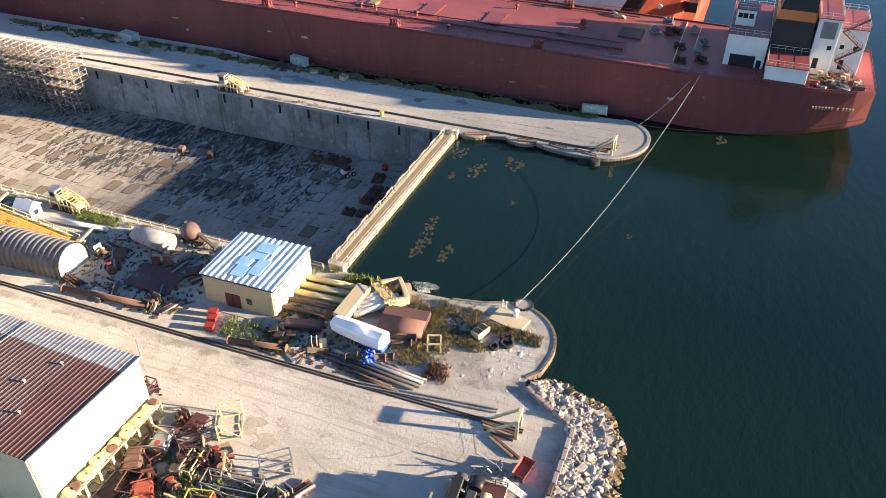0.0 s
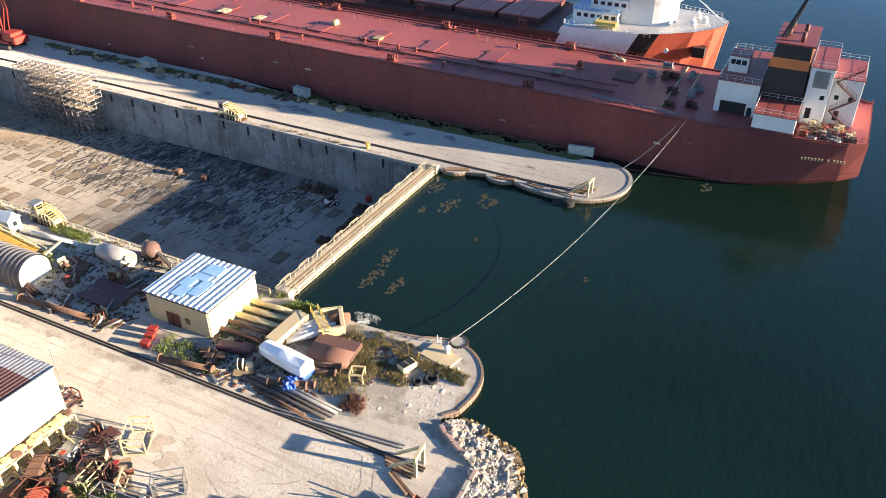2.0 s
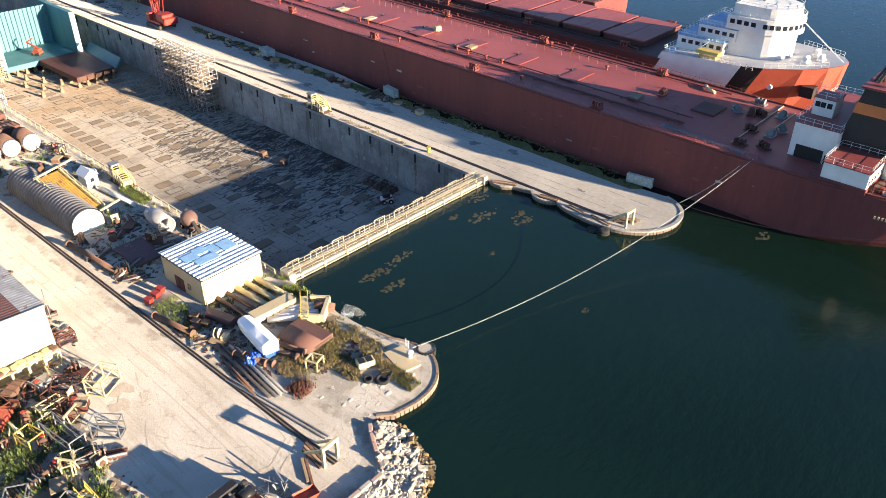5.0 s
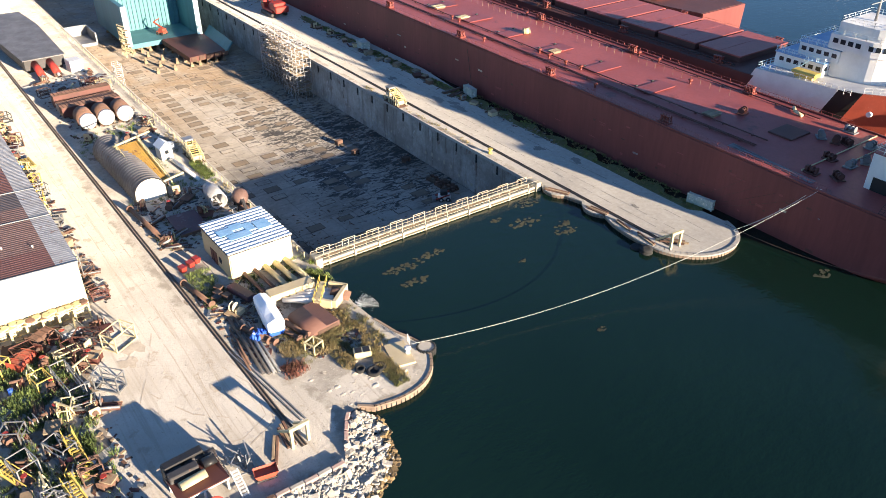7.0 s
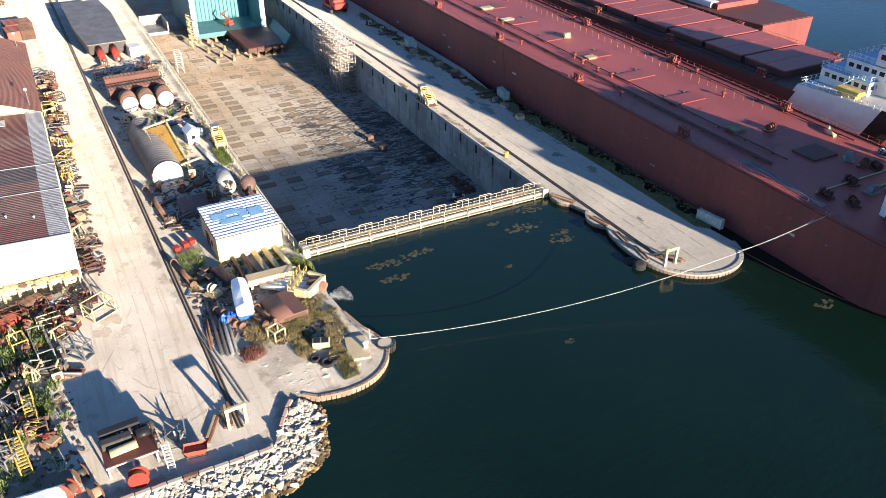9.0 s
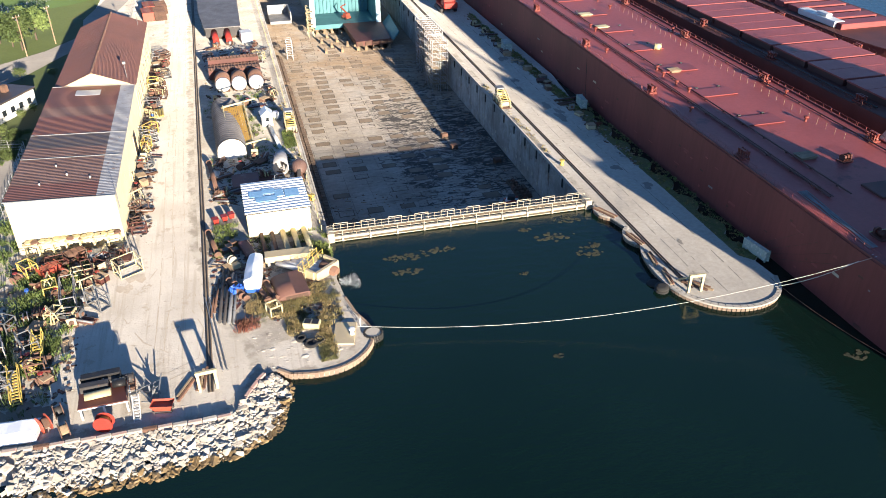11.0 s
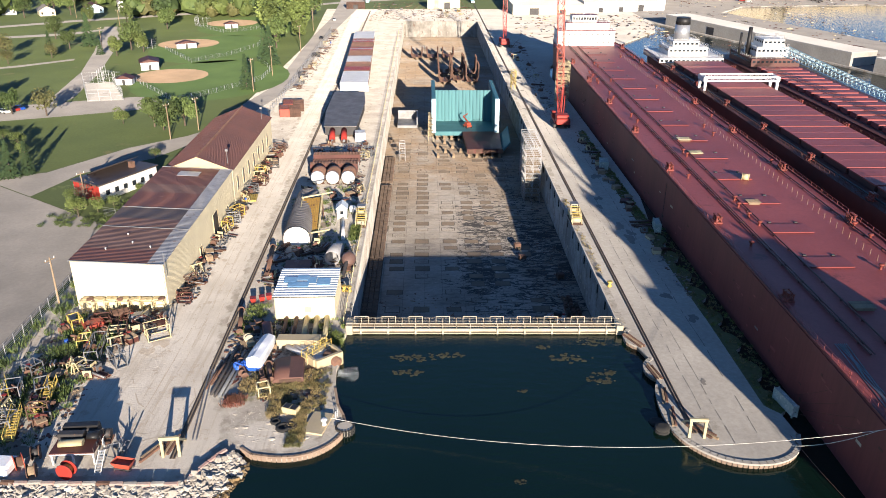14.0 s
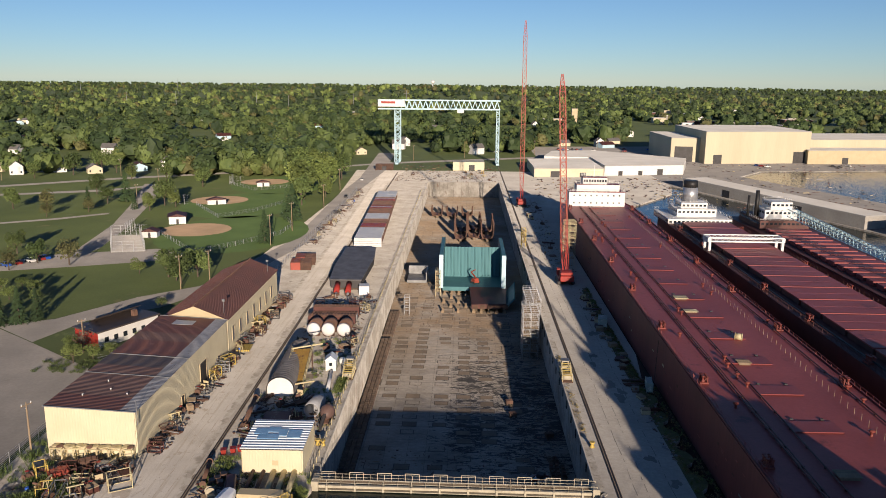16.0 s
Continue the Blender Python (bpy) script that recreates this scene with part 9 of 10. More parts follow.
# ---- far shipyard halls ----
def hall(name, pts, h, wall, roof, label, doors=(), rib=True):
    t = thing(name, label, "hall", group="yard halls")
    bm = B()
    poly(bm, pts, 0, h, top=False)
    part("wall", bm, wall, t)
    bm = B()
    poly(bm, pts, h, h + 0.5, bottom=True)
    part("roof", bm, roof, t)
    n = len(pts)
    for (i, f, w, hh) in doors:
        a, b = Vector((*pts[i], 0)), Vector((*pts[(i + 1) % n], 0))
        d = (b - a).normalized()
        nn = Vector((d.y, -d.x, 0)) * 0.08
        c = a.lerp(b, f)
        bm = B()
        poly(bm, [(q.x, q.y) for q in (c - d * w / 2 + nn, c + d * w / 2 + nn, c + d * w / 2 - nn, c - d * w / 2 - nn)], 0.02, hh)
        part("door", bm, "darksteel", t)
    return t


hall("assembly_hall", [(186, 498), (272, 512), (272, 600), (186, 590)], 24.5, "hallcream", "flat", "huge cream-sided ship assembly hall", ((0, 0.12, 7, 7), (0, 0.9, 10, 9), (3, 0.5, 20, 16)))
hall("assembly_hall", [(164, 515), (185.8, 512), (185.8, 590), (164, 590)], 18.5, "hallcream", "flat", "cream annex of the assembly hall", ((0, 0.45, 14, 12),))
hall("assembly_hall", [(272.2, 530), (400, 548), (400, 620), (272.2, 605)], 17, "hallcream", "flat", "long cream hall wing", ((0, 0.3, 6, 6),))
hall("workshop", [(268, 505), (420, 520), (420, 545), (272.3, 529)], 10.5, "tan", "flat", "low tan workshop wing", ((0, 0.2, 5, 5), (0, 0.5, 5, 5), (0, 0.8, 5, 5)))
hall("workshop", [(46, 400), (92, 404), (92, 470), (46, 462)], 5.6, "cream", "flat", "low cream workshop with a flat grey roof", ((0, 0.3, 6, 4), (0, 0.7, 4, 3)))
hall("workshop", [(94, 412), (150, 425), (164, 470), (104, 530), (70, 520), (60, 478), (93.5, 474)], 6.4, "white", "flat", "wide low white workshop with a grey roof", ((0, 0.2, 3, 3), (0, 0.45, 3, 3), (0, 0.7, 4, 4)))
hall("quay_building", [(131, 356), (174, 226), (188, 231), (146, 360)], 5.5, "concrete", "flat", "long low grey quay building", ((0, 0.3, 6, 4), (0, 0.7, 6, 4)))
hall("quay_building", [(178, 214), (232, 64), (248, 68), (193, 220)], 5.5, "concrete", "flat", "long low grey quay building", ((0, 0.3, 6, 4),))
hall("yard_shed", [(-8, 432), (14, 434), (14, 446), (-8, 444)], 5.5, "cream", "cream", "small cream shed behind the dock head", ((0, 0.6, 4, 4),))
hall("yard_shed", [(-62, 430), (-50, 431), (-50, 437), (-62, 436)], 3.5, "rust", "rust", "rust-red shed at the yard's end", ((0, 0.5, 3, 2.6),))
hall("town_school", [(-300, 1180), (-190, 1200), (-190, 1235), (-300, 1215)], 8, "white", "flat", "long white flat-roofed building among the woods", ((0, 0.5, 5, 4),))
hall("town_block", [(110, 1000), (140, 1004), (140, 1024), (110, 1020)], 9, "tan", "flat", "tan town building beside a church", ())
ch = hall("church_tower", [(150, 1004), (158, 1005), (158, 1013), (150, 1012)], 24, "tan", "shingle", "square tan church tower among the trees", ())
rng = random.Random(9)
for k in range(34):
    y = rng.uniform(640, 1500)
    x = 190 + (y - 600) * rng.uniform(0.08, 0.62) + rng.uniform(0, 60)
    w, l = rng.uniform(14, 44), rng.uniform(10, 22)
    hall("town_block", [(x, y), (x + w, y + 2), (x + w, y + l), (x, y + l - 2)], rng.uniform(4, 9), rng.choice(("white", "hallcream", "tan", "concrete", "brown")), rng.choice(("flat", "flat", "white", "brown")), "low flat-roofed commercial building in the town", ((0, 0.4, 4, 3),))
wt = thing("water_tower", "pale water tower on the wooded hill", "water tower", (-95, 2150, hill(-95, 2150)))
part("column", cyl(B(), (0, 0, 0), (0, 0, 20), 1.8, 1.4, n=10), "white", wt)
part("tank", lathe(B(), ((1.4, 19.5), (5, 21.5), (6, 24.5), (5, 27.5), (1.4, 29.5)), 16), "white", wt)


def far_mast(x, y, h):
    solid("radio_mast", cyl(B(), (0, 0, 0), (0, 0, h), 0.7, 0.3, n=5), "steel", "thin far radio mast above the woods", "mast", (x, y, hill(x, y)), group="masts")


for x, y, h in ((-1190, 2300, 44), (-960, 2500, 48), (-700, 1500, 34), (-560, 1400, 36), (-430, 1500, 34), (-230, 1500, 34), (-330, 1350, 32)):
    far_mast(x, y, h)

# cars parked along the streets and lots
def car_template(mt, label):
    t = thing("car", label, "car", group="parked cars")
    bm = B()
    loft(bm, [[(-0.85, y, 0.3), (-0.9, y, zt), (0.9, y, zt), (0.85, y, 0.3)] for y, zt in ((-2.1, 0.75), (-1.9, 0.95), (-0.9, 1.0), (1.9, 0.95), (2.15, 0.7))])
    body = part("body", bm, mt, t)
    bm = loft(B(), [[(-0.8, y, 0.95), (-w, y, zt), (w, y, zt), (0.8, y, 0.95)] for y, zt, w in ((-1.1, 0.97, 0.78), (-0.4, 1.45, 0.66), (1.0, 1.45, 0.66), (1.7, 0.97, 0.78))])
    part("glasshouse", bm, "glass", t)
    bm = B()
    box(bm, -0.62, -0.35, 1.44, 0.62, 0.95, 1.5)
    part("roof", bm, mt, t)
    for sx in (-0.88, 0.88):
        for y in (-1.3, 1.3):
            w = part("wheel", cyl(B(), (sx - 0.1, y, 0.32), (sx + 0.1, y, 0.32), 0.32, n=12), "rubber", t)
    return t


CT = [car_template(m_, l_) for m_, l_ in (("white", "white parked car on asphalt"), ("darksteel", "dark grey parked car on asphalt"), ("redpaint", "red parked car on asphalt"), ("tarp", "blue parked car on asphalt"))]
cs = [(-64, 372, 8), (-63, 300, 2), (-150, 140, 60), (-152, 137, 60)] + [(84 + 4.2 * k, 590, 0) for k in range(6)] + [(86 + 4.2 * k, 610, 0) for k in range(6)] + [(-150 + 0.9 * k, 139 + 1.5 * k, 60) for k in range(3, 7)]
cs += [(rng.uniform(200, 330), rng.uniform(470, 500), rng.uniform(0, 180)) for k in range(6)] + [(rng.uniform(100, 180), rng.uniform(560, 640), 90) for k in range(6)]
for i, (x, y, a) in enumerate(cs):
    if i < 4:
        CT[i].matrix_basis = pose(x, y, 0.035, 0, 0, a)
    else:
        copy_thing(CT[i % 4], pose(x, y, 0.035, 0, 0, a))

# ---- riprap along the shore ----
def rock_mesh(seed):
    rng = random.Random(seed)
    bm = B()
    if seed % 2:
        bmesh.ops.create_icosphere(bm, subdivisions=1, radius=0.95)
    else:
        bmesh.ops.create_cube(bm, size=1.5)
        bmesh.ops.bevel(bm, geom=bm.edges[:], offset=0.16, segments=1, affect="EDGES")
    for v in bm.verts:
        k = rng.uniform(0.75, 1.12)
        v.co = Vector((v.co.x * k, v.co.y * k * 0.75, v.co.z * k * 0.6))
    return mesh("stone", bm, "rock")


SH = [(-132, -40.0), (-61, -36.4), (-48, -36.7), (-41, -37.0), (-38, -35.8), (-36.2, -33.0), (-33.9, -30.7)]
WL = [(-132, -46.8), (-61, -43.1), (-48, -43.4), (-38.6, -42.4), (-34.1, -40.0), (-32.0, -35.1), (-31.8, -32.3)]
rip = thing("riprap", "bank of broken pale limestone blocks along the waterline", "rocks")
RM = [rock_mesh(40 + k) for k in range(8)]
RW = []
for me in RM:
    me = me.copy()
    me.materials[0] = M["wetrock"]
    RW.append(me)
rng = random.Random(3)
lens_ = [math.hypot(c[0] - a[0], c[1] - a[1]) * 0.5 + math.hypot(d[0] - b[0], d[1] - b[1]) * 0.5 for a, c, b, d in zip(SH, SH[1:], WL, WL[1:])]
heaps = {"rock": ([], []), "wetrock": ([], [])}
made = 0
for k in range(4000):
    near = k < 2900
    d = rng.uniform(71 if near else 0, sum(lens_))
    for i, ln in enumerate(lens_):
        if d <= ln or i == len(lens_) - 1:
            break
        d -= ln
    f = min(1, d / ln)
    s = 0.03 + 1.03 * rng.random()
    a, b = Vector(SH[i]).lerp(Vector(SH[i + 1]), f), Vector(WL[i]).lerp(Vector(WL[i + 1]), f)
    x, y = a.lerp(b, s)
    z = 0.08 - 0.95 * max(0, s) + rng.uniform(-0.12, 0.18)
    r = rng.uniform(0.18, 0.44) * (1.7 if rng.random() < 0.16 else 1)
    m = Matrix.Translation((x, y, z)) @ Euler([rng.uniform(-0.6, 0.6), rng.uniform(-0.6, 0.6), rng.uniform(0, 6.28)]).to_matrix().to_4x4() @ Matrix.Scale(r * 1.15, 4)
    wet = s + rng.uniform(-0.12, 0.1) > 0.86
    if near and made < 300:
        p = part("stone", (RW if wet else RM)[k % 8], None, rip)
        p.matrix_basis = m
        made += 1
    else:
        V, F = heaps["wetrock" if wet else "rock"]
        base = len(V)
        V += [tuple(m @ v.co) for v in RM[k % 8].vertices]
        F += [tuple(base + q for q in pl_.vertices) for pl_ in RM[k % 8].polygons]
for mt, (V, F) in heaps.items():
    st = part("stone_fill", pymesh("stone_fill", V, F, mt), None, rip)
    st["kind"] = "stuff"
# bank under the stones
bm = B()
up = [bm.verts.new((x, y + 0.3, 0.0)) for x, y in SH]
dn = [bm.verts.new((x, y, -1.25)) for x, y in WL]
for i in range(len(SH) - 1):
    bm.faces.new((dn[i], dn[i + 1], up[i + 1], up[i]))
structure("bank", bm, "yard", "sloping bank below the stones", "bank")
# kerb blocks along the top of the bank
for k in range(25):
    x = -78 + 1.6 * k
    y = -36.4 + (0.05 * (-61 - x) if x < -61 else -0.03 * (x + 61)) + rng.uniform(-0.08, 0.08)
    bm = B()
    box(bm, -0.76, -0.26, 0, 0.76, 0.26, 0.6, bevel=0.06)
    solid("kerb_block", bm, ("concrete", "redcurb", "concrete", "redcurb", "concrete", "rust", "redcurb")[k % 7], "barrier block with faded paint at the bank's top", "barrier", (x, y, 0.0), rng.uniform(-3, 3), group="barrier blocks")
for x, y, a in ((-37.4, -35.0, 55), (-36.7, -33.7, 60), (-35.9, -32.4, 58), (-35.1, -31.2, 50)):
    bm = B()
    box(bm, -0.7, -0.25, 0, 0.7, 0.25, 0.5, bevel=0.06)
    solid("kerb_block", bm, "redcurb", "barrier block with faded paint at the bank's top", "barrier", (x, y, 0.0), a, group="barrier blocks")

# ---- dock floor slabs: near ones apart, the rest joined ----
slabs = {}
for w in (3.6, 4.4):
    bm = B()
    box(bm, -w / 2 + 0.025, -1.83, -0.06, w / 2 - 0.025, 1.83, 0.0)
    slabs[w] = mesh("slab", bm, "slab")
V, F, base, made = [], [], 0, 0
cols = [3.6, 4.4, 4.4, 3.6, 4.4, 3.6, 4.4, 3.6, 4.4, 4.4]
cols.append(round(DE - DW - sum(cols) - 0.2, 2))
for j in range(98):
    x = DW + 0.1
    for w in cols:
        y = 5.6 + 3.72 * j
        z = FLOOR + rng.uniform(-0.02, 0.02)
        cx = x + w / 2
        x += w
        if rng.random() < 0.002:
            continue
        a = rng.uniform(-0.006, 0.006)
        if w in slabs and made < 300 and 5 < y < 100:
            p = part("slab", slabs[w], None, dock_floor)
            p.matrix_basis = Matrix.Translation((cx, y, z)) @ Euler((a, a, 0)).to_matrix().to_4x4()
            made += 1
        else:
            c = [(cx - w / 2 + 0.025, y - 1.83), (cx + w / 2 - 0.025, y - 1.83), (cx + w / 2 - 0.025, y + 1.83), (cx - w / 2 + 0.025, y + 1.83)]
            V += [(px, py, z - 0.06) for px, py in c] + [(px, py, z + a * (px - cx)) for px, py in c]
            F += [tuple(base + q for q in t) for t in ((4, 5, 6, 7), (0, 1, 5, 4), (1, 2, 6, 5), (2, 3, 7, 6), (3, 0, 4, 7))]
            base += 8
me = bpy.data.meshes.new("slabs")
me.from_pydata(V, [], F)
me.materials.append(M["slab"])
sl = part("slabs", me, None, dock_floor)
sl["kind"] = "stuff"
# square pads let into the floor, each in a dark rim
bm = B()
for x0, y0, x1, y1 in ((-1.75, -1.2, 1.75, -1.0), (-1.75, 1.0, 1.75, 1.2), (-1.75, -1.0, -1.55, 1.0), (1.55, -1.0, 1.75, 1.0)):
    box(bm, x0, y0, -0.03, x1, y1, 0.035)
rim = mesh("pad_rim", bm, "joint")
pads = []
for mt in ("padwood", "slab", "padwood"):
    bm = B()
    box(bm, -1.55, -1.0, -0.03, 1.55, 1.0, 0.05)
    pads.append(mesh("pad", bm, mt))
for i, x in enumerate((-16.2, -10.6, -4.2, 1.0, 6.2, 12.6)):
    for j in range(34):
        y = 16 + 3.72 * j
        if rng.random() < (0.45 if y < 38 or x > 5 else 0.2):
            continue
        m = Matrix.Translation((x + rng.uniform(-0.15, 0.15), y, FLOOR)) @ Matrix.Rotation(rng.uniform(-0.02, 0.02), 4, "Z") @ Matrix.Diagonal((rng.uniform(0.8, 1.0), rng.uniform(0.75, 1.05), 1, 1))
        for nm_, me in (("pad_rim", rim), ("pad", pads[rng.randrange(3)])):
            p = part(nm_, me, None, dock_floor)
            p.matrix_basis = m

# ---- weeds, floating weed, debris ----
def tufts(name, zones, n, size, mt, label, seed, z=0.02):
    g = random.Random(seed)
    V, F = [], []
    for k in range(n):
        x0, y0, x1, y1 = zones[g.randrange(len(zones))]
        cx, cy = g.uniform(x0, x1), g.uniform(y0, y1)
        if noise.noise(Vector((cx * 0.35, cy * 0.35, seed))) < -0.12:
            continue
        h = size * g.uniform(0.5, 1.4)
        for b in range(22):
            a = g.uniform(0, 6.28)
            r = h * g.uniform(0.1, 0.6)
            px, py = cx + r * math.cos(a), cy + r * math.sin(a)
            q = g.uniform(0, 6.28)
            w = h * g.uniform(0.012, 0.04)
            i = len(V)
            V += [(px - w * math.cos(q), py - w * math.sin(q), z), (px + w * math.cos(q), py + w * math.sin(q), z),
                  (px + w * 0.8 * math.cos(q) + r * 0.5 * math.cos(a), py + w * 0.8 * math.sin(q) + r * 0.5 * math.sin(a), z + h * g.uniform(0.5, 1.0)), (px - w * math.cos(q) + r * 0.5 * math.cos(a), py - w * math.sin(q) + r * 0.5 * math.sin(a), z + h * g.uniform(0.4, 0.9))]
            F.append((i, i + 1, i + 2, i + 3))
    me = bpy.data.meshes.new(name)
    me.from_pydata(V, [], F)
    me.materials.append(M[mt])
    tagged(new(name, me), label, "weeds", kind="stuff")


tufts("dry_weeds", [(-31, -23, -23.4, -12.5), (-33, -20, -25, -14), (-27.6, -30, -25.6, -22.5), (-36, -18, -31, -12), (-31, -24, -25, -16)], 1500, 0.5, "dry", "dense dry autumn weeds on the tip", 21)
tufts("green_weeds", [(-34.6, -4, -23.4, 3), (-24.5, -6, -22.8, 1), (-39.5, 16, -25, 34), (-33, 34, -24, 58), (-25.5, 36, -23.6, 44), (-40.5, 58, -25, 69), (-39.8, -2, -36, 8)], 1050, 0.55, "leaf2", "green weeds among the stored steel", 22)
tufts("yard_weeds", [(-73, -34, -59, 5), (-73, 5, -68.5, 55), (-67, -24, -58, 2)], 1900, 0.75, "leaf", "green weeds through the scrap field", 23)
tufts("pier_weeds", [(36.8, -24, 40.6, 42), (38.0, 42, 38.5, 120), (36.2, 40, 38.4, 110)], 1500, 0.35, "leaf2", "green weeds along the pier's ship-side edge", 24, 0.015)
tufts("tip_weeds", [(-31, -23, -23.4, -12.5), (-36, -20, -25, -12), (-27.6, -30, -25.6, -22.5)], 620, 0.42, "leaf4", "olive weeds among the dry growth on the tip", 28)
tufts("pier_edge_grass", [(36.6, -24, 40.6, 44), (36.4, 40, 38.4, 118)], 1400, 0.3, "dry", "dry grass along the pier's ship-side edge", 29, 0.015)
tufts("red_bush", [(-37.4, -21.6, -34.8, -18.6)], 70, 0.6, "redleaf", "small red-leaved sumac bush", 25)
tufts("dock_edge_weeds", [(22.0, 20, 23.2, 60), (-24.6, 20, -23.0, 60)], 420, 0.3, "dry", "weeds along the dock edge", 26, 0.1)
tufts("lawn_edge", [(-79, 42, -75, 60), (-92, 44, -76, 52)], 500, 0.6, "leaf", "unmown grass beside the lot", 27)


def patch(x, y, r, seed):
    g = random.Random(seed)
    bm = B()
    for k in range(26):
        a, d = g.uniform(0, 6.28), r * g.random() ** 0.6
        cx, cy, s = x + 1.5 * d * math.cos(a), y + 0.75 * d * math.sin(a), g.uniform(0.1, 0.34) * r ** 0.5
        pts = [(cx + s * g.uniform(0.6, 1.3) * math.cos(b), cy + s * g.uniform(0.5, 1.0) * math.sin(b)) for b in (0.2, 1.1, 2.0, 2.9, 3.9, 4.9, 5.8)]
        poly(bm, pts, WATER - 0.05, WATER + 0.012 + 0.001 * k)
    tagged(new("floating_weed", mesh("floating_weed", bm, "weed")), "brown raft of floating weed on the water", "weed", kind="stuff")


for i, (x, y, r) in enumerate(((12.6, -8.2, 2.2), (15.5, -14.5, 1.5), (16.6, -3.6, 1.6), (-9.5, -7.5, 2.0), (-13.5, -8.0, 1.3), (-12.5, -11.8, 1.5), (-5.5, -7.2, 1.1), (8.5, -5, 0.7), (4, -17, 0.5), (38, -46, 1.2), (45, -79, 1.4), (1.5, -36, 0.5), (16.5, -12.5, 1.2))):
    patch(x, y, r, 60 + i)


def litter(name, zones, n, seed, mts, label, big=0.35):
    g = random.Random(seed)
    for mt in mts:
        V, F = [], []
        for k in range(n // len(mts)):
            x0, y0, x1, y1, z0 = zones[g.randrange(len(zones))]
            x, y = g.uniform(x0, x1), g.uniform(y0, y1)
            l, w, h = big * g.uniform(0.3, 1) * (3 if g.random() < 0.15 else 1), big * g.uniform(0.2, 0.6), big * g.uniform(0.15, 0.5)
            a = g.uniform(0, 3.14)
            c, s = math.cos(a), math.sin(a)
            i = len(V)
            for z in (z0, z0 + h):
                for px, py in ((-l, -w), (l, -w), (l, w), (-l, w)):
                    V.append((x + px * c - py * s, y + px * s + py * c, z))
            F += [tuple(i + q for q in t) for t in ((4, 5, 6, 7), (0, 1, 5, 4), (1, 2, 6, 5), (2, 3, 7, 6), (3, 0, 4, 7))]
        me = bpy.data.meshes.new(name)
        me.from_pydata(V, [], F)
        me.materials.append(M[mt])
        tagged(new(name, me), label, "debris", kind="stuff")


litter("yard_debris", [(-68, -30, -57, 6, 0.012), (-53, 8, -49.5, 104, 0.02), (-40, 14, -25, 34, 0.012), (-40.5, -16, -32, 3, 0.012), (-40, 58, -25, 108, 0.012), (-33, -20, -25, -12, 0.012), (-60, 176, -55, 320, 0.012)], 2600, 71, ("rust", "wood", "steel", "brown", "darksteel"), "small rusty and timber debris strewn over the yard")
litter("gravel_clods", [(-58, -34, -37, -8, 0.024), (-50, -8, -43, 60, 0.024), (-36, -30, -24, -22, 0.02), (-34, -24, -26, -18, 0.012)], 2400, 72, ("gravel", "sand", "yard"), "loose clods and stones on the gravel", 0.06)
litter("pier_debris", [(35.6, 10, 38.3, 120, 0.012), (30, 140, 38, 300, 0.012)], 620, 73, ("rust", "wood", "steel"), "timber and steel debris along the pier's edge")
litter("floor_debris", [(DW + 1, 4, DE - 1, 30, FLOOR + 0.04), (12, 20, DE - 1, 120, FLOOR + 0.04), (-20, 100, 16, 170, FLOOR + 0.04), (-20, 170, 18, 300, FLOOR + 0.04)], 1500, 74, ("rust", "wood", "timber"), "small timber and steel debris on the dock floor", 0.22)
litter("head_debris", [(-45, 372, 22, 470, 0.012)], 700, 75, ("rust", "wood", "brown", "darksteel"), "stored steel and timber debris at the dock's head", 0.5)
litter("far_yard_debris", [(40, 306, 125, 400, 0.012), (135, 230, 240, 420, 0.012), (165, 440, 420, 500, 0.012)], 900, 76, ("rust", "steel", "brown", "darksteel", "tan"), "stored steel across the far yard", 0.8)

# bumps of spoil on the sandy tip
bm = B()
g = random.Random(8)
for k in range(34):
    x, y = g.uniform(-36, -25), g.uniform(-29.5, -22.5)
    r = g.uniform(0.15, 0.5)
    lathe(bm, ((r, 0), (r * 0.8, r * 0.07), (r * 0.45, r * 0.13), (r * 0.1, r * 0.15)), 9, pose(x, y, 0.0, g.uniform(-5, 5), g.uniform(-5, 5), 0) @ Matrix.Diagonal((1.3, 0.8, 1, 1)))
tagged(new("spoil_heaps", mesh("spoil_heaps", bm, "sand")), "small churned heaps of pale sand", "heaps", kind="stuff")


# wheel ruts and dirt patches worn into the ground
def ribbon(name, pts, w, mt, label, z, seed):
    g = random.Random(seed)
    bm = B()
    L = []
    dense = []
    for a, b in zip(pts, pts[1:]):
        n = max(2, int(math.hypot(b[0] - a[0], b[1] - a[1]) / 1.2))
        dense += [(a[0] + (b[0] - a[0]) * i / n, a[1] + (b[1] - a[1]) * i / n) for i in range(n)]
    for i, (x, y) in enumerate(dense):
        j = min(i + 1, len(dense) - 1)
        k = max(i - 1, 0)
        d = Vector((dense[j][0] - dense[k][0], dense[j][1] - dense[k][1])).normalized()
        wob = 0.35 * noise.noise(Vector((x * 0.08, y * 0.08, seed)))
        e = w * g.uniform(0.35, 1.15)
        L.append((bm.verts.new((x - d.y * (wob - e), y + d.x * (wob - e), z)), bm.verts.new((x - d.y * (wob + e), y + d.x * (wob + e), z))))
    for (a, b), (c, d) in zip(L, L[1:]):
        if g.random() < 0.7:
            bm.faces.new((a, c, d, b))
    structure(name, bm, mt, label, "wheel rut")


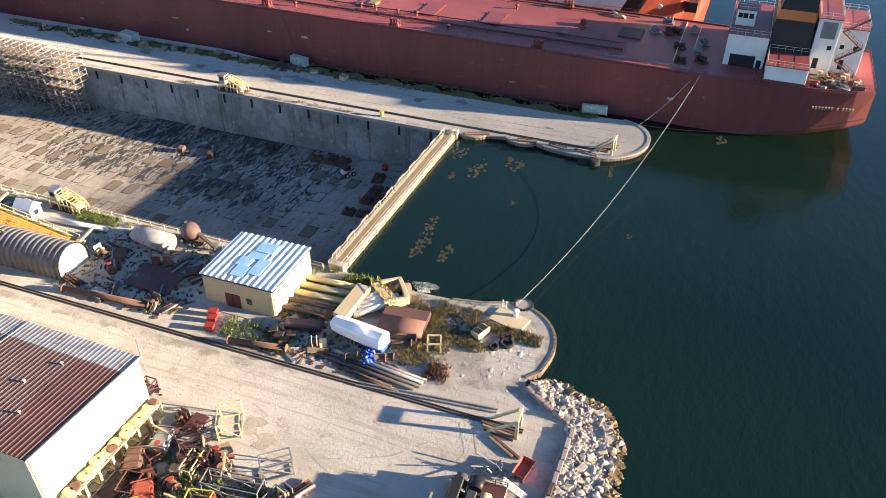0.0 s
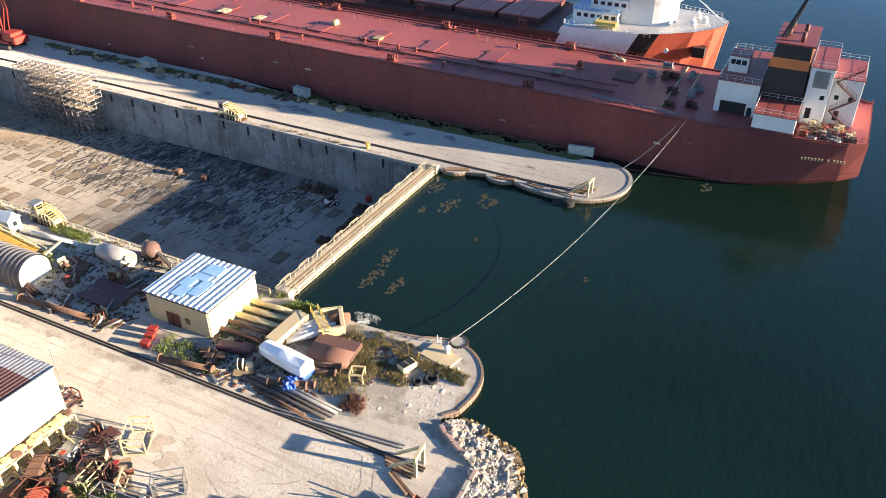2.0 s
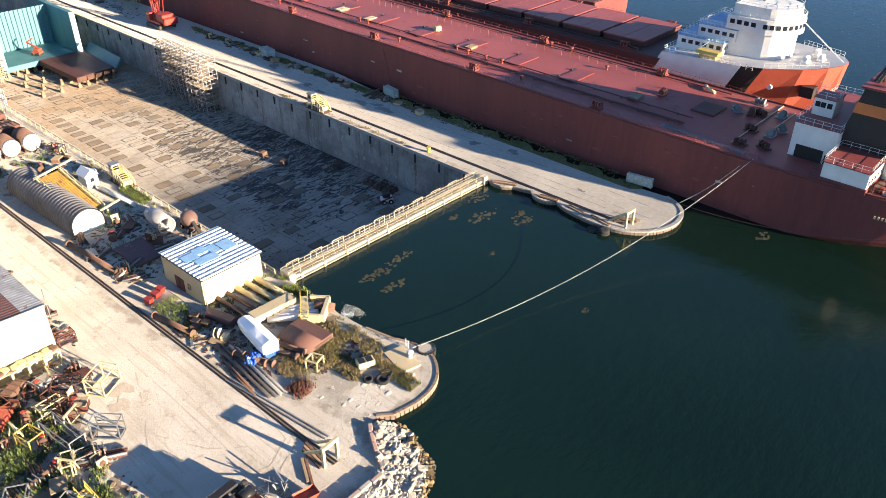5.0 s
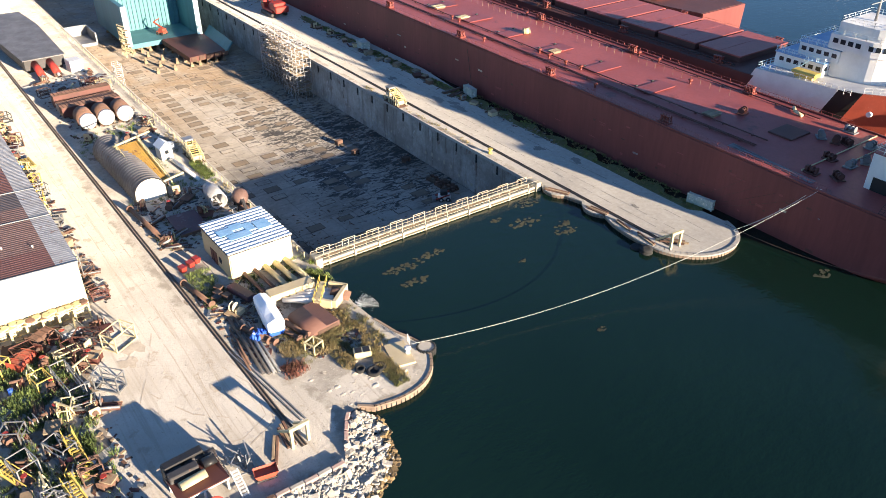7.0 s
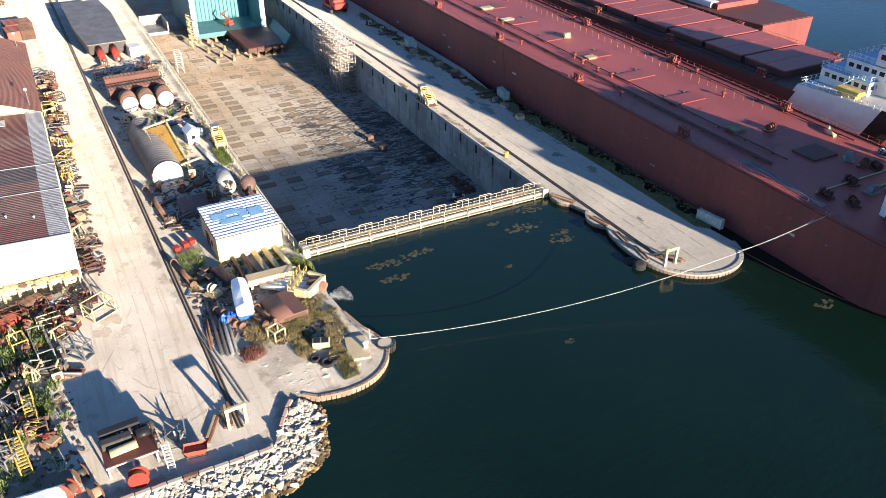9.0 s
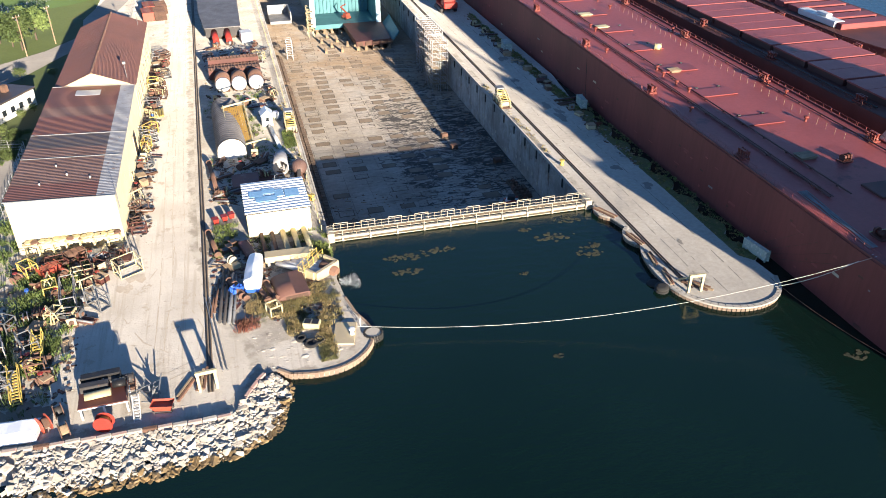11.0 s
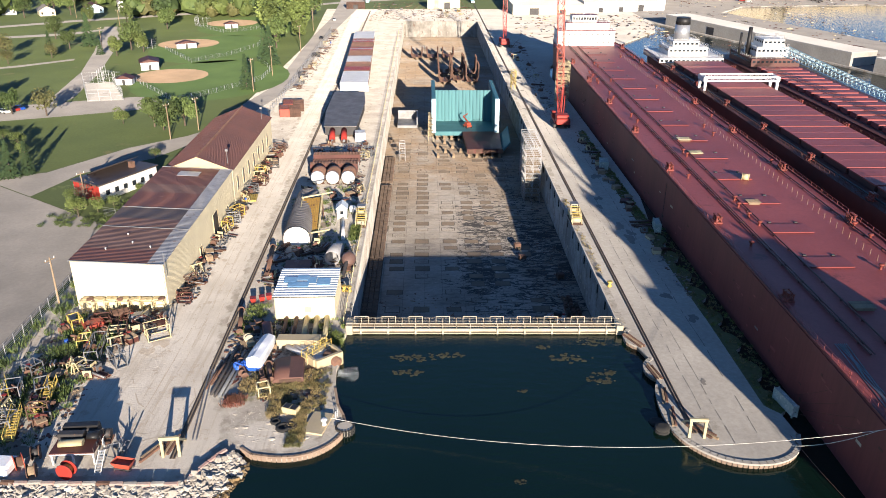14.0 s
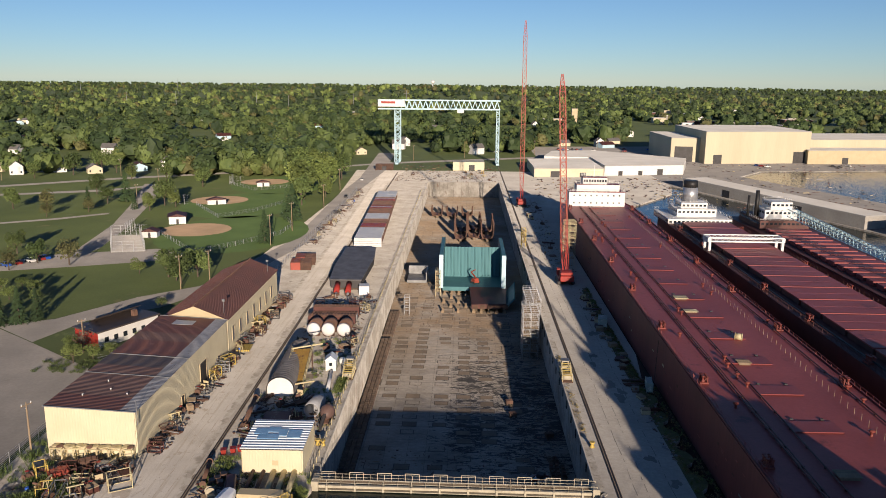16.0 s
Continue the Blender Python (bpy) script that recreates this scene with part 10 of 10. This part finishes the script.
for i, (dx, w) in enumerate(((1.9, 0.08), (3.4, 0.09), (5.1, 0.07))):
    ribbon("wheel_rut", [(-50 + dx, -27 + 2 * i), (-49.2 + dx, -8), (-49.6 + dx, 20), (-49.9 + dx, 110), (-50.4 + dx, 200), (-52.5 + dx, 330)], w, "rut", "wheel rut pressed into the gravel road", 0.028 + 0.001 * i, 80 + i)
for i, pts in enumerate(([(-44, -12), (-41.8, -19), (-42.5, -25), (-46, -27), (-50, -26)], [(-42.8, -10), (-40.6, -20), (-42, -26.5), (-47, -29)], [(-52, -14), (-49, -20), (-45, -24)], [(-56, -20), (-51, -10), (-47, 0)])):
    ribbon("wheel_rut", pts, 0.09, "rut", "curved wheel rut turning on the gravel", 0.036 + 0.001 * i, 90 + i)
for i, (x, y0, y1) in enumerate(((27.5, -30, 300), (29.4, -30, 300), (33.2, -28, 300))):
    ribbon("wheel_rut", [(x, y0), (x + 0.5, 60), (x, 180), (x, y1)], 0.08, "asphalt", "faint dark wheel mark on the pier", 0.03 + 0.001 * i, 100 + i)


def blot(x, y, r, z, mt, seed, sx=1.0, label="dark dirt patch on the ground"):
    g = random.Random(seed)
    ph = [g.uniform(0, 6.28) for _ in range(4)]
    pts = []
    for i in range(22):
        a = 2 * math.pi * i / 22
        k = 1 + 0.28 * math.sin(2 * a + ph[0]) + 0.2 * math.sin(3 * a + ph[1]) + 0.14 * math.sin(5 * a + ph[2]) + 0.1 * math.sin(9 * a + ph[3])
        pts.append((x + sx * r * k * math.cos(a), y + r * k * math.sin(a)))
    sheet("dirt_patch", pts, mt, label, "dirt patch", z)


g = random.Random(12)
for i in range(26):
    blot(g.uniform(-40.5, -25), g.choice((g.uniform(14, 60), g.uniform(58, 110), g.uniform(-16, 3))), g.uniform(0.7, 2.6), 0.016 + 0.0004 * i, "stain", 200 + i, 1.0)
for i in range(14):
    blot(g.uniform(-56, -44), g.uniform(-30, 100), g.uniform(0.5, 1.7), 0.0425 + 0.0004 * i, "rut", 240 + i, 0.7, "worn brown patch on the gravel")
for i in range(14):
    blot(g.uniform(24.5, 37), g.uniform(-28, 200), g.uniform(0.5, 2.2), 0.036 + 0.0004 * i, "asphalt", 270 + i, 0.6, "dark stain on the pier concrete")
for i in range(18):
    blot(g.uniform(-68, -57), g.uniform(-32, 5), g.uniform(0.8, 2.6), 0.03 + 0.0004 * i, "stain", 300 + i, 1.0)
